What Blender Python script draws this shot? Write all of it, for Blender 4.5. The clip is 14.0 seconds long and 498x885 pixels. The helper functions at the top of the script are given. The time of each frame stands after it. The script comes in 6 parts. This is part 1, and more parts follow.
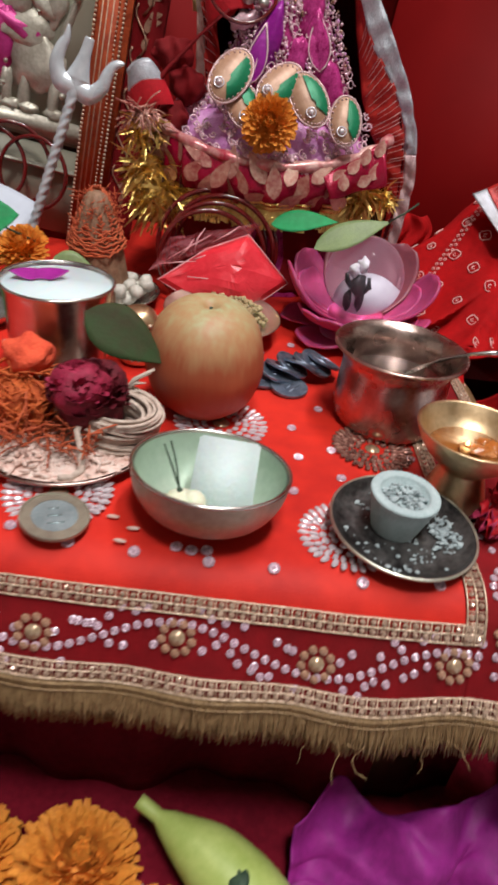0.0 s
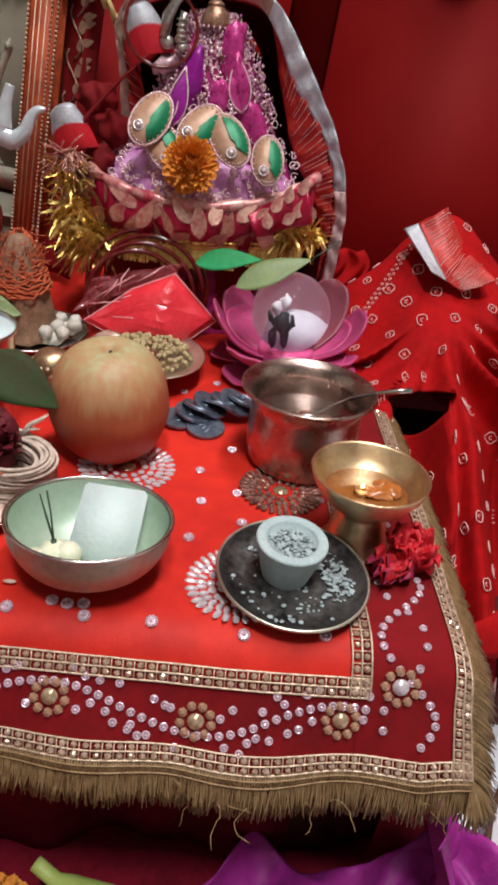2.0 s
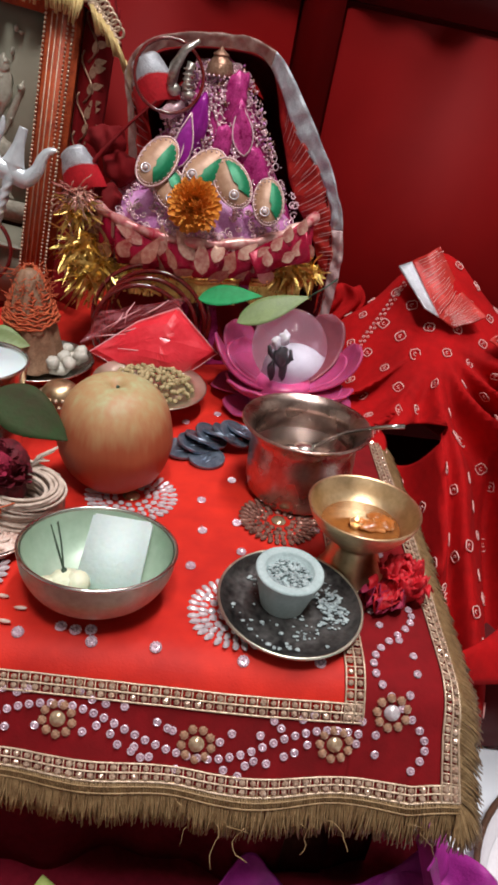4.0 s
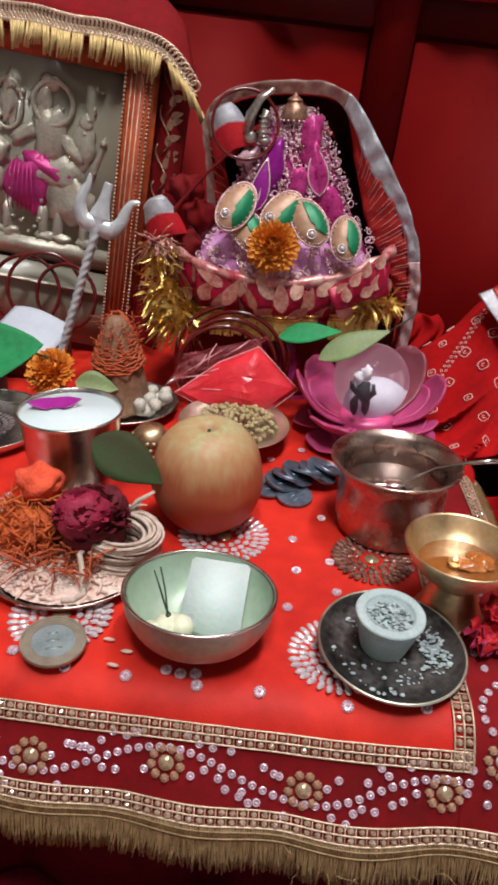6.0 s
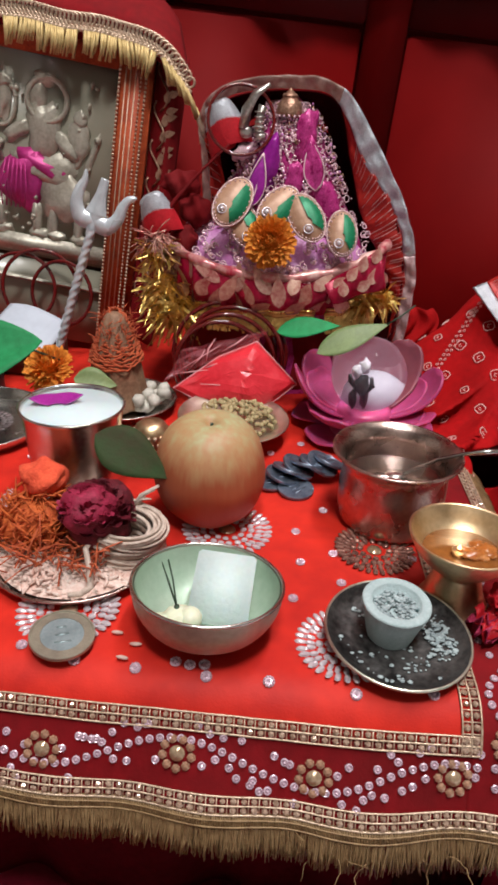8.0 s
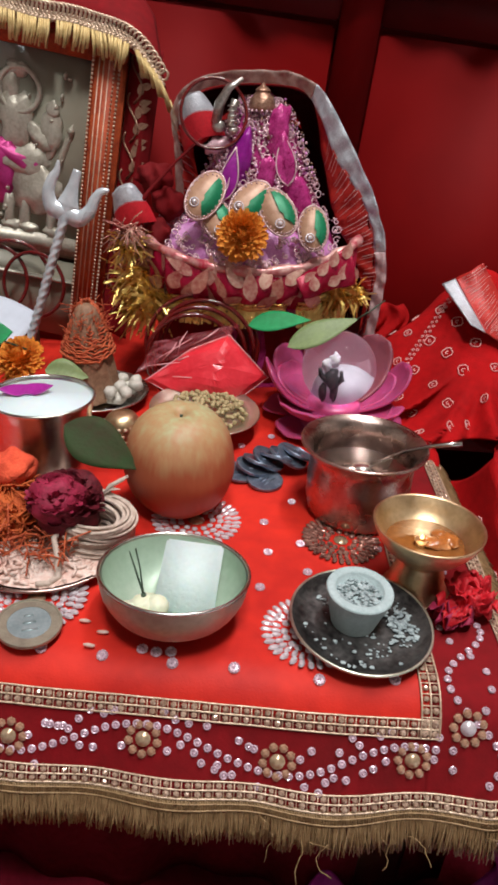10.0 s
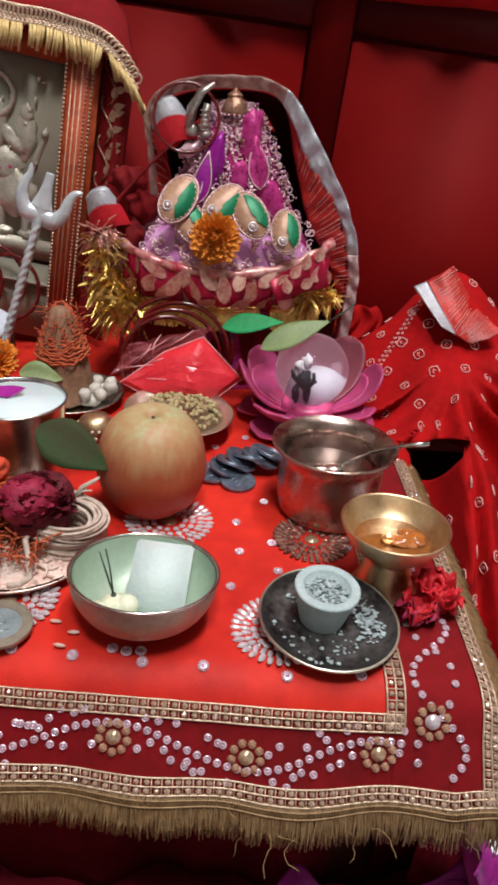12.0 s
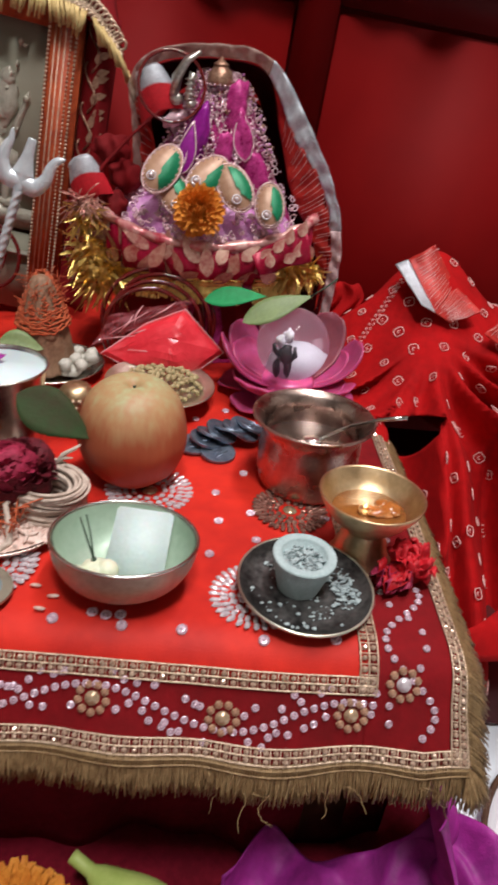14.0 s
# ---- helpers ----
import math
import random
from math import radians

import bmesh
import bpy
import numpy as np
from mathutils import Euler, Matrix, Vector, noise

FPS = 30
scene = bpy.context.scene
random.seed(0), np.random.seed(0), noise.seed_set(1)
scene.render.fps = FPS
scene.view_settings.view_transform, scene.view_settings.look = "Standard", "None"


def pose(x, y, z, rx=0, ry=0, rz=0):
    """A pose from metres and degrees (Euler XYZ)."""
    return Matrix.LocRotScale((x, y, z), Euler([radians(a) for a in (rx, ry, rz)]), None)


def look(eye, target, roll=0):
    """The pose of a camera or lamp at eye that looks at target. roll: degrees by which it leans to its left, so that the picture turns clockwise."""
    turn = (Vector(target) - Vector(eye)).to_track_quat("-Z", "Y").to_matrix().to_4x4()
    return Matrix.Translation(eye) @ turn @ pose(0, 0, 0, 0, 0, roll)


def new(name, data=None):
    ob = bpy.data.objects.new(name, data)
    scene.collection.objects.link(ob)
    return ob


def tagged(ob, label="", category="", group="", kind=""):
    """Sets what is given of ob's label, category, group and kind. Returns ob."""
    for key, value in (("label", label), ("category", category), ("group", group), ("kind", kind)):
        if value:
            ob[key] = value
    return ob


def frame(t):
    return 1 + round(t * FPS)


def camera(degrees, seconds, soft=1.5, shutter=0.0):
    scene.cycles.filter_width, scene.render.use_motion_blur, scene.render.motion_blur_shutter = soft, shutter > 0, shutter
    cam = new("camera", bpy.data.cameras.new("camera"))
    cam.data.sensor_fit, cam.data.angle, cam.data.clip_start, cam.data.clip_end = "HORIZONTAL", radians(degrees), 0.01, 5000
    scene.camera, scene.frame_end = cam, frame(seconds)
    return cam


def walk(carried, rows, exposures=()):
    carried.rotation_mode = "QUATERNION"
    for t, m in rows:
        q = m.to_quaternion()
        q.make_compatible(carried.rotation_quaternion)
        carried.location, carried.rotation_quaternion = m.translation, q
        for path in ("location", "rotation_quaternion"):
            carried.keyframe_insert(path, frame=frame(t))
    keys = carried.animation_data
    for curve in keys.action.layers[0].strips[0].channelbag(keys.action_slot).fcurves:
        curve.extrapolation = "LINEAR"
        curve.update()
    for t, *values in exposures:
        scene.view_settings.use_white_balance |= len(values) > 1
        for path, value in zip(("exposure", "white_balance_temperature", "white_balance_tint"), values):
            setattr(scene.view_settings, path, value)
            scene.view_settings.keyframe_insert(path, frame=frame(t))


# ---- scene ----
cam = camera(40.7, 14.0, soft=3.1, shutter=0.5)
METRES, EYE, TILT, LEAN, TURN = 0.215, 0.355, -33.0, -7.2, 0.0
ROWS = [
    (0.0, 0.0, 0.0, 0.0, 0.0, 0.0, -0.0),
    (0.5, 0.125, 0.1336, 0.047, 1.28, -0.41, -1.81),
    (1.0, 0.1867, 0.0884, 0.0435, 1.28, 0.86, -0.28),
    (1.5, 0.198, 0.0817, 0.0121, 0.47, 0.15, 0.35),
    (2.0, 0.2255, 0.0266, 0.0353, 0.23, 2.29, 0.98),
    (2.5, 0.2042, -0.0054, 0.0538, -0.45, 2.7, 0.1),
    (5.0, 0.2211, -0.0615, 0.073, 1.01, 5.14, 1.09),
    (5.5, 0.168, -0.0576, 0.0948, 4.29, 5.81, 1.14),
    (6.0, 0.1567, -0.0699, 0.1038, 5.45, 5.97, 1.47),
    (6.5, 0.1454, -0.0776, 0.104, 7.29, 6.18, 2.23),
    (7.0, 0.1237, -0.0653, 0.0964, 6.09, 5.82, 1.96),
    (9.5, 0.1299, -0.1078, 0.0839, 3.49, 5.84, 2.57),
    (10.0, 0.147, -0.097, 0.0804, 2.69, 5.31, 2.13),
    (10.5, 0.1496, -0.1027, 0.0854, 2.19, 5.16, 2.02),
    (11.0, 0.1423, -0.1068, 0.0845, 2.01, 5.23, 1.64),
    (11.5, 0.1611, -0.1036, 0.0858, 1.74, 4.98, 2.12),
    (12.0, 0.1787, -0.1164, 0.0767, 1.34, 5.36, 2.55),
    (12.5, 0.2275, -0.0919, 0.0555, 0.19, 4.68, 3.53),
    (13.0, 0.2599, -0.0954, 0.0463, -0.96, 4.56, 3.4),
    (13.5, 0.2482, -0.0952, 0.0508, -0.99, 4.69, 3.33),
    (14.0, 0.1734, -0.1306, 0.052, -0.55, 3.63, 1.73),
]
walk(cam, [(t, pose(0, 0, EYE, TILT, LEAN, TURN) @ pose(METRES * x, METRES * y, METRES * z, 90 + pitch, roll, yaw)) for t, x, y, z, yaw, pitch, roll in ROWS])

# ---------------------------------------------------------------- world and light
world = bpy.data.worlds.new("room_dark")
scene.world = world
world.use_nodes = True
world.node_tree.nodes["Background"].inputs[0].default_value = (0.66, 0.60, 0.60, 1)
world.node_tree.nodes["Background"].inputs[1].default_value = 0.13
TABLE = 0.174


def area_lamp(name, eye, target, sx, sy, watts, colour):
    data = bpy.data.lights.new(name, "AREA")
    data.shape, data.size, data.size_y, data.energy, data.color = "RECTANGLE", sx, sy, watts, colour
    ob = new(name, data)
    ob.matrix_world = look(eye, target)
    return ob


# the room's tube light overhead, and an unseen fill lamp added in front
area_lamp("tube_light", (0.42, 0.30, 2.30), (0.0, 0.35, 0.17), 1.2, 0.12, 29, (1.03, 0.99, 1.0))
area_lamp("front_fill_lamp", (0.05, -0.50, 2.2), (0.0, 0.35, 0.17), 0.30, 0.30, 29, (1.0, 0.98, 0.98))


# ---------------------------------------------------------------- materials
def mat(name, a, b=None, scale=40.0, rough=0.6, metal=0.0, bump=0.0, bscale=300.0, sheen=0.0, coat=0.0,
        rvar=0.12, stretch=(1, 1, 1), sub=0.0, trans=0.0, ior=1.45, alpha=1.0, glow=None, spec=0.5, ring=0.0, detail=6.0):
    m = bpy.data.materials.new(name)
    m.use_nodes = True
    nt = m.node_tree
    p = nt.nodes["Principled BSDF"]
    b = b or tuple(c * 0.72 for c in a)
    tc = nt.nodes.new("ShaderNodeTexCoord")
    mp = nt.nodes.new("ShaderNodeMapping")
    mp.inputs["Scale"].default_value = stretch
    nt.links.new(tc.outputs["Object"], mp.inputs["Vector"])
    n1 = nt.nodes.new("ShaderNodeTexNoise")
    n1.inputs["Scale"].default_value = scale
    n1.inputs["Detail"].default_value = detail
    nt.links.new(mp.outputs[0], n1.inputs["Vector"])
    n2 = nt.nodes.new("ShaderNodeTexNoise")
    n2.inputs["Scale"].default_value = scale * 6
    nt.links.new(mp.outputs[0], n2.inputs["Vector"])
    mixf = nt.nodes.new("ShaderNodeMath")
    mixf.operation = "MULTIPLY_ADD"
    mixf.inputs[1].default_value = 0.4
    nt.links.new(n2.outputs[0], mixf.inputs[0])
    sc = nt.nodes.new("ShaderNodeMath")
    sc.operation = "MULTIPLY"
    sc.inputs[1].default_value = 0.6
    nt.links.new(n1.outputs[0], sc.inputs[0])
    nt.links.new(sc.outputs[0], mixf.inputs[2])
    ramp = nt.nodes.new("ShaderNodeValToRGB")
    ramp.color_ramp.elements[0].position, ramp.color_ramp.elements[1].position = 0.36, 0.64
    ramp.color_ramp.elements[0].color = (*b, 1)
    ramp.color_ramp.elements[1].color = (*a, 1)
    nt.links.new(mixf.outputs[0], ramp.inputs[0])
    oi = nt.nodes.new("ShaderNodeObjectInfo")
    hs = nt.nodes.new("ShaderNodeHueSaturation")
    mr = nt.nodes.new("ShaderNodeMapRange")
    mr.inputs["To Min"].default_value, mr.inputs["To Max"].default_value = 0.9, 1.1
    nt.links.new(oi.outputs["Random"], mr.inputs["Value"])
    nt.links.new(mr.outputs[0], hs.inputs["Value"])
    nt.links.new(ramp.outputs[0], hs.inputs["Color"])
    nt.links.new(hs.outputs[0], p.inputs["Base Color"])
    rr = nt.nodes.new("ShaderNodeMapRange")
    rr.inputs["To Min"].default_value, rr.inputs["To Max"].default_value = max(0.02, rough - rvar), min(1, rough + rvar)
    nt.links.new(n1.outputs[0], rr.inputs["Value"])
    nt.links.new(rr.outputs[0], p.inputs["Roughness"])
    p.inputs["Metallic"].default_value = metal
    p.inputs["Sheen Weight"].default_value = sheen
    p.inputs["Coat Weight"].default_value = coat
    p.inputs["Coat Roughness"].default_value = 0.15
    p.inputs["Subsurface Weight"].default_value = sub
    p.inputs["Subsurface Scale"].default_value = 0.004
    p.inputs["Transmission Weight"].default_value = trans
    p.inputs["IOR"].default_value = ior
    p.inputs["Alpha"].default_value = alpha
    p.inputs["Specular IOR Level"].default_value = spec
    if glow:
        p.inputs["Emission Color"].default_value = (*glow[:3], 1)
        p.inputs["Emission Strength"].default_value = glow[3]
    if bump:
        n3 = nt.nodes.new("ShaderNodeTexNoise")
        n3.inputs["Scale"].default_value = bscale
        n3.inputs["Detail"].default_value = 4
        nt.links.new(mp.outputs[0], n3.inputs["Vector"])
        bp = nt.nodes.new("ShaderNodeBump")
        bp.inputs["Strength"].default_value = min(1, bump)
        bp.inputs["Distance"].default_value = 0.001
        nt.links.new(n3.outputs[0], bp.inputs["Height"])
        nt.links.new(bp.outputs[0], p.inputs["Normal"])
    return m


RED_CLOTH = mat("red_satin_cloth", (0.64, 0.025, 0.012), (0.43, 0.013, 0.008), 14, 0.62, 0, 0.14, 900, spec=0.3)
MAROON = mat("maroon_velvet", (0.215, 0.0028, 0.006), (0.14, 0.0018, 0.0035), 25, 0.85, 0, 0.15, 700, spec=0.3)
SHADED_CLOTH = mat("shaded_maroon_cloth", (0.085, 0.003, 0.006), (0.045, 0.002, 0.004), 40, 0.9, 0, 0.4, 500, spec=0.1)
BAND_RED = mat("bandhani_red", (0.42, 0.0036, 0.005), (0.28, 0.0022, 0.003), 30, 0.85, 0, 0.3, 900, spec=0.2)
PRINT = mat("faded_pink_print", (0.80, 0.50, 0.46), (0.66, 0.30, 0.27), 300, 0.8)
GOLD_LACE = mat("gold_lace", (0.78, 0.60, 0.44), (0.52, 0.37, 0.25), 300, 0.36, 0.45, 0.3, 1500)
GOLD_FRINGE = mat("gold_thread_fringe", (0.39, 0.255, 0.12), (0.20, 0.115, 0.05), 260, 0.45, 0.15, 0.2, 1500)
GEM = mat("cut_glass_gem", (0.68, 0.51, 0.38), (0.30, 0.17, 0.11), 500, 0.12, 0.3, coat=0.6)
AMBER_BEAD = mat("smoky_amber_bead", (0.64, 0.40, 0.26), (0.32, 0.15, 0.09), 500, 0.18, 0.35, coat=0.6)
GEM_WHITE = mat("silver_sequin", (0.80, 0.75, 0.77), (0.50, 0.42, 0.45), 500, 0.2, 0.3, coat=0.5)
PINK_SEQUIN = mat("pink_silver_sequin", (0.76, 0.60, 0.67), (0.46, 0.30, 0.37), 600, 0.25, 0.2, coat=0.5)
GOLD_GEM = mat("amber_gem", (0.62, 0.46, 0.30), (0.36, 0.24, 0.14), 500, 0.18, 0.5, coat=0.6)
DARK_BEAD = mat("dark_copper_bead", (0.50, 0.26, 0.20), (0.10, 0.03, 0.025), 260, 0.2, 0.4, coat=0.6)
STEEL = mat("worn_steel", (0.70, 0.68, 0.64), (0.50, 0.48, 0.44), 45, 0.24, 1.0, 0.1, 400, rvar=0.08)
STEEL_GREEN = mat("old_german_silver", (0.72, 0.74, 0.62), (0.58, 0.60, 0.48), 50, 0.36, 1.0, 0.1, 400, rvar=0.1)
COPPER = mat("tinned_copper", (0.54, 0.42, 0.37), (0.36, 0.25, 0.21), 60, 0.28, 1.0, 0.12, 300, rvar=0.08)
BRASS = mat("brass", (0.74, 0.56, 0.34), (0.56, 0.40, 0.22), 60, 0.38, 1.0, 0.15, 300, rvar=0.1)
BURNT = mat("sooty_steel", (0.11, 0.105, 0.10), (0.012, 0.011, 0.011), 60, 0.45, 0.6, 0.3, 400, rvar=0.2)
ASH = mat("pale_ash", (0.50, 0.59, 0.59), (0.22, 0.27, 0.28), 260, 0.95, 0, 0.8, 800)
DHOOP = mat("pressed_incense_clay", (0.46, 0.56, 0.56), (0.35, 0.45, 0.45), 120, 0.9, 0, 0.35, 900)
MILK = mat("milk", (0.74, 0.88, 0.90), (0.70, 0.84, 0.86), 20, 0.25, sub=0.2, rvar=0.05)
MAGENTA_PETAL = mat("magenta_petal", (0.42, 0.02, 0.32), (0.26, 0.01, 0.22), 100, 0.5, 0, 0.3)
SWEET = mat("milk_sweet", (0.62, 0.74, 0.72), (0.56, 0.68, 0.66), 90, 0.65, 0, 0.3, 400, sub=0.1)
GARLIC = mat("pale_sweet_drop", (0.74, 0.76, 0.58), (0.60, 0.62, 0.44), 90, 0.5, sub=0.1)
DARK_STALK = mat("dark_green_stalk", (0.05, 0.09, 0.05), (0.02, 0.04, 0.025), 200, 0.6)
MARIGOLD = mat("marigold_petal", (0.86, 0.36, 0.05), (0.64, 0.20, 0.02), 180, 0.7, 0, 0.4, 700)
MARI_DRY = mat("wilted_marigold", (0.72, 0.17, 0.035), (0.42, 0.06, 0.015), 160, 0.8, 0, 0.5, 700)
SINDOOR = mat("vermilion_powder", (0.85, 0.12, 0.05), (0.68, 0.07, 0.03), 160, 0.9, 0, 0.8, 600)
ROSE = mat("dried_rose", (0.20, 0.008, 0.022), (0.06, 0.003, 0.008), 160, 0.7, 0, 0.4, 500)
ROSE_HOT = mat("rose_heart", (0.40, 0.02, 0.07), (0.16, 0.005, 0.02), 200, 0.7, 0, 0.4, 500)
THREAD = mat("cotton_thread", (0.66, 0.55, 0.46), (0.42, 0.32, 0.26), 300, 0.85, 0, 0.5, 1500)
RED_THREAD = mat("red_kalava_thread", (0.60, 0.14, 0.05), (0.34, 0.05, 0.02), 300, 0.85, 0, 0.5, 1500)
RICE = mat("tinted_rice", (0.82, 0.70, 0.62), (0.64, 0.38, 0.30), 120, 0.6)
SEED = mat("coriander_seed", (0.60, 0.50, 0.27), (0.30, 0.21, 0.10), 160, 0.7, 0, 0.3, 1500)
COIN_STEEL = mat("dull_steel_coin", (0.29, 0.35, 0.43), (0.14, 0.19, 0.26), 200, 0.36, 0.8, 0.08, 500)
COIN_RING = mat("coin_brass_ring", (0.42, 0.40, 0.30), (0.32, 0.31, 0.24), 200, 0.42, 0.7, 0.05, 600)
COIN_CORE = mat("coin_nickel_core", (0.36, 0.45, 0.46), (0.26, 0.35, 0.36), 120, 0.45, 0.6, 0.08, 600)
BOWL_OUT = mat("dull_bowl_metal", (0.52, 0.50, 0.40), (0.38, 0.35, 0.27), 50, 0.48, 0.9, 0.1, 400, rvar=0.08)
BOWL_IN = mat("mint_reflection_bowl_inside", (0.52, 0.64, 0.52), (0.42, 0.55, 0.43), 50, 0.42, 0.45, 0.05, 400)
WATER = mat("water", (0.9, 0.95, 0.95), (0.9, 0.95, 0.95), 20, 0.03, trans=1.0, ior=1.33, rvar=0.01)
GHEE = mat("ghee_oil", (0.25, 0.10, 0.025), (0.15, 0.055, 0.014), 60, 0.14, coat=0.6, rvar=0.05)
WICK = mat("oily_cotton_wick", (0.48, 0.17, 0.04), (0.24, 0.07, 0.014), 200, 0.22, 0, 0.4, coat=0.5)
WICK_GLINT = mat("flame", (1.0, 0.75, 0.35), (1.0, 0.7, 0.3), 20, 0.5, glow=(1.0, 0.66, 0.30, 3))
LOTUS = mat("pink_plastic_petal", (0.52, 0.075, 0.215), (0.40, 0.05, 0.155), 30, 0.38, 0, 0.15, 300, sub=0.3, coat=0.2)
LOTUS_BACK = mat("mauve_plastic_petal", (0.28, 0.075, 0.10), (0.20, 0.05, 0.07), 25, 0.4, sub=0.2)
GLASS = mat("globe_glass", (0.80, 0.74, 0.84), (0.80, 0.74, 0.84), 10, 0.03, trans=0.95, ior=1.2, rvar=0.01)
WHITE_PLASTIC = mat("white_plastic", (0.78, 0.77, 0.80), (0.70, 0.68, 0.72), 60, 0.4)
SNOW = mat("grey_white_plastic", (0.52, 0.52, 0.55), (0.42, 0.42, 0.46), 60, 0.5)
BLACK_PLASTIC = mat("black_plastic", (0.012, 0.012, 0.014), (0.02, 0.02, 0.022), 60, 0.4)
LEAF = mat("fresh_leaf", (0.05, 0.16, 0.05), (0.03, 0.10, 0.03), 70, 0.42, 0, 0.3, 400, coat=0.15)
LEAF_PALE = mat("pale_dry_leaf", (0.22, 0.30, 0.12), (0.15, 0.21, 0.08), 70, 0.5, 0, 0.3, 400)
LEAF_DARK = mat("dark_leaf", (0.035, 0.065, 0.022), (0.05, 0.045, 0.02), 40, 0.7, 0, 0.3, 400, spec=0.2)
LEAF_BRIGHT = mat("bright_green_leaf", (0.02, 0.30, 0.10), (0.01, 0.20, 0.06), 40, 0.6, 0, 0.2, 400, spec=0.3)
GREEN_FOIL = mat("green_satin", (0.008, 0.20, 0.085), (0.005, 0.14, 0.06), 60, 0.42, 0.2, 0.15, 500)
CORAL = mat("coral_powder", (0.86, 0.045, 0.065), (0.74, 0.024, 0.040), 60, 0.4, 0, 0.2, 160, coat=0.25)
FILM = mat("clear_plastic_film", (0.92, 0.34, 0.38), (0.70, 0.14, 0.18), 90, 0.06, coat=1.0, rvar=0.03, alpha=0.26)
BANGLE = mat("maroon_glass_bangle", (0.16, 0.008, 0.008), (0.08, 0.004, 0.004), 60, 0.14, coat=0.8, rvar=0.05)
CABINET = mat("red_gloss_paint", (0.21, 0.0028, 0.003), (0.165, 0.002, 0.0024), 3, 0.65, 0, 0.06, 40, rvar=0.06, spec=0.12)
CABINET_DARK = mat("deeper_red", (0.115, 0.004, 0.005), (0.085, 0.003, 0.004), 5, 0.5, 0, 0.06, 60, spec=0.25)
PLASTER = mat("cream_plaster", (0.80, 0.76, 0.70), (0.74, 0.70, 0.64), 6, 0.9, 0, 0.3, 60)
MARBLE = mat("pale_bluish_marble", (0.78, 0.82, 0.86), (0.60, 0.65, 0.70), 7, 0.3, 0, 0.0)
WOOD = mat("dark_wood", (0.10, 0.045, 0.022), (0.05, 0.022, 0.012), 30, 0.5, 0, 0.3, 200, stretch=(1, 12, 12))
PURPLE = mat("purple_net_cloth", (0.42, 0.026, 0.30), (0.22, 0.012, 0.17), 30, 0.6, 0, 0.3, 900)
MAGENTA = mat("magenta_satin", (0.64, 0.06, 0.30), (0.26, 0.006, 0.09), 170, 0.3, 0.15, 0.4, 500)
VIOLET = mat("violet_satin", (0.80, 0.44, 0.74), (0.58, 0.18, 0.50), 110, 0.34, 0.1, 0.3, 500)
BROCADE = mat("crimson_brocade", (0.40, 0.007, 0.045), (0.22, 0.003, 0.018), 45, 0.26, 0.15, 0.3, 600)
BROCADE_LEAF = mat("woven_gold_leaf", (0.88, 0.60, 0.46), (0.48, 0.10, 0.10), 60, 0.22, 0.45, 0.4, 1200)
SILVER_TRIM = mat("silver_zari", (0.66, 0.70, 0.74), (0.42, 0.44, 0.48), 160, 0.36, 0.5, 0.6, 1200)
ROSE_SILVER = mat("pinkish_silver_zari", (0.72, 0.52, 0.52), (0.46, 0.30, 0.30), 260, 0.36, 0.5, 0.6, 1200)
TINSEL = mat("gold_tinsel", (0.90, 0.66, 0.24), (0.62, 0.40, 0.10), 200, 0.3, 1.0, 0.6, 700)
SILVER = mat("oxidised_silver", (0.58, 0.55, 0.50), (0.26, 0.23, 0.20), 90, 0.34, 0.9, 0.5, 400)
TRIDENT = mat("polished_white_metal", (0.68, 0.73, 0.76), (0.52, 0.57, 0.60), 40, 0.3, 0.3, 0.2, 300)
TAN_PAD = mat("tan_satin_pad", (0.50, 0.31, 0.20), (0.37, 0.20, 0.12), 45, 0.42, 0.1, 0.1, 900)
FRAME_RED = mat("rust_red_ribbon", (0.50, 0.085, 0.020), (0.26, 0.032, 0.010), 90, 0.55, 0.1, 0.4, 900)
PICTURE_GREY = mat("grey_green_picture_ground", (0.31, 0.30, 0.23), (0.24, 0.23, 0.17), 8, 0.4, 0, 0.0, coat=0.3)
RELIEF = mat("embossed_silver_foil", (0.56, 0.53, 0.44), (0.36, 0.33, 0.26), 70, 0.42, 0.4, 0.4, 300)
RELIEF_PINK = mat("embossed_pink_foil", (0.55, 0.04, 0.24), (0.36, 0.02, 0.14), 70, 0.4, 0.25, 0.4, 300)
PAPER = mat("white_paper", (0.62, 0.68, 0.76), (0.55, 0.60, 0.68), 30, 0.7)
TAN = mat("tan_print", (0.50, 0.42, 0.28), (0.42, 0.34, 0.22), 60, 0.7)
COCONUT_NET = mat("sheer_beige_cloth", (0.34, 0.20, 0.12), (0.18, 0.09, 0.05), 90, 0.6, 0, 0.5, 900)
SHEER_TAN = mat("sheer_tan_net", (0.46, 0.33, 0.28), (0.30, 0.19, 0.16), 240, 0.45, 0.3, 0.5, 1200, alpha=0.62)
SHEER_RED = mat("sheer_red_net", (0.58, 0.034, 0.022), (0.34, 0.012, 0.010), 60, 0.42, 0.1, 0.4, 900)
ROLLED = mat("rolled_satin_with_sheen", (0.86, 0.60, 0.52), (0.46, 0.012, 0.05), 34, 0.24, 0.25, 0.2, 600)
SKIRT_CLOTH = mat("maroon_cotton", (0.20, 0.009, 0.022), (0.12, 0.005, 0.013), 40, 0.9, 0, 0.4, 500, spec=0.1)
SILVER_THREAD = mat("pale_silver_thread", (0.82, 0.62, 0.58), (0.58, 0.36, 0.33), 400, 0.35, 0.1)
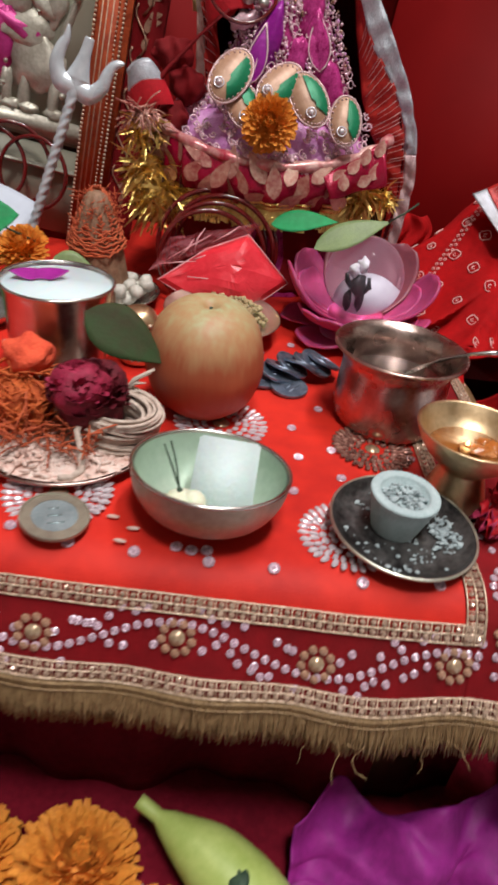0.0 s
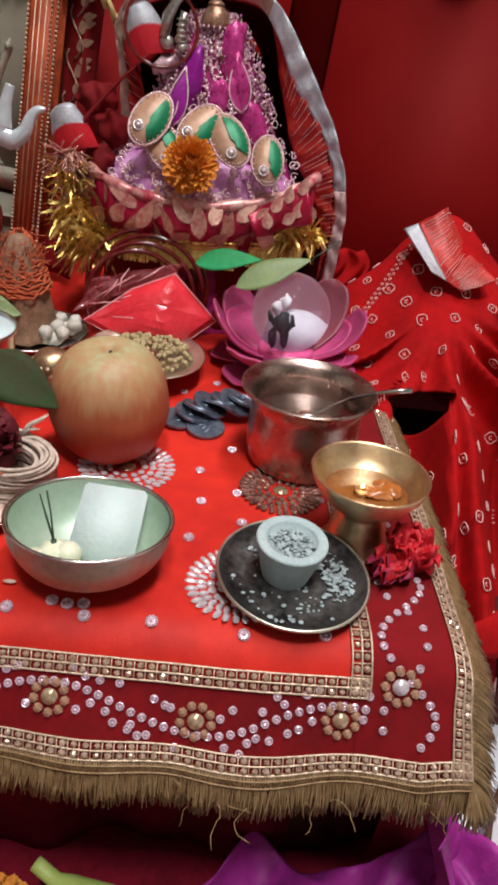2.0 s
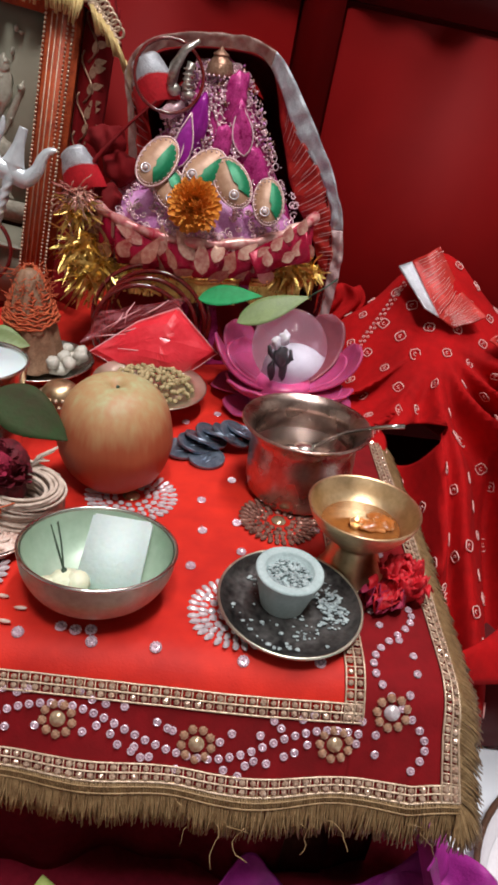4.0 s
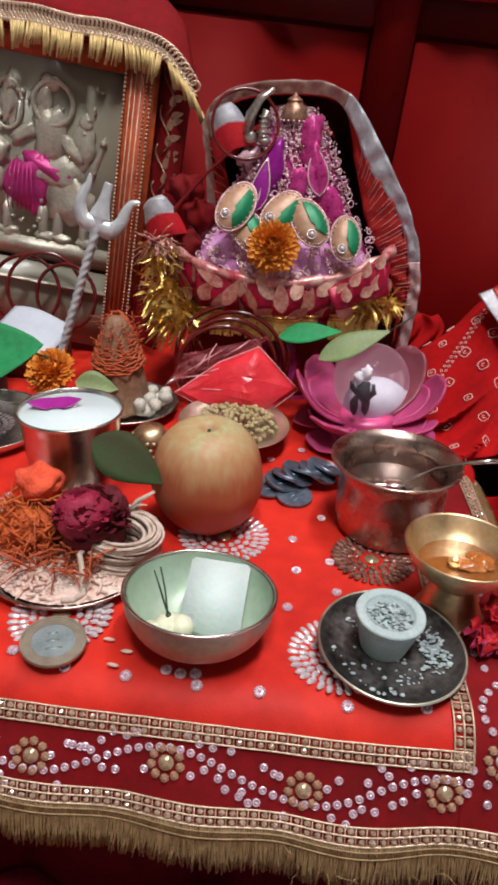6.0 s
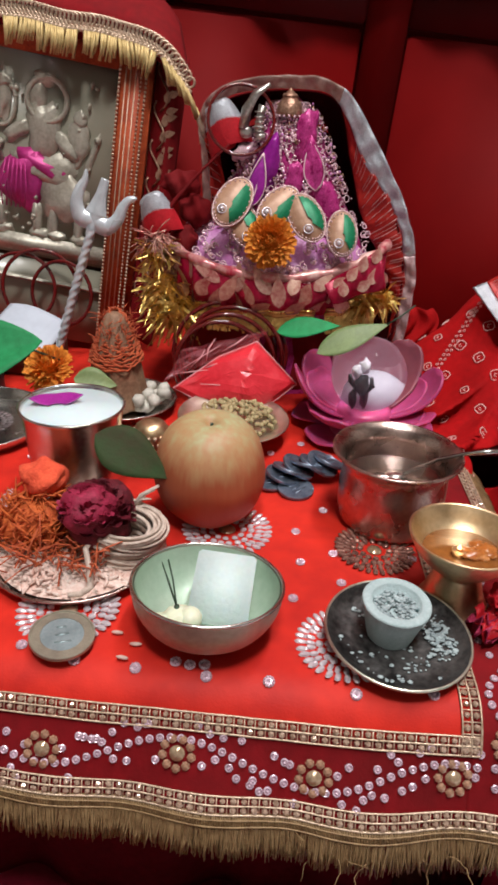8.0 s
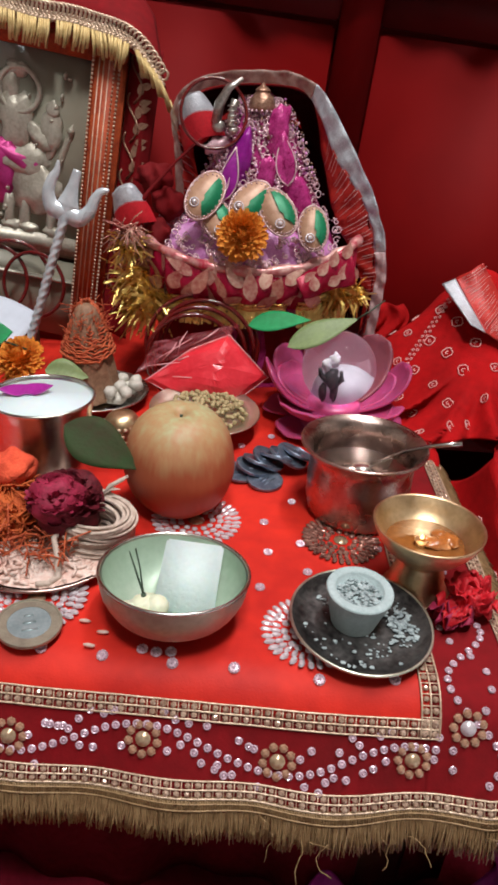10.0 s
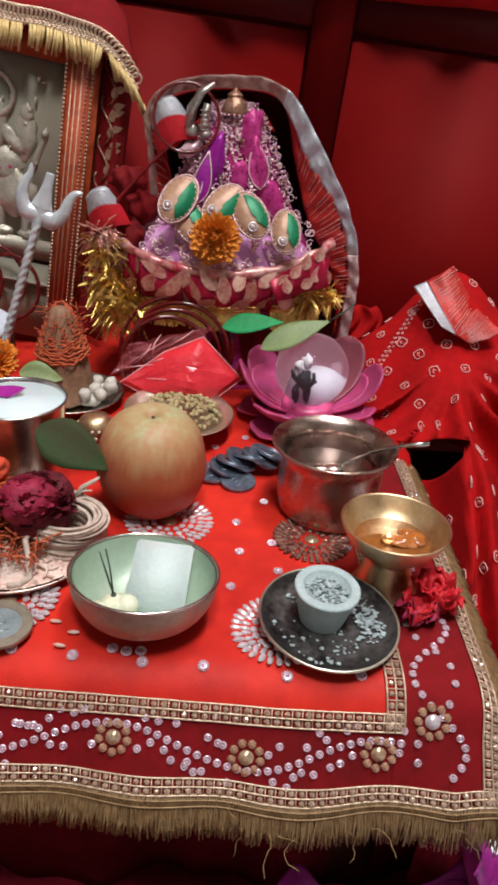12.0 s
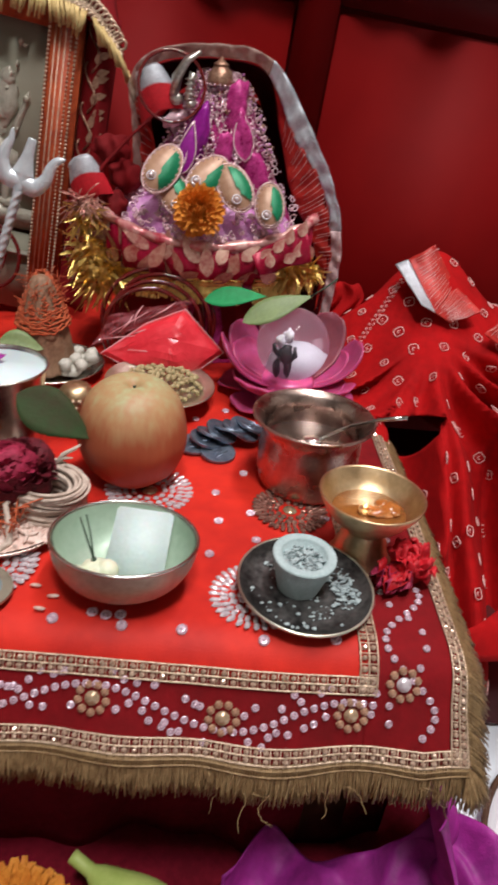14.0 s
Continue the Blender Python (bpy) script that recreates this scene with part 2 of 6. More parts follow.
PEBBLE = mat("white_pebble", (0.66, 0.64, 0.56), (0.48, 0.45, 0.38), 150, 0.5)
GOURD = mat("green_banana", (0.46, 0.55, 0.16), (0.34, 0.44, 0.10), 40, 0.5, 0, 0.1, 200)
PINK_SILK = mat("red_silk_petal", (0.60, 0.010, 0.022), (0.42, 0.005, 0.012), 90, 0.6, 0, 0.4, 600)
MAUVE_SILK = mat("mauve_silk_petal", (0.36, 0.02, 0.07), (0.26, 0.012, 0.045), 90, 0.6, 0, 0.4, 600)


def apple_skin():
    m = mat("apple_skin", (0.5, 0.1, 0.05), None, 40, 0.5)
    nt = m.node_tree
    p = nt.nodes["Principled BSDF"]
    tc = nt.nodes.new("ShaderNodeTexCoord")
    sep = nt.nodes.new("ShaderNodeSeparateXYZ")
    nt.links.new(tc.outputs["Object"], sep.inputs[0])
    mp = nt.nodes.new("ShaderNodeMapping")
    mp.inputs["Scale"].default_value = (260, 260, 26)
    nt.links.new(tc.outputs["Object"], mp.inputs["Vector"])
    st = nt.nodes.new("ShaderNodeTexNoise")
    st.inputs["Scale"].default_value = 1.0
    st.inputs["Detail"].default_value = 5
    nt.links.new(mp.outputs[0], st.inputs["Vector"])
    big = nt.nodes.new("ShaderNodeTexNoise")
    big.inputs["Scale"].default_value = 45
    nt.links.new(tc.outputs["Object"], big.inputs["Vector"])
    h = nt.nodes.new("ShaderNodeMapRange")
    h.inputs["From Min"].default_value, h.inputs["From Max"].default_value = 0.004, 0.060
    nt.links.new(sep.outputs["Z"], h.inputs["Value"])
    a1 = nt.nodes.new("ShaderNodeMath")
    a1.operation = "MULTIPLY_ADD"
    a1.inputs[1].default_value = 0.42
    nt.links.new(st.outputs[0], a1.inputs[0])
    nt.links.new(h.outputs[0], a1.inputs[2])
    a2 = nt.nodes.new("ShaderNodeMath")
    a2.operation = "MULTIPLY_ADD"
    a2.inputs[1].default_value = 0.35
    nt.links.new(big.outputs[0], a2.inputs[0])
    nt.links.new(a1.outputs[0], a2.inputs[2])
    r = nt.nodes.new("ShaderNodeValToRGB")
    e = r.color_ramp.elements
    e[0].position, e[0].color = 0.36, (0.33, 0.052, 0.022, 1)
    e[1].position, e[1].color = 1.0, (0.42, 0.45, 0.24, 1)
    k = e.new(0.66)
    k.color = (0.40, 0.105, 0.045, 1)
    k = e.new(0.84)
    k.color = (0.45, 0.25, 0.115, 1)
    k = e.new(0.93)
    k.color = (0.43, 0.34, 0.17, 1)
    sc = nt.nodes.new("ShaderNodeMath")
    sc.operation = "MULTIPLY"
    sc.inputs[1].default_value = 0.69
    nt.links.new(a2.outputs[0], sc.inputs[0])
    nt.links.new(sc.outputs[0], r.inputs[0])
    nt.links.new(r.outputs[0], p.inputs["Base Color"])
    return m


APPLE = apple_skin()


# ---------------------------------------------------------------- mesh tools
class Geo:
    def __init__(self):
        self.v, self.f, self.mi = [], [], []

    def add(self, vf, m=None, slot=0):
        vs, fs = vf
        k = len(self.v)
        self.v += [tuple(m @ Vector(p)) if m is not None else tuple(p) for p in vs]
        self.f += [tuple(i + k for i in q) for q in fs]
        self.mi += [slot] * len(fs)
        return self

    def mesh(self, name, mats, smooth=True):
        me = bpy.data.meshes.new(name)
        me.from_pydata(self.v, [], self.f)
        for m in mats if isinstance(mats, (list, tuple)) else [mats]:
            me.materials.append(m)
        me.polygons.foreach_set("material_index", self.mi)
        me.polygons.foreach_set("use_smooth", [smooth] * len(self.f))
        me.update()
        return me


def geo(*vfs):
    g = Geo()
    for vf in vfs:
        g.add(vf)
    return g


def thing(name, label, category, loc=(0, 0, 0), rot=(0, 0, 0), group="", kind=""):
    ob = new(name)
    ob.empty_display_size = 0.01
    ob.matrix_world = pose(*loc, *rot)
    return tagged(ob, label, category, group, kind)


def part(name, g, material, parent, label="", smooth=True, kind=""):
    ob = new(name, g.mesh(name, material, smooth))
    ob.parent = parent
    return tagged(ob, label, kind=kind)


def solo(name, g, material, label, category, loc=(0, 0, 0), rot=(0, 0, 0), group="", kind="", smooth=True):
    ob = new(name, g.mesh(name, material, smooth))
    ob.matrix_world = pose(*loc, *rot)
    return tagged(ob, label, category, group, kind)


def thicken(ob, t, off=0.0):
    s = ob.modifiers.new("thickness", "SOLIDIFY")
    s.thickness, s.offset = t, off
    return ob


def lathe(prof, n=40, wob=0.0):
    """A turned shape from (radius, height) pairs; radius 0 closes it."""
    v, f = [], []
    rings = []
    for r, z in prof:
        if r <= 1e-7:
            rings.append([len(v)])
            v.append((0, 0, z))
        else:
            rings.append(list(range(len(v), len(v) + n)))
            for i in range(n):
                a = math.tau * i / n
                k = 1 + wob * noise.noise(Vector((math.cos(a) * 2, math.sin(a) * 2, z * 60)))
                v.append((r * k * math.cos(a), r * k * math.sin(a), z))
    for a, b in zip(rings, rings[1:]):
        for i in range(n):
            j = (i + 1) % n
            if len(a) == 1 and len(b) == 1:
                continue
            if len(a) == 1:
                f.append((a[0], b[j], b[i]))
            elif len(b) == 1:
                f.append((a[i], a[j], b[0]))
            else:
                f.append((a[i], a[j], b[j], b[i]))
    return v, f


def tube(pts, r, n=6, closed=False):
    """A round cord along points; r a number or a list."""
    pts = [Vector(p) for p in pts]
    v, f = [], []
    m = len(pts)
    up = Vector((0.31, 0.17, 0.93))
    for i, p in enumerate(pts):
        d = pts[(i + 1) % m] - pts[i - 1] if closed else pts[min(i + 1, m - 1)] - pts[max(i - 1, 0)]
        d = d.normalized() if d.length > 1e-9 else Vector((0, 0, 1))
        s = d.cross(up)
        s = s.normalized() if s.length > 1e-5 else Vector((1, 0, 0))
        w = s.cross(d)
        k = r[i] if isinstance(r, (list, tuple)) else r
        for j in range(n):
            a = math.tau * j / n
            v.append(tuple(p + (s * math.cos(a) + w * math.sin(a)) * k))
    for i in range(m if closed else m - 1):
        for j in range(n):
            a, b = i * n + j, i * n + (j + 1) % n
            c, d = ((i + 1) % m) * n + (j + 1) % n, ((i + 1) % m) * n + j
            f.append((a, b, c, d))
    if not closed:
        f.append(tuple(range(n))[::-1])
        f.append(tuple(range((m - 1) * n, m * n)))
    return v, f


def ring(c, R, r, n=28, k=8, m=None, squash=1.0):
    pts = [Vector((R * math.cos(math.tau * i / n), R * squash * math.sin(math.tau * i / n), 0)) for i in range(n)]
    if m is not None:
        pts = [m @ p for p in pts]
    return tube([p + Vector(c) for p in pts], r, k, True)


def ball(c, rx, ry=None, rz=None, n=14, m=9, rough=0.0, seed=0.0):
    ry = rx if ry is None else ry
    rz = rx if rz is None else rz
    prof = [(math.sin(math.pi * i / m), -math.cos(math.pi * i / m)) for i in range(m + 1)]
    prof[0], prof[-1] = (0, -1), (0, 1)
    v, f = lathe(prof, n)
    out = []
    for x, y, z in v:
        k = 1 + rough * noise.noise(Vector((x * 1.7 + seed, y * 1.7, z * 1.7 + seed)))
        out.append((c[0] + rx * x * k, c[1] + ry * y * k, c[2] + rz * z * k))
    return out, f


def sheet(S, nu, nv, u0=0.0, u1=1.0, v0=0.0, v1=1.0):
    v = [tuple(S(u0 + (u1 - u0) * i / nu, v0 + (v1 - v0) * j / nv)) for j in range(nv + 1) for i in range(nu + 1)]
    w = nu + 1
    f = [(j * w + i, j * w + i + 1, (j + 1) * w + i + 1, (j + 1) * w + i) for j in range(nv) for i in range(nu)]
    return v, f


def rbox(sx, sy, sz, b):
    """A box with bevelled edges, its base at z 0."""
    bm = bmesh.new()
    bmesh.ops.create_cube(bm, size=1)
    bmesh.ops.scale(bm, vec=(sx, sy, sz), verts=bm.verts)
    bmesh.ops.translate(bm, vec=(0, 0, sz / 2), verts=bm.verts)
    bmesh.ops.bevel(bm, geom=bm.edges[:], offset=b, segments=2, affect="EDGES")
    bm.verts.index_update()
    out = [tuple(v.co) for v in bm.verts], [tuple(v.index for v in q.verts) for q in bm.faces]
    bm.free()
    return out


def gem(r, h, n=6, squash=1.0):
    """A cut stone: a flat faceted button."""
    v = [(r * math.cos(math.tau * i / n), r * squash * math.sin(math.tau * i / n), 0) for i in range(n)]
    v += [(r * 0.8 * math.cos(math.tau * i / n), r * 0.8 * squash * math.sin(math.tau * i / n), h * 0.65) for i in range(n)]
    v += [(0, 0, h)]
    f = [(i, (i + 1) % n, n + (i + 1) % n, n + i) for i in range(n)] + [(n + i, n + (i + 1) % n, 2 * n) for i in range(n)]
    return v, f


def on(S, u, v, lift=0.0, spin=0.0, e=1e-4):
    """A frame on the surface S at (u, v): x along u, z along its normal (towards the eye's side)."""
    p = Vector(S(u, v))
    x = (Vector(S(u + e, v)) - p).normalized()
    y = (Vector(S(u, v + e)) - p).normalized()
    n = x.cross(y).normalized()
    y = n.cross(x)
    m = Matrix((x, y, n)).transposed().to_4x4()
    return Matrix.Translation(p + n * lift) @ m @ Matrix.Rotation(spin, 4, "Z")


def leaf_geo(length, width, curl=0.1, fold=0.15, nu=14, nv=6, tip=1.0):
    def S(u, v):
        w = width * 0.5 * math.sin(math.pi * min(1, u ** 0.75)) ** tip * (1 - 0.15 * u)
        s = (v - 0.5) * 2
        return (u * length, s * w, abs(s) * w * fold + curl * length * math.sin(u * math.pi) - 0.0)
    return sheet(S, nu, nv)


def rnd(a, b):
    return random.uniform(a, b)


# ---------------------------------------------------------------- the room
def slab(name, c, s, material, label, category, kind="structure", b=0.002):
    g = geo(rbox(*s, b))
    return solo(name, g, material, label, category, (c[0], c[1], c[2]), kind=kind)


slab("floor", (0, 0.3, -0.05), (4.2, 4.2, 0.05), MARBLE, "pale grey polished stone floor of the room", "floor")
# ceiling and walls are out of view: assumed, and pale to bounce light
slab("ceiling", (0, 0.3, 2.5), (4.2, 4.2, 0.05), PLASTER, "unseen cream ceiling, added to bounce light", "ceiling")
slab("wall_north", (0, 2.35, 0), (4.2, 0.1, 2.5), PLASTER, "unseen cream wall behind the cupboard, added to bounce light", "wall")
slab("wall_south", (0, -1.75, 0), (4.2, 0.1, 2.5), PLASTER, "unseen cream back wall, added to bounce light", "wall")
slab("wall_east", (2.05, 0.3, 0), (0.1, 4.0, 2.5), PLASTER, "unseen cream side wall, added to bounce light", "wall")
slab("wall_west", (-2.05, 0.3, 0), (0.1, 4.0, 2.5), PLASTER, "unseen cream side wall, added to bounce light", "wall")


def cupboard():
    """Red painted cupboard: stiles and rails stand proud of recessed panels."""
    c = thing("cupboard", "red gloss painted wooden cupboard behind the altar", "cupboard", (-0.008, 0.64, 0.006), (0, 3.4, 0))
    part("carcass", geo(([(x, y, z) for x, y, z in rbox(2.0, 0.40, 1.5, 0.004)[0]], rbox(2.0, 0.40, 1.5, 0.004)[1])), CABINET, c).location = (0.1, 0.22, 0)
    st = [(-0.60, 0.05), (-0.235, 0.035), (0.0865, 0.034), (0.42, 0.035), (0.78, 0.05)]
    for x, w in st:
        part("stile", geo(rbox(w, 0.014, 1.46, 0.002)), CABINET, c).location = (x, 0.013, 0.02)
    for i, (x, w) in enumerate(zip(st, st[1:])):
        a, b = x[0] + x[1] / 2, w[0] - w[1] / 2
        part("panel", geo(rbox(b - a - 0.005, 0.006, 0.411, 0.002)), CABINET, c).location = ((a + b) / 2, 0.0135, 0.023)
        # the rail takes a deeper red than the panels
        part("rail", geo(rbox(b - a - 0.001, 0.0135, 0.05, 0.002)), CABINET_DARK, c).location = ((a + b) / 2, 0.0135, 0.438)
        part("panel", geo(rbox(b - a - 0.005, 0.006, 0.55, 0.002)), CABINET, c).location = ((a + b) / 2, 0.0135, 0.492)
    return c


cupboard()

# red cloth hung along the cupboard's top rail
def valance():
    def S(u, v):
        x = -0.9 + 2.0 * u
        dip = 0.473 - 0.016 * u - 0.006 * math.sin(x * 9) + (0.012 if x < -0.02 else 0.0)
        z = dip + (0.62 - dip) * v
        return (x, 0.628 - 0.006 * math.sin(x * 40 + v) - 0.004 * math.sin(x * 97), z)
    ob = solo("hanging_cloth", geo(sheet(S, 160, 10)), BAND_RED, "plain red cloth hung across the cupboard front", "cloth")
    thicken(ob, 0.0012)


valance()

# ---------------------------------------------------------------- low table and its cloth
def low_table():
    t = thing("low_table", "low dark wooden altar table under the red cloth", "table", (0, 0, 0))
    part("tabletop", geo(rbox(0.50, 0.46, 0.03, 0.006)), WOOD, t).location = (-0.112, 0.425, TABLE - 0.033)
    for x in (-0.34, 0.115):
        for y in (0.22, 0.63):
            part("leg", geo(rbox(0.035, 0.035, TABLE - 0.0335, 0.004)), WOOD, t).location = (x, y, 0)


low_table()

FRONT, SIDE = 0.1975, 0.140


def bend(s, r, deg):
    a = math.radians(deg)
    if s <= 0:
        return s, 0.0
    if s < r * a:
        return r * math.sin(s / r), r * (1 - math.cos(s / r))
    return r * math.sin(a) + (s - r * a) * math.cos(a), r * (1 - math.cos(a)) + (s - r * a) * math.sin(a)


def cloth(u, v):
    """The tablecloth: u to the right along it, v to the back along it; it bends down past the table's edges."""
    back = max(0.0, min(1.0, (v - FRONT) / 0.08))
    edge = SIDE + 0.010 * back
    ax, dx = bend(u - edge, 0.025 - 0.010 * back, 52 + 28 * back)
    ay, dy = bend(FRONT - v, 0.020, 62)
    hem = max(0.0, FRONT - v - 0.03) / 0.03
    side = max(0.0, u - SIDE) / 0.03
    rip = 0.0016 * hem * math.sin(u * 95 + 0.6) + 0.0012 * hem * math.sin(u * 41)
    wr = 0.0010 * noise.noise(Vector((u * 20, v * 16, 1.3))) + 0.0003 * noise.noise(Vector((u * 80, v * 80, 4.1)))
    dn = dx + dy * (1 - 0.35 * min(1, side))
    skew = 0.0045 * max(0.0, min(2.0, (0.06 - u) / 0.12)) * max(0.0, min(1.0, (0.27 - v) / 0.06))
    return (edge + ax + 0.004 * side * hem, FRONT - ay - rip + skew, TABLE + wr - dn + 0.0005 + 0.001 * hem * math.sin(u * 60))


def strip_beads(g_bead, g_wire, along, a, b, lo, hi, pitch=0.0042):
    """A gold lace strip: three wires, rungs and two rows of beads. along(t, w) gives (u, v)."""
    n = max(2, int(abs(b - a) / pitch))
    rows = [lo, (lo + hi) / 2, hi]
    for w in rows:
        pts = [on(cloth, *along(a + (b - a) * i / (2 * n), w), 0.0010).translation for i in range(2 * n + 1)]
        g_wire.add(tube(pts, 0.00050, 4))
    for i in range(n):
        t = a + (b - a) * (i + 0.5) / n
        for k in (0, 1):
            w = (rows[k] + rows[k + 1]) / 2
            m = on(cloth, *along(t, w), 0.0006, 0.785 + rnd(-0.2, 0.2))
            g_bead.add(gem(0.00148 * rnd(0.85, 1.1), 0.0015, 6), m @ Matrix.Rotation(rnd(-0.5, 0.5), 4, "X") @ Matrix.Rotation(rnd(-0.5, 0.5), 4, "Y"))
        p = [on(cloth, *along(t + 0.45 * pitch, w), 0.0009).translation for w in rows]
        g_wire.add(tube(p, 0.00034, 4))


def flower(parent, u, v, r=0.0078, core=GOLD_GEM, petals=AMBER_BEAD):
    m = on(cloth, u, v, 0.0004, rnd(0, 1))
    f = part("jewelled_flower", geo((gem(r * 0.42, 0.0020, 12))), core, parent)
    f.matrix_world = m
    me = geo(gem(r * 0.25, 0.0014, 7)).mesh("stone", petals, False)
    for i in range(9):
        a = math.tau * i / 9
        s = new("stone", me)
        s.parent = f
        s.location = (r * 0.76 * math.cos(a), r * 0.76 * math.sin(a), 0)


def tablecloth():
    t = thing("tablecloth", "bright red satin altar cloth with sequins and gold fringe", "tablecloth")
    ob = part("field", geo(sheet(cloth, 120, 110, -0.34, 0.1130, FRONT - 0.0235, 0.645)), RED_CLOTH, t, "bright red satin field")
    thicken(ob, 0.0008, -1)
    bd = geo(sheet(cloth, 120, 16, -0.34, 0.1130, FRONT - 0.058, FRONT - 0.0235), sheet(cloth, 28, 130, 0.1130, 0.158, FRONT - 0.058, 0.645))
    thicken(part("border", bd, MAROON, t, "dark maroon velvet border"), 0.0008, -1)
    beads, wires = Geo(), Geo()
    strip_beads(beads, wires, lambda s, w: (s, FRONT - w), -0.30, 0.1168, 0.0200, 0.0272)
    strip_beads(beads, wires, lambda s, w: (s, FRONT - w), -0.30, 0.158, 0.0510, 0.0580)
    strip_beads(beads, wires, lambda s, w: (w, s), FRONT - 0.0272, 0.60, 0.1093, 0.1168)
    strip_beads(beads, wires, lambda s, w: (w, s), FRONT - 0.058, 0.60, 0.1500, 0.1580)
    part("bead_lace", beads, GEM, t, "rows of tiny faceted beads", smooth=False, kind="stuff")
    part("lace_wire", wires, GOLD_LACE, t, "gold lace wires", kind="stuff")
    # fringe of fine threads
    fr = Geo()
    def strand(u, v, out, ln, thick=0.00044, drop=-0.8):
        p = Vector(cloth(u, v))
        pts, d = [p], Vector((out[0], out[1], drop)).normalized()
        sway = Vector((rnd(-0.25, 0.25), rnd(-0.2, 0.2), 0))
        for k in range(4):
            d = (d + Vector((0, 0, -0.22)) + sway * 0.35).normalized()
            p = p + d * ln / 4
            pts.append(p)
        fr.add(tube(pts, [thick, thick, thick, thick * 0.8, thick * 0.5], 3))
    for i in range(2600):
        u = -0.30 + 0.458 * i / 2600 + rnd(-0.0004, 0.0004)
        strand(u, FRONT - 0.0575, (0.05 * math.sin(u * 80) + rnd(-.1, .1), -0.55), 0.0180 * rnd(0.85, 1.1))
    for i in range(1300):
        v = FRONT - 0.057 + 0.25 * i / 1300 + rnd(-0.0004, 0.0004)
        strand(0.1575, v, (1.15, rnd(-.18, .14)), 0.0165 * rnd(0.8, 1.1), drop=-0.30)
    for i in range(260):
        a = rnd(0, 1.57)
        strand(0.1575, FRONT - 0.0575, (0.95 * math.sin(a), -0.75 * math.cos(a)), 0.018 * rnd(0.8, 1.15), drop=-0.5)
    for i in range(9):
        u = rnd(0.05, 0.155)
        p = Vector(cloth(u, FRONT - 0.062)) + Vector((0, -0.006, -0.004))
        pts, d = [p], Vector((rnd(-1, 1), rnd(-0.6, 0), rnd(-1, 0.3)))
        for k in range(7):
            d = (d + Vector((rnd(-0.8, 0.8), rnd(-0.5, 0.4), rnd(-0.8, 0.6)))).normalized()
            p = p + d * 0.0024
            pts.append(p)
        fr.add(tube(pts, 0.00022, 3))
    hd = Geo()
    for i in range(460):
        u = -0.30 + 0.458 * i / 460
        p, q = (on(cloth, u + rnd(-0.0003, 0.0003), FRONT - w, 0.0008).translation for w in (0.0582, 0.0625))
        hd.add(tube([p, q], 0.00042, 4))
    for w in (0.0600, 0.0625):
        hd.add(tube([on(cloth, -0.30 + 0.458 * i / 160, FRONT - w, 0.0011).translation for i in range(161)], 0.00045, 4))
    part("stitched_heading", hd, GOLD_FRINGE, t, "stitched gold heading of the fringe", kind="stuff")
    part("fringe", fr, GOLD_FRINGE, t, "dull gold thread fringe", kind="stuff")
    # jewelled flowers of the border
    for k in range(-3, 4):
        u = -0.0565 + 0.0545 * k
        if u < 0.115:
            flower(t, u, FRONT - 0.0390 - 0.002 * (-1) ** k)
    flower(t, 0.1285, FRONT - 0.0225, 0.0080, GEM_WHITE)
    flower(t, 0.1330, FRONT + 0.036, 0.0072, GEM_WHITE)
    flower(t, 0.1290, FRONT + 0.105, 0.0068)
    # wavy lines of round sequins
    me = None
    spots = []
    for i in range(96):
        u = -0.28 + 0.40 * i / 96
        spots.append((u, FRONT - 0.0385 - 0.0085 * math.cos((u + 0.0565) * math.pi / 0.0545 ) * 0.9))
    for i in range(150):
        u = -0.28 + 0.40 * i / 150 + rnd(-0.001, 0.001)
        ph = (u + 0.0565) / 0.0545
        if abs(ph - round(ph)) < 0.12:
            continue
        spots.append((u, FRONT - 0.0385 - 0.0085 * math.cos(ph * math.pi) * 0.9 + rnd(0.0036, 0.0095) * random.choice((-1, 1))))
    for i in range(34):
        v = FRONT - 0.045 + 0.0041 * i
        spots.append((0.1320 + 0.0110 * math.sin(i * 0.42 + 0.6), v))
        if i % 2:
            spots.append((0.1320 - 0.008 * math.sin(i * 0.42 + 0.6) + rnd(-0.002, 0.002), v + 0.001))
    sq = Geo()
    sq.add(gem(0.0017, 0.0005, 10)).add(ring((0, 0, 0.0005), 0.0013, 0.0003, 10, 4)).add(gem(0.0006, 0.0012, 6))
    me = sq.mesh("sequin", PINK_SEQUIN, False)
    for u, v in spots:
        s = new("sequin", me)
        s.parent = t
        s.matrix_world = on(cloth, u, v, 0.0005, rnd(0, 3)) @ Matrix.Rotation(rnd(-0.15, 0.15), 4, "X")
    # round sequins scattered over the red field
    sq = Geo()
    sq.add(gem(0.0025, 0.0006, 12)).add(gem(0.0009, 0.0014, 6))
    for i in range(10):
        a = math.tau * i / 10
        sq.add(gem(0.0006, 0.0009, 5), Matrix.Translation((0.0019 * math.cos(a), 0.0019 * math.sin(a), 0.0003)))
    me = sq.mesh("field_sequin", PINK_SEQUIN, False)
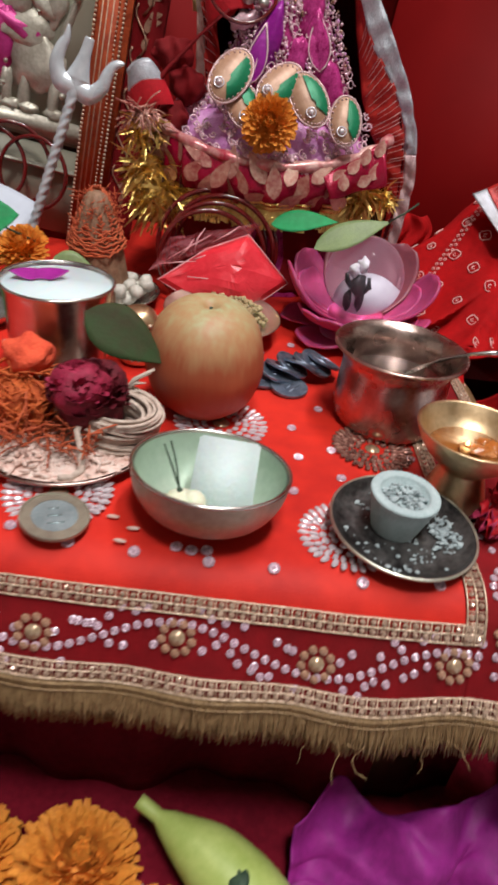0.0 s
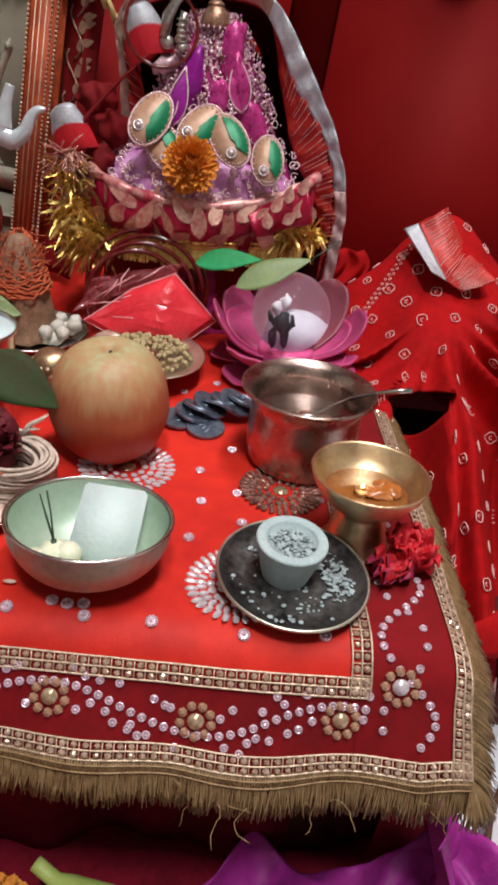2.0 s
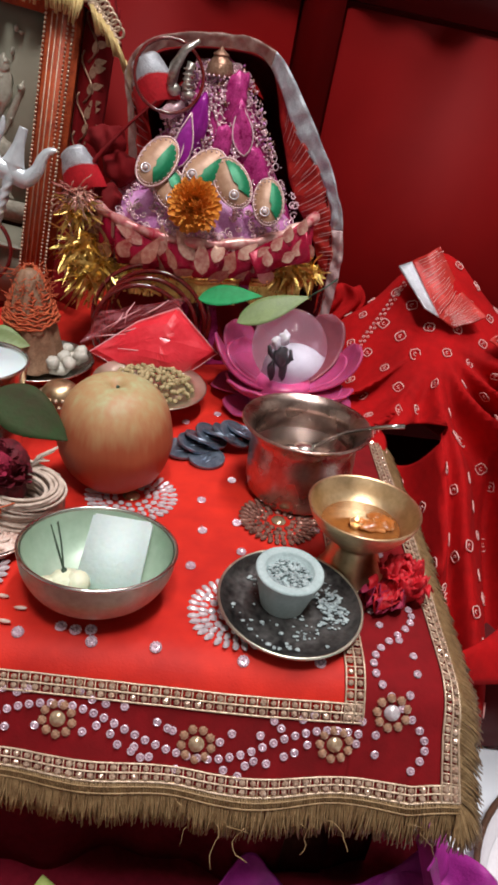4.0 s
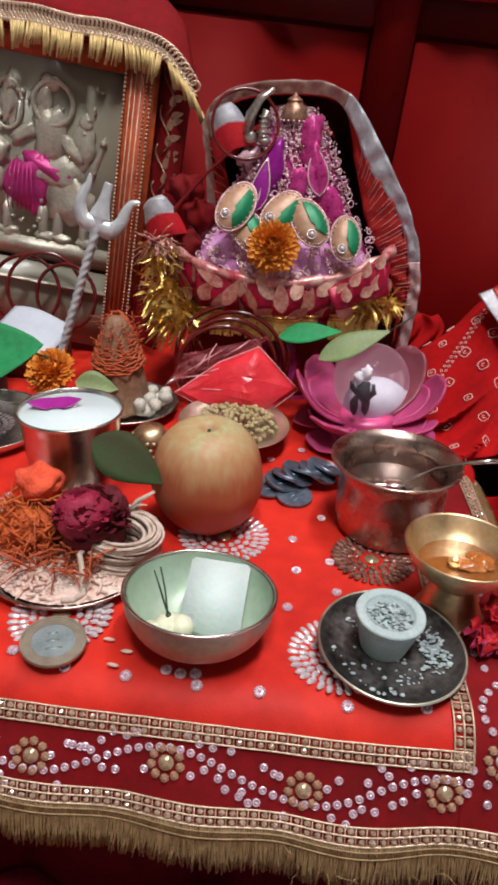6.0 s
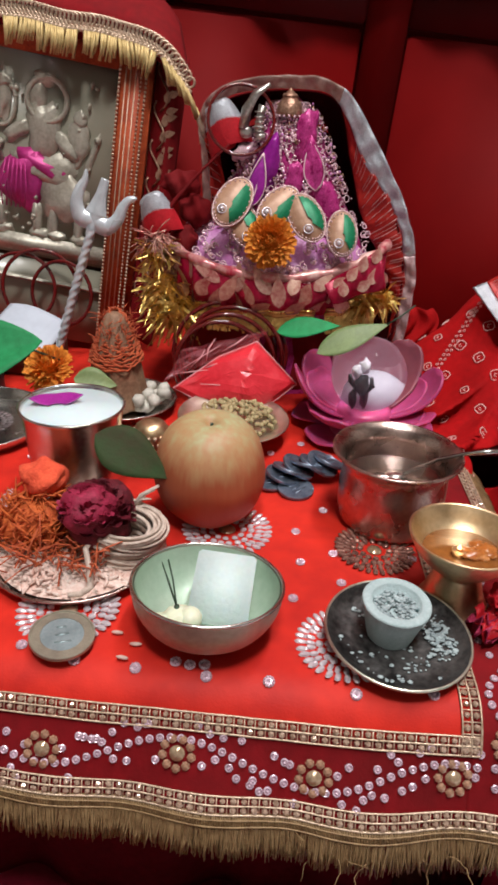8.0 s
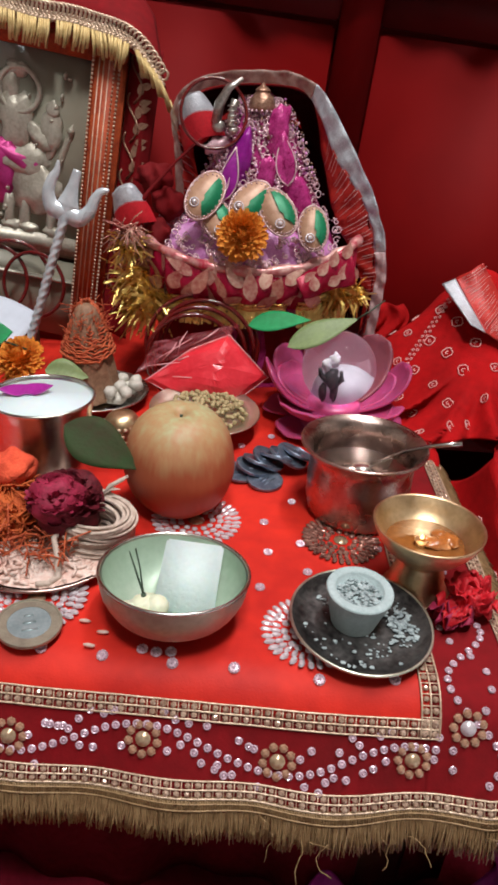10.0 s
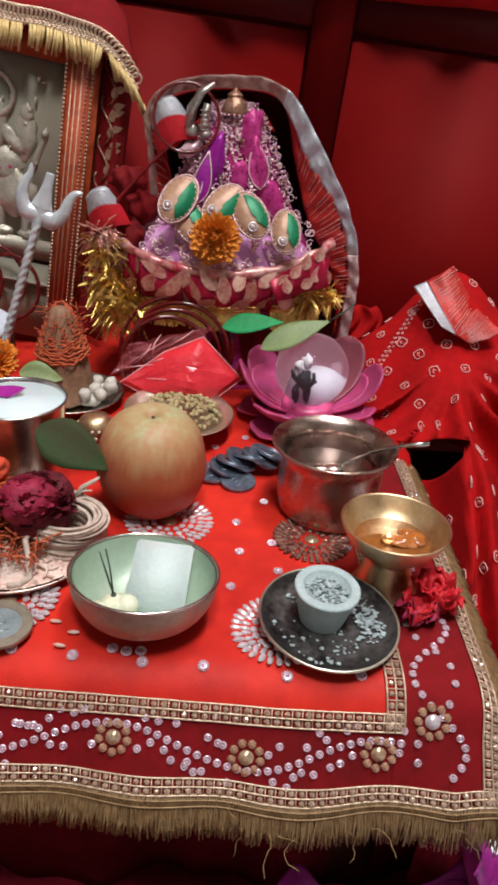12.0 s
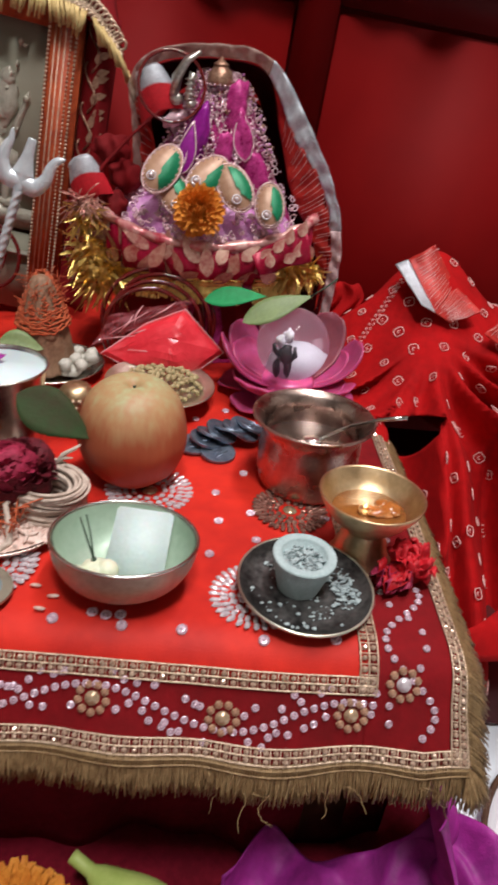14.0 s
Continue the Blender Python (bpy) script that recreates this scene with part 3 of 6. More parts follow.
    field = [(-0.006, 0.1965), (0.000, 0.1955), (0.006, 0.1965), (0.0072, 0.1915), (0.0327, 0.1917), (0.0678, 0.190), (-0.0475, 0.1925), (-0.071, 0.197), (0.099, 0.192), (0.047, 0.2706), (0.045, 0.297), (0.0609, 0.319),
             (0.064, 0.279), (0.043, 0.243), (0.0665, 0.256), (-0.022, 0.192), (-0.1, 0.214), (-0.125, 0.192), (-0.118, 0.318), (-0.138, 0.345), (0.068, 0.385), (0.05, 0.40), (0.074, 0.34),
             (-0.12, 0.36), (-0.158, 0.25), (0.03, 0.385), (-0.16, 0.30), (0.0125, 0.232), (-0.14, 0.225), (0.10, 0.36), (0.108, 0.39), (0.105, 0.28), (-0.17, 0.20), (-0.20, 0.23)]
    for u, v in field:
        s = new("field_sequin", me)
        s.parent = t
        s.matrix_world = on(cloth, u, v, 0.0005, rnd(0, 3))
    # sunburst medallions of silver leaf beads
    for (u, v, r, petals) in ((0.066, 0.2155, 0.0215, GEM_WHITE), (0.008, 0.296, 0.0235, GEM_WHITE), (-0.058, 0.222, 0.022, GEM_WHITE), (-0.118, 0.292, 0.022, GEM_WHITE), (0.086, 0.285, 0.020, DARK_BEAD), (-0.17, 0.40, 0.022, GEM_WHITE)):
        base = on(cloth, u, v, 0.0004)
        md = part("medallion", geo((gem(r * 0.2, 0.0016, 10))), GOLD_GEM, t)
        md.matrix_world = base
        g = Geo()
        for rr, n, ln, w in ((0.92, 34, 0.0052, 0.46), (0.74, 30, 0.0042, 0.5), (0.56, 18, 0.0032, 0.95), (0.38, 12, 0.0030, 0.95)):
            for i in range(n):
                a = math.tau * (i + rnd(-0.15, 0.15)) / n
                g.add(gem(ln * 0.62, 0.0014, 8, w), Matrix.Translation((r * rr * math.cos(a), r * rr * math.sin(a), 0)) @ Matrix.Rotation(a, 4, "Z") @ Matrix.Rotation(-0.25, 4, "Y"))
        part("leaf_beading", g, petals, md, "radiating dark copper beads" if petals == DARK_BEAD else "radiating silver leaf beads", smooth=False, kind="stuff")
    return t


tablecloth()


# dark red skirt hanging under the table's front
def table_skirt():
    def S(u, v):
        x = -0.36 + 0.515 * u
        return (x, 0.203 + 0.006 * math.sin(x * 55) + 0.003 * math.sin(x * 131), 0.002 + 0.136 * v)
    ob = solo("table_skirt", geo(sheet(S, 150, 8)), SKIRT_CLOTH, "dark maroon cloth hanging under the table edge", "cloth")
    thicken(ob, 0.001)


table_skirt()


# maroon sheet added for the dark of the shaded floor before the table
def floor_mat():
    def S(u, v):
        x, y = -0.60 + 0.795 * u, -0.30 + 0.56 * v
        return (x, y, 0.0035 + 0.0015 * noise.noise(Vector((x * 14, y * 14, 0))) + 0.002 * math.sin(x * 21 + y * 9) ** 2)
    ob = solo("floor_mat", geo(sheet(S, 60, 50)), SKIRT_CLOTH, "maroon sheet added to darken the shaded floor", "mat")
    thicken(ob, 0.0015, 0)


floor_mat()


# ---------------------------------------------------------------- vessels and offerings at the front
Z0 = TABLE + 0.0012


def shell(prof_out, t):
    """Outer profile to a vessel with wall thickness t, its lip rounded."""
    inner = [(max(0.0, r - t), z + t * 0.6) for r, z in reversed(prof_out)]
    r, z = prof_out[-1]
    out = list(prof_out) + [(r - t * 0.15, z + t * 0.55), (r - t * 0.7, z + t * 0.7)] + inner[0:]
    out = [p for p in out]
    if out[-1][0] > 0:
        out.append((0, out[-1][1]))
    return out


def curve(pts, n=5):
    """A smooth profile through the points."""
    out = []
    for i in range(len(pts) - 1):
        p0, p1, p2, p3 = pts[max(i - 1, 0)], pts[i], pts[i + 1], pts[min(i + 2, len(pts) - 1)]
        for k in range(n):
            s = k / n
            out.append(tuple(0.5 * ((2 * b) + (c - a) * s + (2 * a - 5 * b + 4 * c - d) * s * s + (3 * b - a - 3 * c + d) * s ** 3) for a, b, c, d in zip(p0, p1, p2, p3)))
    out.append(pts[-1])
    return [(max(0.0, r), z) for r, z in out]


def coin(name, loc, rot, r, ringed):
    c = thing(name, "ten unit bimetal coin lying on the red cloth" if ringed else "dull grey steel coin in a fanned row", "coin", loc, rot, group="" if ringed else "fanned coins")
    h = 0.0019
    if ringed:
        part("rim", geo(lathe([(r * 0.66, 0), (r * 0.98, 0), (r, 0.0004), (r, h - 0.0003), (r * 0.985, h), (r * 0.93, h), (r * 0.92, h - 0.0003), (r * 0.66, h - 0.0003), (r * 0.66, 0)], 48)), COIN_RING, c, "dull brass outer ring", smooth=False)
        core = part("core", geo(lathe([(0, 0.0001), (r * 0.655, 0.0001), (r * 0.655, h - 0.0004), (0, h - 0.0004)], 40)), COIN_CORE, c, "greyish nickel core", smooth=False)
        g = Geo()
        for k in range(3):
            g.add(rbox(r * (0.5 - 0.1 * k), 0.0010, 0.00012, 0.00005), Matrix.Translation((0, r * (-0.3 + 0.3 * k), h - 0.0004)))
        part("raised_marks", g, COIN_CORE, core)
    else:
        part("disc", geo(lathe([(0, 0), (r * 0.98, 0), (r, 0.0003), (r, h - 0.0003), (r * 0.98, h), (r * 0.9, h), (r * 0.88, h - 0.0003), (0, h - 0.0003)], 40)), COIN_STEEL, c, smooth=False)
        g = Geo()
        for k in range(3):
            g.add(rbox(r * (0.9 - 0.25 * k), 0.0012, 0.00025, 0.00005), Matrix.Translation((0, r * (-0.3 + 0.3 * k), h - 0.0003)))
        part("raised_marks", g, COIN_STEEL, c)
    return c


coin("coin", (-0.0545, 0.2045, Z0 + 0.0035), (4, 3, 20), 0.0136, True)
for x, y, h, rx, ry, rz in ((0.0335, 0.3465, 0.0010, 3, 2, 10), (0.0490, 0.3385, 0.0012, 4, -3, 50), (0.0410, 0.3490, 0.0042, 6, 14, 30), (0.0450, 0.3520, 0.0066, 8, 22, 70), (0.0500, 0.3535, 0.0080, 10, 26, 15),
                            (0.0550, 0.3545, 0.0084, 10, 28, 85), (0.0600, 0.3560, 0.0086, 10, 28, 40), (0.0645, 0.3575, 0.0088, 12, 26, 5), (0.0690, 0.3610, 0.0092, 12, 22, 60)):
    coin("coin", (x - 0.0035, y, Z0 + h), (rx, ry, rz), 0.0108, False)


def bowl():
    b = thing("bowl", "small round silver-toned bowl holding a white sweet", "bowl", (0.004, 0.2180, Z0 + 0.0018), (-7, 1.5, 0))
    prof = curve([(0, 0), (0.0145, 0), (0.0175, 0.0006), (0.0255, 0.0052), (0.0308, 0.0135), (0.0326, 0.0225)])
    part("shell", geo(lathe(shell(prof, 0.0011), 64)), BOWL_OUT, b)
    # inner surface whose mint colour stands in for the sweet's reflection
    part("lining", geo(lathe([(max(0.0, r - 0.0016), z + 0.0014) for r, z in prof if z < 0.0222], 64)), BOWL_IN, b, "bowl inside with the mint reflection put in its colour")
    part("rim", geo(ring((0, 0, 0.0230), 0.0322, 0.0008, 64, 8)), STEEL, b, "bright rolled rim")
    s = solo("sweet_slab", geo(rbox(0.0262, 0.0330, 0.0070, 0.0010)), SWEET, "pale milk sweet slab leaning in the bowl", "sweet", (0.0105, 0.2285, Z0 + 0.0125), (29, 2, -4))
    g = Geo()
    g.add(ball((0, 0, 0), 0.0078, 0.0062, 0.0052, rough=0.25, seed=2)).add(ball((-0.0070, -0.001, -0.0005), 0.0062, 0.0056, 0.0044, rough=0.25, seed=5)).add(ball((0.0045, -0.002, 0.001), 0.0052, 0.0052, 0.0048))
    solo("sweet_drop", g, GARLIC, "pale yellow lumpy sweet in the bowl", "sweet", (-0.0062, 0.2075, Z0 + 0.0150), (0, 0, 20))
    g = Geo()
    g.add(tube([(0, 0, 0), (-0.004, 0.006, 0.007), (-0.008, 0.013, 0.012)], [0.0004, 0.0005, 0.0003], 5)).add(tube([(0, 0, 0), (-0.0025, 0.007, 0.008), (-0.0055, 0.014, 0.013)], 0.0004, 5)).add(ball((0, 0, 0), 0.0012, 0.0016, 0.0008))
    solo("herb_sprig", g, DARK_STALK, "tiny dark green sprig on the sweet", "sprig", (-0.0070, 0.2090, Z0 + 0.0200))


bowl()


def dhoop_plate():
    p = thing("incense_plate", "soot blackened small steel plate with pale ash", "plate", (0.0868, 0.2172, Z0 + 0.0026), (3, 2, 0))
    prof = curve([(0, 0), (0.020, 0), (0.0255, 0.0006), (0.0290, 0.0026), (0.0312, 0.0050)])
    part("dish", geo(lathe(shell(prof, 0.0009), 64)), BURNT, p)
    part("rim", geo(ring((0, 0, 0.0053), 0.0311, 0.0007, 64, 6)), STEEL_GREEN, p, "bare metal rim")
    g = Geo()
    for i in range(230):
        a, r = rnd(0, math.tau), 0.026 * math.sqrt(rnd(0.02, 1))
        if noise.noise(Vector((math.cos(a) * r * 120, math.sin(a) * r * 120, 3.0))) < 0.02:
            continue
        s = rnd(0.0003, 0.0010)
        g.add(ball((r * math.cos(a), r * math.sin(a), 0.0009 + s * 0.2 + max(0, r - 0.022) * 0.35), s * rnd(0.8, 1.6), s, s * 0.45, 6, 4, 0.5, i))
    for i in range(110):
        a, r = 0.15 + 0.30 * random.gauss(0, 1), rnd(0.014, 0.025)
        w = rnd(0.0003, 0.0012)
        g.add(ball((r * math.cos(a), r * math.sin(a), 0.0012 + w * 0.3 + max(0, r - 0.022) * 0.35), w * 1.4, w, w * 0.5, 6, 4, 0.6, i * 0.7), None)
    part("ash", g, ASH, p, "flakes of pale ash", kind="stuff")
    c = thing("incense_cup", "pale grey clay incense cup standing on a plate", "incense cup", (0.0842, 0.2203, Z0 + 0.0038), (3, 2, 0))
    c.scale = (0.93, 0.93, 0.92)
    prof = curve([(0, 0), (0.0095, 0), (0.0108, 0.0006), (0.0130, 0.0090), (0.0152, 0.0175), (0.0158, 0.0190)], 4)
    prof += [(0.0157, 0.0200), (0.0150, 0.0204), (0.0118, 0.0204), (0.0112, 0.0198), (0.0104, 0.0150), (0, 0.0145)]
    part("cup", geo(lathe(prof, 48, 0.012)), DHOOP, c)
    g = Geo()
    for i in range(170):
        a, r = rnd(0, math.tau), 0.0100 * math.sqrt(rnd(0, 1))
        s = rnd(0.0005, 0.0012)
        g.add(ball((r * math.cos(a), r * math.sin(a), 0.0154 + 0.10 * abs(r - 0.005) + rnd(0, 0.0014)), s * 1.5, s, s * 0.6, 6, 4, 0.6, i * 1.3))
    part("burnt_filling", g, ASH, c, "crumbly grey ash filling", kind="stuff")


dhoop_plate()


def diya():
    d = thing("oil_lamp", "small brass pedestal oil lamp with a cotton wick", "oil lamp", (0.1185, 0.2500, Z0), (0, 0, 0))
    d.scale = (0.95, 0.95, 0.97)
    prof = curve([(0, 0.0), (0.0158, 0.0), (0.0161, 0.0012), (0.0150, 0.0040), (0.0130, 0.0105), (0.0112, 0.0165), (0.0118, 0.0195), (0.0195, 0.0260), (0.0250, 0.0335), (0.0272, 0.0385)], 5)
    cup = [(0.0273, 0.0391), (0.0266, 0.0394), (0.0258, 0.0386), (0.0236, 0.0338), (0.0185, 0.0280), (0.010, 0.0240), (0, 0.0235)]
    part("stand_and_bowl", geo(lathe(prof + cup, 64)), BRASS, d)
    part("oil", geo(lathe([(0, 0.0290), (0.0188, 0.0290), (0.0191, 0.0286)], 40)), GHEE, d, "amber oil pool")
    g = Geo()
    g.add(ball((0.005, -0.003, 0.0300), 0.0080, 0.0046, 0.0024, rough=0.5)).add(ball((0.011, 0.000, 0.0302), 0.0055, 0.0055, 0.0024, rough=0.5, seed=3)).add(ball((0.008, 0.004, 0.0300), 0.0050, 0.0036, 0.0022, rough=0.5, seed=7))
    g.add(tube([(0.006, -0.002, 0.029), (0.000, -0.003, 0.031), (-0.003, -0.0035, 0.0325)], [0.0018, 0.0022, 0.0016], 8))
    part("wick", g, WICK, d, "scorched cotton wick")
    # a glowing tip in place of the small highlight at the wick
    part("flame", geo(lathe(curve([(0, 0), (0.0009, 0.0006), (0.0010, 0.0013), (0.0005, 0.0024), (0, 0.0032)], 4), 12)), WICK_GLINT, d, "tiny glowing tip standing in for a bright highlight").location = (-0.0033, -0.0036, 0.0322)
    part("wick_holder", geo(lathe([(0, 0), (0.003, 0), (0.0026, 0.004), (0.0034, 0.0062), (0.0026, 0.0062), (0, 0.0055)], 14)), BRASS, d).location = (-0.0033, -0.0036, 0.0260)
    # weak warm point lamp added at the glowing tip
    data = bpy.data.lights.new("added_wick_lamp", "POINT")
    data.energy, data.color, data.shadow_soft_size = 0.0028, (1.0, 0.62, 0.25), 0.003
    lf = new("added_wick_lamp", data)
    lf.location = (0.1185 - 0.0031, 0.2466, Z0 + 0.0400)


diya()


def lota():
    p = thing("water_pot", "tinned copper water pot with a flared lip", "pot", (0.0965, 0.3160, Z0), (0, 0, 0))
    prof = curve([(0, 0), (0.022, 0), (0.0262, 0.0018), (0.0285, 0.0080), (0.0290, 0.0200), (0.0286, 0.0310), (0.0290, 0.0362), (0.0314, 0.0408), (0.0340, 0.0432)], 5)
    part("body", geo(lathe(shell(prof, 0.0012), 72)), COPPER, p)
    part("lip", geo(ring((0, 0, 0.0436), 0.0338, 0.0010, 72, 8)), COPPER, p)
    part("water", geo(lathe([(0, 0.0262), (0.0272, 0.0262), (0.0274, 0.0258)], 48)), WATER, p, "still clear water")
    s = thing("spoon", "thin steel offering spoon resting in the pot", "spoon", (0.0965, 0.3160, Z0))
    part("handle", geo(tube([(0.006, 0.004, 0.0275), (0.022, 0.0005, 0.0395), (0.0345, -0.004, 0.0462), (0.043, -0.006, 0.0490), (0.050, -0.007, 0.0505)], [0.0012, 0.0011, 0.0011, 0.0013, 0.0016], 8)), STEEL, s)
    part("scoop", geo(ball((0.002, 0.005, 0.0255), 0.0065, 0.005, 0.0022)), STEEL, s)


lota()


def apple():
    prof = curve([(0, 0.0040), (0.006, 0.0012), (0.0115, 0.0002), (0.0195, 0.0025), (0.0275, 0.0115), (0.0318, 0.0250), (0.0314, 0.0350), (0.0282, 0.0470), (0.0222, 0.0560), (0.0135, 0.0612), (0.0060, 0.0612), (0.0020, 0.0580), (0, 0.0572)], 6)
    a = solo("apple", geo(lathe([(r * 0.935, z * 0.95) for r, z in prof], 64, 0.03)), APPLE, "ripe yellow and red streaked apple on the cloth", "apple", (-0.0030, 0.3115, Z0), (3, -2, 30))
    part("stem", geo(tube([(0, 0, 0.0530), (0.0005, 0.0004, 0.0548), (0.0010, 0.0008, 0.0562)], [0.0010, 0.0007, 0.0010], 7)), DARK_STALK, a, "short dark stem")


apple()


def milk_glass():
    g = thing("steel_tumbler", "steel tumbler full of milk with a floating petal", "tumbler", (-0.0800, 0.3230, Z0))
    prof = curve([(0, 0), (0.0205, 0), (0.0222, 0.0012), (0.0245, 0.0200), (0.0262, 0.0450), (0.0280, 0.0545)], 5)
    part("cup", geo(lathe(shell(prof, 0.0009), 64)), STEEL, g)
    part("lip", geo(ring((0, 0, 0.0550), 0.0278, 0.0008, 64, 8)), STEEL, g)
    part("milk", geo(lathe([(0, 0.0527), (0.0264, 0.0532), (0.0266, 0.0527)], 48)), MILK, g, "white milk")

    def S(u, v):
        a = (u - 0.5) * 2.4
        r = 0.004 + 0.0150 * v * (0.85 + 0.15 * math.cos(3 * a))
        return (r * math.sin(a) * 1.05, r * math.cos(a) * 0.75, 0.0006 + 0.003 * v * v * (0.3 + abs(math.sin(a))))
    q = solo("floating_petal", geo(sheet(S, 16, 8)), MAGENTA_PETAL, "magenta petal floating on milk", "petal", (-0.0880, 0.3225, Z0 + 0.0534), (0, 0, 20))
    thicken(q, 0.0004)


milk_glass()


def petal_ball(r, n_ring, material, seed, flat=0.75, w=0.30, reach=0.42, core=0.62):
    """A pompon flower: many small curled petals in rings."""
    random.seed(seed)
    g = Geo()
    golden = math.pi * (3 - math.sqrt(5))
    for i in range(n_ring):
        k = i / n_ring
        el = math.pi / 2 - k * 1.75
        a = i * golden
        ln = r * (reach + 0.20 * k) * rnd(0.85, 1.15)
        ww = r * w * rnd(0.8, 1.2)

        def S(u, v, ln=ln, ww=ww):
            s = (v - 0.5) * 2
            wid = ww * (0.35 + 0.65 * math.sin(math.pi * min(1, 0.15 + u * 0.75)))
            return (ln * u, s * wid * 0.5, 0.25 * ln * u * u + abs(s) * wid * 0.3 + 0.05 * wid * math.sin(6 * s))
        m = Matrix.Rotation(a, 4, "Z") @ Matrix.Rotation(-el + rnd(-0.2, 0.2), 4, "Y") @ Matrix.Translation((r * 0.52, 0, 0)) @ Matrix.Rotation(rnd(-0.6, 0.6), 4, "X")
        m = Matrix.Diagonal((1, 1, flat, 1)) @ m
        g.add(sheet(S, 4, 4), m)
    g.add(ball((0, 0, 0), r * core, r * core, r * core * flat, 20, 14, 0.35, seed))
    return g


def rice_plate():
    p = thing("offering_plate", "small steel plate heaped with tinted rice", "plate", (-0.0645, 0.2660, Z0), (2, 0, 0))
    prof = curve([(0, 0), (0.028, 0), (0.0335, 0.0008), (0.0400, 0.0034), (0.0432, 0.0062)])
    part("dish", geo(lathe(shell(prof, 0.0009), 64)), STEEL, p)
    part("rim", geo(ring((0, 0, 0.0066), 0.0430, 0.0008, 64, 6)), COPPER, p, "copper-toned rim")
    g = Geo()
    random.seed(5)
    for i in range(850):
        a, r = rnd(0, math.tau), 0.0385 * math.sqrt(rnd(0, 1))
        h = 0.004 + 0.0065 * max(0, 1 - r / 0.04) + 0.003 * noise.noise(Vector((r * math.cos(a) * 60, r * math.sin(a) * 60, 0)))
        m = Matrix.Translation((r * math.cos(a), r * math.sin(a), h)) @ Matrix.Rotation(rnd(0, 6.3), 4, "Z") @ Matrix.Rotation(rnd(-0.6, 0.6), 4, "Y")
        g.add(ball((0, 0, 0), 0.0028, 0.0009, 0.0009, 6, 4), m)
    g.add(lathe([(0.039, 0.0035), (0.034, 0.0045), (0.02, 0.0068), (0, 0.0095)], 32))
    solo("rice_heap", g, RICE, "heap of pink tinted rice grains on the plate", "rice", (-0.0645, 0.2660, Z0), kind="stuff")
    # wilted marigold heap
    g = Geo()
    random.seed(8)
    for i in range(430):
        a, r = rnd(0, math.tau), 0.0245 * math.sqrt(rnd(0, 1))
        h = 0.028 * math.sqrt(max(0, 1 - (r / 0.0255) ** 2)) * rnd(0.25, 1.0)
        q = Vector((r * math.cos(a), r * math.sin(a) * 0.85, h))
        d = Vector((rnd(-1, 1), rnd(-1, 1), rnd(-0.5, 0.6))).normalized() * rnd(0.006, 0.013)
        b = Vector((rnd(-1, 1), rnd(-1, 1), rnd(-1, 1))) * 0.003
        g.add(tube([q - d * 0.5, q + b * 0.6, q + d * 0.5 + b], [0.00025, rnd(0.0004, 0.0010), 0.0002], 4))
    g.add(ball((0, 0, 0.006), 0.017, 0.015, 0.014, rough=0.4))
    solo("marigold_shreds", g, MARI_DRY, "heap of wilted shredded marigold petals on rice", "petals", (-0.0850, 0.2690, Z0 + 0.0075), kind="stuff")
    solo("vermilion_lump", geo(ball((0, 0, 0), 0.0115, 0.0105, 0.0085, 24, 16, 0.35, 3)), SINDOOR, "crumbly bright vermilion powder lump", "vermilion", (-0.0830, 0.2780, Z0 + 0.0355))
    g = petal_ball(0.0200, 260, ROSE, 21, 0.95, 0.34, 0.22, 0.80)
    r = solo("dried_rose", g, ROSE, "shrivelled dark crimson rose on the rice", "rose", (-0.0530, 0.2640, Z0 + 0.0265), (-5, 5, 0))
    part("heart", petal_ball(0.0150, 170, ROSE_HOT, 22, 0.95, 0.26, 0.22, 0.80), ROSE_HOT, r, "brighter crimson heart").location = (-0.003, -0.0085, 0.0060)
    # coil of thread
    g = Geo()
    random.seed(31)
    for i in range(60):
        R, h = 0.0178 + rnd(-0.006, 0.003), rnd(-0.0085, 0.0085)
        m = Matrix.Rotation(rnd(-0.14, 0.14), 4, "X") @ Matrix.Rotation(rnd(-0.14, 0.14), 4, "Y")
        g.add(ring((rnd(-0.001, 0.001), rnd(-0.001, 0.001), h), R, rnd(0.0008, 0.0012), 30, 5, m, 0.8))
    t = solo("thread_coil", g, THREAD, "coil of off-white sacred cotton thread", "thread", (-0.0410, 0.2640, Z0 + 0.0145), (8, 10, 0))
    part("loose_end", geo(tube([(-0.012, -0.010, 0.004), (-0.014, -0.018, 0.004), (-0.0095, -0.026, -0.001), (-0.0075, -0.031, -0.006), (-0.011, -0.035, -0.0075), (-0.016, -0.037, -0.007)], [0.0011, 0.0014, 0.0016, 0.0018, 0.0016, 0.0011], 7)), THREAD, t)
    g = Geo()
    for i in range(120):
        q = Vector((rnd(-0.024, 0.020), rnd(-0.014, 0.014), rnd(0, 0.007)))
        d = Vector((rnd(-1, 1), rnd(-1, 1), rnd(-0.2, 0.5))).normalized() * rnd(0.008, 0.02)
        g.add(tube([q, q + d * 0.5 + Vector((0, 0, rnd(0, 0.003))), q + d], 0.0004, 4))
    solo("red_threads", g, RED_THREAD, "tangle of red kalava threads on the rice", "thread", (-0.0660, 0.2500, Z0 + 0.0085), kind="stuff")
    b = solo("betel_leaf", geo(leaf_geo(0.044, 0.027, 0.05, 0.10)), LEAF_DARK, "dark green leaf standing behind the dried rose", "leaf", (-0.0610, 0.2960, Z0 + 0.0520), (42, 26, -10))
    thicken(b, 0.0005)
    g = Geo()
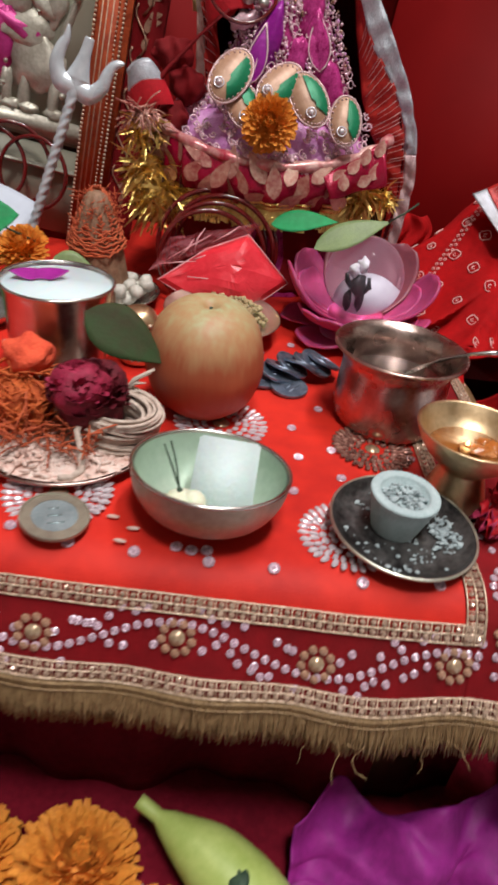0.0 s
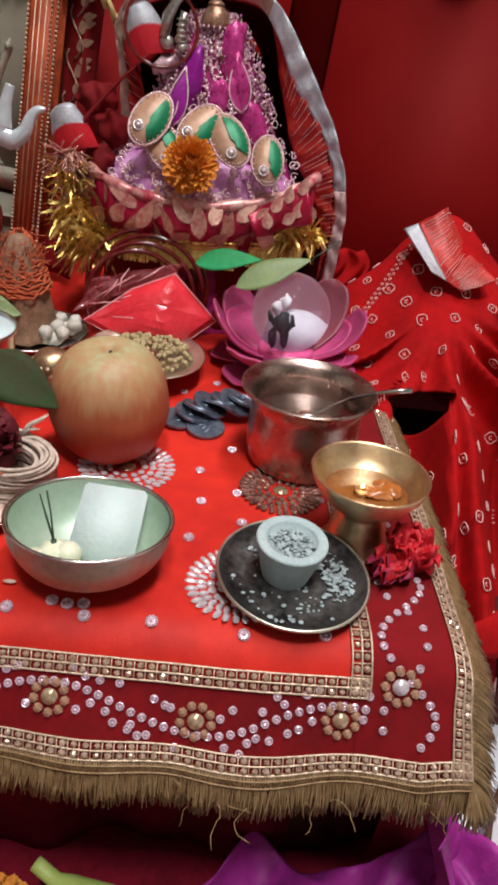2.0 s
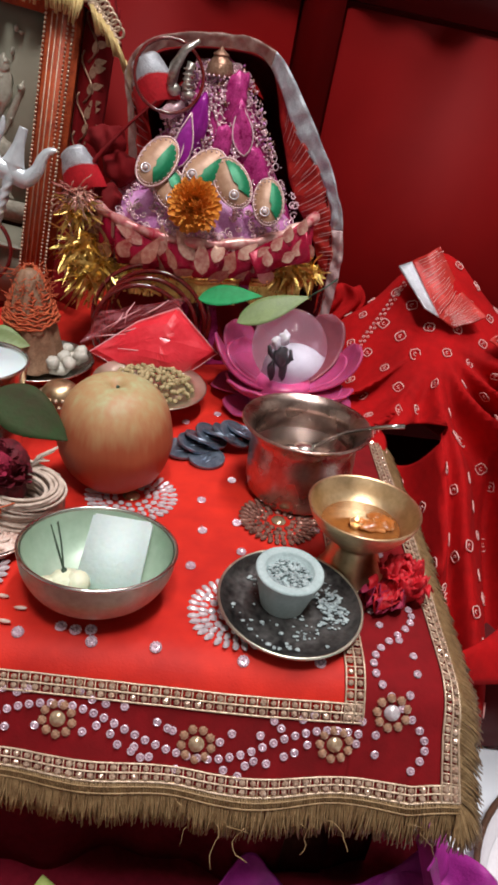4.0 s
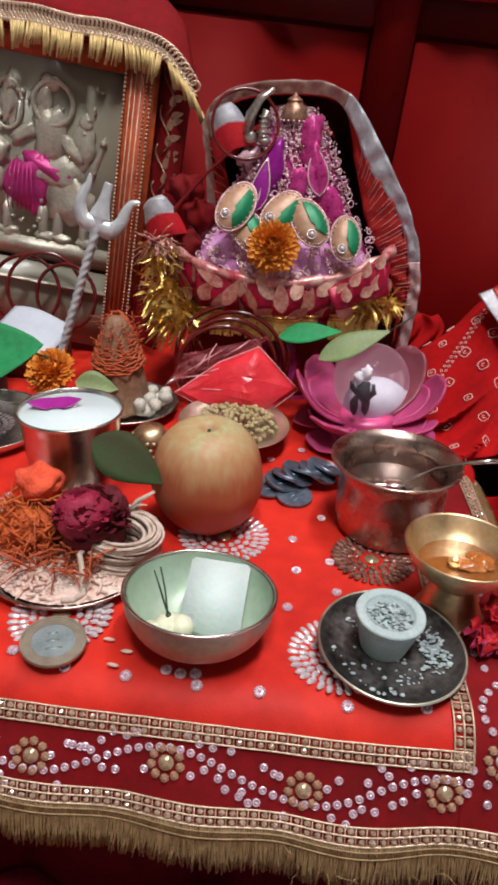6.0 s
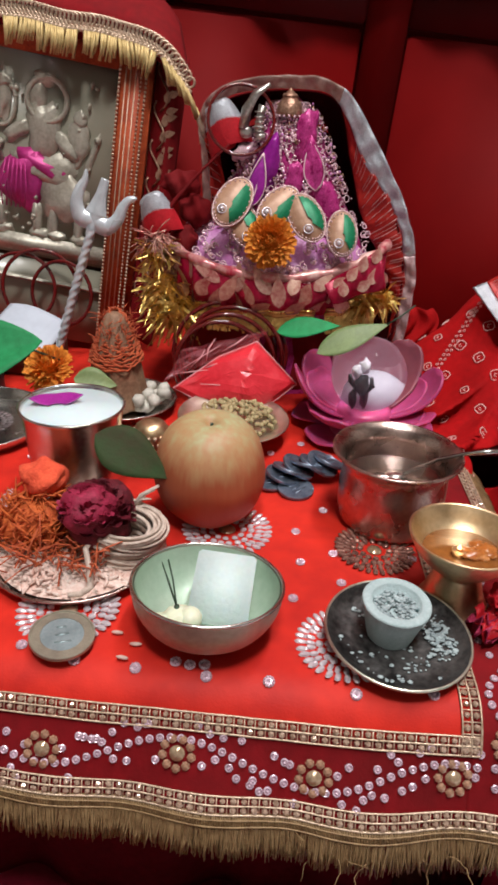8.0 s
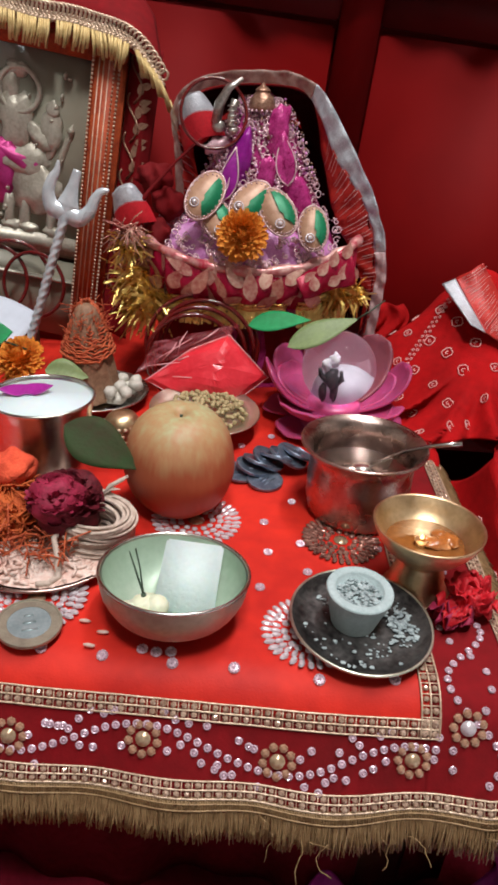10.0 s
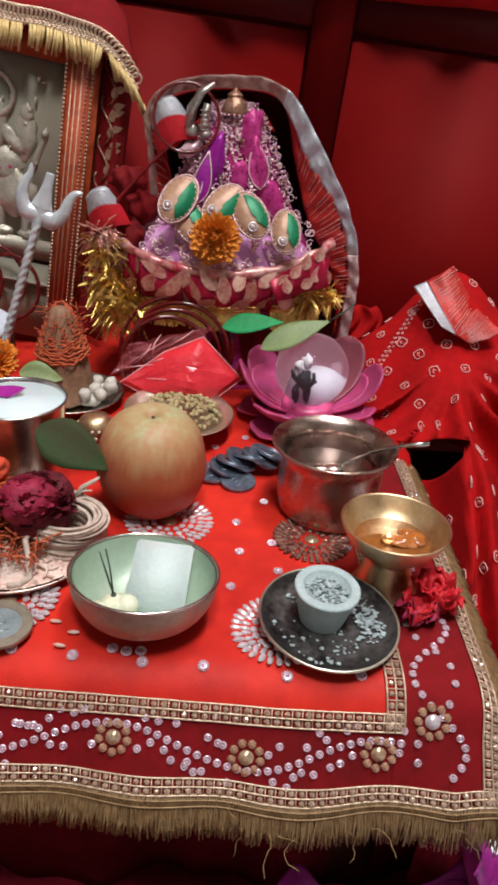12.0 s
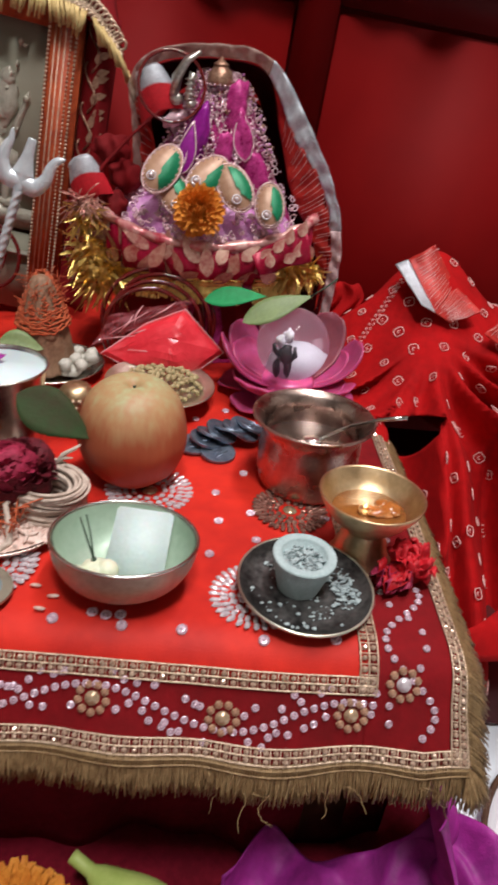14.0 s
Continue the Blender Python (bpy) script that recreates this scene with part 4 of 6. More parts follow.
    for i in range(14):
        d = Vector((rnd(0.2, 1), rnd(-0.3, 0.3), rnd(-0.3, 0.5))).normalized() * rnd(0.008, 0.02)
        g.add(tube([(0, 0, 0), d * 0.5 + Vector((0, 0, 0.002)), d], [0.0006, 0.0008, 0.0003], 4))
    solo("husk_shreds", g, THREAD, "pale dry husk fibres by the thread coil", "husk", (-0.0390, 0.2760, Z0 + 0.0230), kind="stuff")


rice_plate()


def seed_plate():
    p = thing("seed_plate", "small brass saucer of coriander seeds", "saucer", (0.0035, 0.4040, Z0 + 0.010), (2, 2, 0))
    prof = curve([(0, 0), (0.020, 0), (0.0255, 0.0012), (0.0320, 0.0046), (0.0375, 0.0060)])
    part("dish", geo(lathe(shell(prof, 0.0009), 56)), STEEL_GREEN, p)
    part("foot", geo(lathe([(0.014, -0.0085), (0.0165, -0.0085), (0.0160, -0.001), (0.014, 0.0005)], 32)), BRASS, p)
    random.seed(44)
    g = Geo()
    for i in range(230):
        a, r = rnd(0, math.tau), 0.0262 * math.sqrt(rnd(0, 1))
        g.add(ball((r * math.cos(a), r * math.sin(a), 0.0035 + 0.0055 * max(0, 1 - (r / 0.028) ** 2) + rnd(-0.0006, 0.0022)), 0.00160, 0.00160, 0.0015, 8, 6))
    solo("coriander_seeds", g, SEED, "heap of pale brown coriander seeds", "seeds", (0.0060, 0.4030, Z0 + 0.0115), (2, 2, 0), kind="stuff")
    c = thing("bell_cup", "tiny dimpled gilt cup beside the apple", "cup", (-0.0430, 0.3560, Z0))
    part("body", geo(lathe(curve([(0, 0), (0.009, 0), (0.0105, 0.004), (0.0118, 0.014), (0.0115, 0.024), (0.0075, 0.031), (0, 0.033)], 4), 32)), BRASS, c)
    g = Geo()
    for j in range(6):
        for i in range(18):
            a = math.tau * (i + 0.5 * (j % 2)) / 18
            r = 0.0108 + 0.0010 * math.sin(j * 0.55)
            g.add(ball((r * math.cos(a), r * math.sin(a), 0.004 + 0.0042 * j), 0.0014, n=6, m=4))
    part("studs", g, GOLD_LACE, c, kind="stuff")


seed_plate()


# ---------------------------------------------------------------- middle row
def petal(length, width, lift, cup, nu=16, nv=12):
    """A spoon-shaped plastic petal that leaves the centre along x and rises."""
    def S(u, v):
        s = (v - 0.5) * 2
        k = (u - 0.64) / 0.3601 if u > 0.64 else (0.64 - u) / 0.68
        w = width * 0.5 * max(0.0, 1 - abs(k) ** 2.1) ** 0.5 * (0.5 + 0.5 * min(1, u / 0.5)) if u > 0.08 else width * 0.16
        w = max(w, width * 0.03)
        x = length * math.sin(u * 1.35) / math.sin(1.35)
        z = lift * u * u + cup * (s * s) * (w / width) * 2
        return (x, s * w, z)
    return sheet(S, nu, nv)


def lotus_globe():
    b = thing("lotus_globe", "pink plastic lotus holding a clear snow globe", "ornament", (0.0940, 0.4300, Z0))
    part("base", geo(lathe(curve([(0, 0), (0.026, 0), (0.028, 0.004), (0.020, 0.012), (0.017, 0.018), (0.0, 0.019)], 4), 32)), LOTUS, b)
    tiers = ((0, 8, 0.050, 0.036, 0.037, 0.005, 0.009, 0.10), (1, 6, 0.043, 0.035, 0.026, 0.006, 0.008, 0.50), (2, 6, 0.049, 0.034, 0.002, 0.004, 0.003, 0.80))
    for t, n, ln, w, lift, cup, z, off in tiers:
        for i in range(n):
            a = off + math.tau * i / n
            back = math.sin(a) > 0.75
            q = part("petal", geo(petal(ln * rnd(0.95, 1.05), w, lift * (1.25 if back else (0.40 if math.sin(a) < -0.35 else 1.0)), cup)), LOTUS_BACK if back else LOTUS, b)
            q.location, q.rotation_euler = (0, 0, z), (0, 0, a)
            thicken(q, 0.0016)
    gl = part("globe", geo(ball((0, 0, 0.0420), 0.0258, n=40, m=24)), GLASS, b, "clear water-filled globe")
    gl.visible_shadow = False
    part("snow_bank", geo(ball((0.005, 0.006, 0.0280), 0.0165, 0.0150, 0.0130, 24, 12)), SNOW, b, "white snow bank inside the globe")
    f = Geo()
    k = Matrix.Scale(1.35, 4)
    f.add(ball((-0.0015, 0, 0.003), 0.0022, 0.0022, 0.0050, rough=0.4), k, 0).add(ball((0.0040, 0, 0.005), 0.0020, 0.0022, 0.0065, rough=0.4), k, 0).add(ball((0.002, -0.001, 0.011), 0.0036, 0.003, 0.0048, rough=0.4), k, 0)
    f.add(ball((-0.0012, -0.001, 0.0178), 0.0024, 0.0024, 0.0030, rough=0.6), k, 1).add(ball((0.0022, -0.001, 0.0200), 0.0027, 0.0024, 0.0034, rough=0.6, seed=3), k, 1)
    f.add(tube([(-0.001, -0.001, 0.010), (-0.0038, -0.002, 0.0125), (-0.0048, -0.002, 0.016)], [0.0018, 0.0014, 0.0009], 6), k, 0).add(tube([(0.004, -0.001, 0.008), (0.0066, -0.002, 0.0105), (0.0058, -0.002, 0.015)], [0.0018, 0.0015, 0.0009], 6), k, 0)
    solo("figurine", f, [BLACK_PLASTIC, WHITE_PLASTIC], "tiny dark and white figurine inside the globe", "figurine", (0.0850, 0.4130, Z0 + 0.0270))
    l1 = solo("bay_leaf", geo(leaf_geo(0.044, 0.017, 0.06, 0.1)), LEAF_BRIGHT, "green leaf resting behind the plastic lotus", "leaf", (0.0290, 0.4420, Z0 + 0.0640), (40, -8, 3))
    thicken(l1, 0.0005)
    l2 = solo("bay_leaf", geo(leaf_geo(0.052, 0.019, 0.05, 0.08)), LEAF_PALE, "pale green leaf lying over the globe and petals", "leaf", (0.0560, 0.4170, Z0 + 0.0590), (38, -22, 14))
    thicken(l2, 0.0005)
    part("stalk", geo(tube([(0.05, 0, 0.0005), (0.062, 0.002, 0.001), (0.072, 0.004, 0.003)], 0.0006, 5)), DARK_STALK, l2)


lotus_globe()


SEAM_GLINT = mat("pale_seam_and_glint", (0.80, 0.45, 0.46), (0.70, 0.30, 0.32), 80, 0.2, coat=0.6)


def packet():
    """A folded clear sachet of coral powder: a creased six-sided pillow."""
    p = thing("powder_packet", "clear plastic sachet of bright coral powder", "packet", (0.0010, 0.4400, Z0 + 0.0330), (62, 5, 0))
    edge = [(-0.041, -0.017), (-0.013, 0.009), (0.013, 0.024), (0.045, -0.002), (0.021, -0.026), (-0.024, -0.023)]
    rim = []
    for a, b in zip(edge, edge[1:] + edge[:1]):
        rim += [(a[0] + (b[0] - a[0]) * k / 9, a[1] + (b[1] - a[1]) * k / 9) for k in range(9)]
    n = len(rim)

    def pillow(side):
        v, f = [], []
        for j, (k, h) in enumerate(((1.0, 0.0), (0.9, 0.0016), (0.76, 0.0024), (0.6, 0.0028), (0.42, 0.0030), (0.2, 0.0030))):
            for x, y in rim:
                a, b = 0.004 + (x - 0.004) * k, y * k
                c = max(0.0, 0.010 - 0.30 * abs(a - 0.010 - 0.2 * b)) * (1 - k ** 3) + 0.0030 * abs(((a * 0.9 + b * 0.35) * 30 + 0.12) % 1 - 0.5) + 0.0030 * abs(((a * 0.3 - b) * 38 + 0.3) % 1 - 0.5)
                v.append((a, b, side * (h + (c if j else 0))))
        v.append((0.004, 0, side * 0.0125))
        for j in range(5):
            f += [(j * n + i, j * n + (i + 1) % n, (j + 1) * n + (i + 1) % n, (j + 1) * n + i) for i in range(n)]
        f += [(5 * n + i, 5 * n + (i + 1) % n, 6 * n) for i in range(n)]
        return v, f
    part("powder", geo(pillow(1), pillow(-1)), CORAL, p, "bright coral pink powder", smooth=False)
    g = Geo()
    # seams round the sachet, and pale lines as glints on its creases
    g.add(tube([(x, y, 0.0006) for x, y in edge], 0.0005, 5, True))
    g.add(tube([(0.013, 0.023, 0.003), (0.011, 0.010, 0.0105), (0.008, -0.006, 0.0120), (0.006, -0.020, 0.006)], 0.00035, 5))
    g.add(tube([(-0.022, -0.012, 0.006), (-0.008, -0.011, 0.0085), (0.006, -0.014, 0.0085)], 0.00035, 5))
    g.add(tube([(-0.020, 0.000, 0.004), (-0.012, 0.004, 0.006), (-0.008, 0.002, 0.008)], 0.0006, 5))
    # these pale streaks are modelled highlights of the crinkled film
    for a, b, c, d in ((-0.036, -0.004, -0.012, 0.016), (-0.030, -0.002, -0.022, 0.012), (-0.020, 0.004, -0.016, 0.020), (-0.010, 0.012, 0.006, 0.026), (-0.040, -0.008, -0.018, -0.002)):
        g.add(tube([(a, b, 0.011), ((a + c) / 2 + rnd(-0.002, 0.002), (b + d) / 2, 0.0135), (c, d, 0.011)], [0.0002, rnd(0.0004, 0.0008), 0.0002], 5))
    part("sealed_edge", g, SEAM_GLINT, p, "pale plastic seams and added highlight streaks")
    def crinkle(u, v):
        x = -0.047 + 0.058 * u + 0.010 * v
        y = -0.014 + 0.034 * u + 0.024 * v * (1 - 0.5 * u)
        k = abs(((u * 2.3 + v * 1.1) % 1) - 0.5) + 0.7 * abs(((u * 1.2 - v * 2.7 + 0.3) % 1) - 0.5)
        return (x, y, 0.004 + 0.011 * k + 0.004 * noise.noise(Vector((u * 7, v * 7, 2))))
    q = part("top_fold", geo(sheet(crinkle, 14, 10)), FILM, p, "crinkled clear film", smooth=False)
    q.visible_shadow = False


packet()


def bangles():
    random.seed(77)
    spec = [(-0.006, 0.458, 0.0345, 4, -6), (-0.002, 0.463, 0.0365, -3, -6), (-0.008, 0.468, 0.0375, 6, -8), (0.002, 0.473, 0.0355, 0, -8), (-0.010, 0.453, 0.0325, 8, -6)]
    for x, y, R, tilt, lean in spec:
        g = geo(ring((0, 0, 0), R, 0.0017, 56, 8))
        solo("bangle", g, BANGLE, "dark maroon glass bangle standing on edge", "bangle", (x, y, Z0 + R * 0.985), (90 + lean, 0, tilt), group="standing bangles")


bangles()


def thread_cone():
    p = thing("pebble_plate", "small steel plate with white pebbles and wrapped cone", "plate", (-0.0790, 0.4400, Z0))
    part("dish", geo(lathe(shell(curve([(0, 0), (0.024, 0), (0.030, 0.001), (0.036, 0.006), (0.039, 0.0085)]), 0.0009), 48)), STEEL, p)
    random.seed(9)
    for i in range(17):
        a = -0.9 + 1.6 * i / 16 + rnd(-0.1, 0.1)
        r = rnd(0.019, 0.031)
        g = geo(ball((0, 0, 0), 0.0056 * rnd(0.8, 1.15), 0.0044, 0.0042, 12, 8, 0.3, i))
        solo("pebble", g, PEBBLE, "smooth white pebble on the small steel plate", "pebble", (-0.0790 + r * math.cos(a), 0.4400 + r * math.sin(a) * 0.8, Z0 + 0.0075 + (0.006 if i % 3 == 0 else 0)), (rnd(-30, 30), rnd(-30, 30), rnd(0, 180)), group="pebbles")
    c = thing("wrapped_cone", "cloth wrapped betel cone wound with red thread", "offering", (-0.0830, 0.4420, Z0 + 0.0030))
    prof = [(0, 0), (0.0200, 0), (0.0205, 0.008), (0.0170, 0.030), (0.0120, 0.052), (0.006, 0.066), (0, 0.068)]
    v, f = lathe(curve(prof, 5), 48)
    v = [(x * (1 + 0.07 * math.sin(9 * math.atan2(y, x) + z * 60)), y * (1 + 0.07 * math.sin(9 * math.atan2(y, x) + z * 60)), z) for x, y, z in v]
    part("cloth_wrap", geo((v, f)), COCONUT_NET, c, "sheer beige cloth wrap")
    g = Geo()
    pts = []
    for i in range(900):
        k = i / 900
        z = 0.034 + 0.034 * k + rnd(-0.0012, 0.0012)
        r = 0.0165 * (1 - k) ** 0.7 + 0.0022 + rnd(-0.0006, 0.0012)
        a = k * 150
        pts.append((r * math.cos(a), r * math.sin(a), z + 0.003 * math.sin(a)))
    g.add(tube(pts, 0.00075, 5))
    for i in range(190):
        a, z = rnd(0, 6.28), rnd(0.04, 0.068)
        q = Vector((0.012 * math.cos(a), 0.012 * math.sin(a), z))
        g.add(tube([q, q + Vector((rnd(-.006, .006), rnd(-.006, .006), rnd(-.004, .006)))], 0.0003, 4))
    part("thread_winding", g, RED_THREAD, c, "tangled red thread winding", kind="stuff")
    l = solo("betel_leaf", geo(leaf_geo(0.030, 0.020, 0.06, 0.15)), LEAF_PALE, "dull olive leaf on the wrapped cone", "leaf", (-0.1080, 0.4200, Z0 + 0.0290), (52, 8, 4))
    thicken(l, 0.0005)


thread_cone()


def marigold(loc, rot, r, seed, label, group="marigolds", name="marigold"):
    t = thing(name, label, "marigold", loc, rot, group)
    part("petals", petal_ball(r, 330, MARIGOLD, seed, 0.74, 0.22), MARIGOLD, t, kind="stuff")
    part("calyx", geo(lathe(curve([(0, -r * 0.62), (r * 0.3, -r * 0.6), (r * 0.5, -r * 0.4), (r * 0.4, -r * 0.2), (0, -r * 0.15)], 3), 16)), LEAF, t, "green calyx")
    return t


marigold((-0.1290, 0.4330, Z0 + 0.0300), (35, -10, 0), 0.0160, 3, "orange marigold among the green leaves")

random.seed(15)
for x, y in ((-0.028, 0.198), (-0.024, 0.206), (-0.080, 0.196), (-0.0905, 0.215), (-0.033, 0.212), (-0.1, 0.225)):
    solo("rice_grain", geo(ball((0, 0, 0), 0.0028, 0.0009, 0.0009, 8, 5)), RICE, "spilled tinted rice grain on the red cloth", "rice grain", (x, y, Z0 + 0.0008), (0, 0, rnd(0, 180)), group="spilled rice")


# ---------------------------------------------------------------- the dressed statue
PURPLE_SATIN = mat("purple_satin", (0.34, 0.012, 0.30), (0.22, 0.006, 0.20), 60, 0.34, 0.1, 0.2, 500)


BEAD_PINK = mat("pink_silver_bead", (0.92, 0.66, 0.70), (0.62, 0.36, 0.42), 300, 0.25, 0.2, coat=0.5)
OLD_GILT = mat("old_gilt", (0.52, 0.31, 0.21), (0.22, 0.11, 0.07), 260, 0.34, 0.6, 0.5, 600)


def statue():
    """A seated figure in a crusted robe, all one plain mesh."""
    random.seed(12)
    g = Geo()
    H = (0.0, 0.05, 0.085, 0.105, 0.130, 0.154, 0.178, 0.196, 0.206, 0.210)
    W = (0.060, 0.062, 0.066, 0.060, 0.048, 0.036, 0.026, 0.016, 0.009, 0.0)

    def fold(a, z):
        return 1 + 0.05 * math.sin(7 * a + 40 * z) + 0.03 * math.sin(17 * a - 25 * z)

    def robe(a, z, lift=0.0):
        """A point on the robe: a around from the front, z up."""
        r = float(np.interp(z, H, W)) * fold(a, z) + lift
        return (0.005 + r * math.sin(a), -0.66 * r * math.cos(a), z)
    v, f = sheet(lambda u, w: robe((u - 0.5) * math.tau, 0.208 * w), 72, 44)
    g.add((v, f), slot=0)
    # small gilt crown over a beaded cap
    c = Matrix.Translation((0.004, -0.010, 0.196)) @ Matrix.Scale(0.86, 4)
    g.add(lathe(curve([(0.0100, 0.0), (0.0108, 0.003), (0.0092, 0.009), (0.0060, 0.013), (0.0062, 0.015), (0.0022, 0.018), (0, 0.022)], 4), 24), c, slot=5)
    for k in range(4):
        for i in range(16):
            a = math.tau * (i + 0.5 * (k % 2)) / 16
            r = 0.0112 - 0.0014 * k
            g.add(ball((r * math.cos(a), r * math.sin(a), 0.003 * k), 0.0011, n=6, m=4), c, slot=5 if k % 2 else 1)
    # loose satin folds showing between the beads
    for x, z, rx, rz, tilt, sl, sd in ((0.016, 0.182, 0.008, 0.018, 0.15, 0, 1), (0.024, 0.160, 0.009, 0.022, -0.25, 0, 4), (0.010, 0.150, 0.007, 0.020, 0.1, 0, 6), (-0.012, 0.156, 0.0085, 0.026, 0.3, 4, 8), (-0.026, 0.136, 0.011, 0.020, 0.5, 2, 9), (0.036, 0.136, 0.010, 0.022, -0.35, 0, 11)):
        y = -0.66 * float(np.interp(z, H, W)) - 0.001
        g.add(ball((0, 0, 0), rx, 0.0055, rz, 16, 12, 0.35, sd), Matrix.Translation((x, y * math.sqrt(max(0.1, 1 - ((x - 0.005) / 0.05) ** 2)), z)) @ Matrix.Rotation(tilt, 4, "Y"), slot=sl)
    # scalloped strings of little beads run down the robe
    for k in range(19):
        a0 = -1.3 + 2.6 * k / 18
        n = 32
        for i in range(n):
            z = 0.203 - 0.084 * (i + rnd(-0.3, 0.3)) / n
            a = a0 * (0.75 + 0.25 * i / n) + 0.06 * math.sin(i * 0.8 + k)
            p = robe(a, z, 0.0050 if 0.130 < z < 0.19 and noise.noise(Vector((a * 3, z * 60, 7))) > -0.1 else 0.0014)
            g.add(ball(p, rnd(0.0008, 0.0015), n=6, m=4), slot=1)
            if i % 2 == 0 and k % 2:
                g.add(ring(Vector(p) + Vector((0.0022, -0.0008, 0)), rnd(0.0018, 0.0026), 0.00045, 9, 4, Matrix.Rotation(math.pi / 2 - 0.2, 4, "X") @ Matrix.Rotation(a * 0.6, 4, "Y")), slot=1)
    # crust of tiny beads, thickest towards the head
    for i in range(2200):
        z = 0.205 - 0.090 * rnd(0, 1) ** 1.35
        a = rnd(-1.4, 1.4)
        if noise.noise(Vector((a * 2.2, z * 55, 3))) < -0.12:
            continue
        p = robe(a, z, rnd(0.0008, 0.0085) if z > 0.125 else 0.001)
        g.add(ball(p, rnd(0.0005, 0.0012), n=5, m=3), slot=(1, 1, 5, 1, 2)[i % 5])
    # lilac lap with curled silver embroidery
    g.add(ball((0.002, -0.002, 0.094), 0.072, 0.050, 0.037, 30, 14, 0.06), slot=2)
    for i in range(250):
        x = rnd(-0.066, 0.070)
        z = 0.104 + rnd(-0.014, 0.024) - 0.03 * abs(x)
        if -0.020 < x < 0.022 and z > 0.108:
            continue
        y = -0.0045 - 0.0525 * math.sqrt(max(0.02, 1 - ((x - 0.002) / 0.074) ** 2 - ((z - 0.094) / 0.039) ** 2))
        tip = Matrix.Rotation(math.pi / 2 - 0.45, 4, "X")
        R = rnd(0.0022, 0.0040)
        turn = rnd(0, 6.28)
        curl = [tip @ Vector((R * (1 - 0.09 * q) * math.cos(turn + q * 0.75), R * (1 - 0.09 * q) * math.sin(turn + q * 0.75), 0)) + Vector((x, y, z)) for q in range(10)]
        g.add(tube(curl, 0.00062, 4), slot=1)
        if i % 2:
            g.add(ball((x, y - 0.0006, z), rnd(0.0010, 0.0018), n=8, m=5), slot=1)
    # silvery pad at the raised side, with a braid down from it
    g.add(ball((0, 0, 0), 0.0095, 0.006, 0.0048, 14, 10, 0.5, 3), Matrix.Translation((-0.026, -0.018, 0.172)) @ Matrix.Rotation(-0.45, 4, "Y"), slot=1)
    # upright satin petals with silver cord edges
    for x, y, z, ln, w, sp, sl in ((-0.018, -0.034, 0.138, 0.036, 0.013, 1.40, 4), (-0.029, -0.034, 0.134, 0.032, 0.013, 1.10, 2), (0.026, -0.028, 0.150, 0.034, 0.015, 1.75, 0)):
        m = Matrix.Translation((x, y, z)) @ Matrix.Rotation(math.pi / 2 - 0.25, 4, "X") @ Matrix.Rotation(sp, 4, "Z")
        g.add(leaf_geo(ln, w, 0.05, 0.10, 12, 6), m, sl)
        for e in (0.0, 1.0):
            g.add(tube([m @ Vector((ln * q / 12, (e - 0.5) * w * math.sin(math.pi * min(1, (q / 12) ** 0.75)) * (1 - 0.15 * q / 12), 0.05 * ln * math.sin(q / 12 * math.pi) + 0.001)) for q in range(13)], 0.0006, 5), slot=1)
    # seat under the skirt
    g.add(lathe(curve([(0, 0), (0.066, 0), (0.068, 0.03), (0.066, 0.07), (0, 0.075)], 3), 40), Matrix.Diagonal((1, 0.6, 1, 1)), slot=3)
    solo("dressed_statue", g, [MAGENTA, BEAD_PINK, VIOLET, MAROON, PURPLE_SATIN, OLD_GILT], "statue in magenta satin robes with silver beads", "statue", (0.0240, 0.5250, Z0))


statue()


def skirt_surface(u, v):
    """The brocade wrap across the seat: u around the front, v from its hem up."""
    a = (u - 0.5) * 2.7
    sag = 0.0215 * math.cos(a * 0.9) ** 2
    z = 0.066 + v * (0.050 - sag) + 0.004 * (u - 0.5)
    R = 1 + (0.035 * math.sin(27 * u + 2 * v) + 0.030 * math.sin(61 * u + 1 - 3 * v) + 0.02 * math.sin(113 * u)) * (1 - 0.75 * v) + 0.09 * v
    roll = 0.006 * math.sin(min(1, v) * math.pi)
    return (0.024 + 0.0785 * math.sin(a) * R, 0.523 - (0.050 * math.cos(a) + roll) * R, Z0 + z)


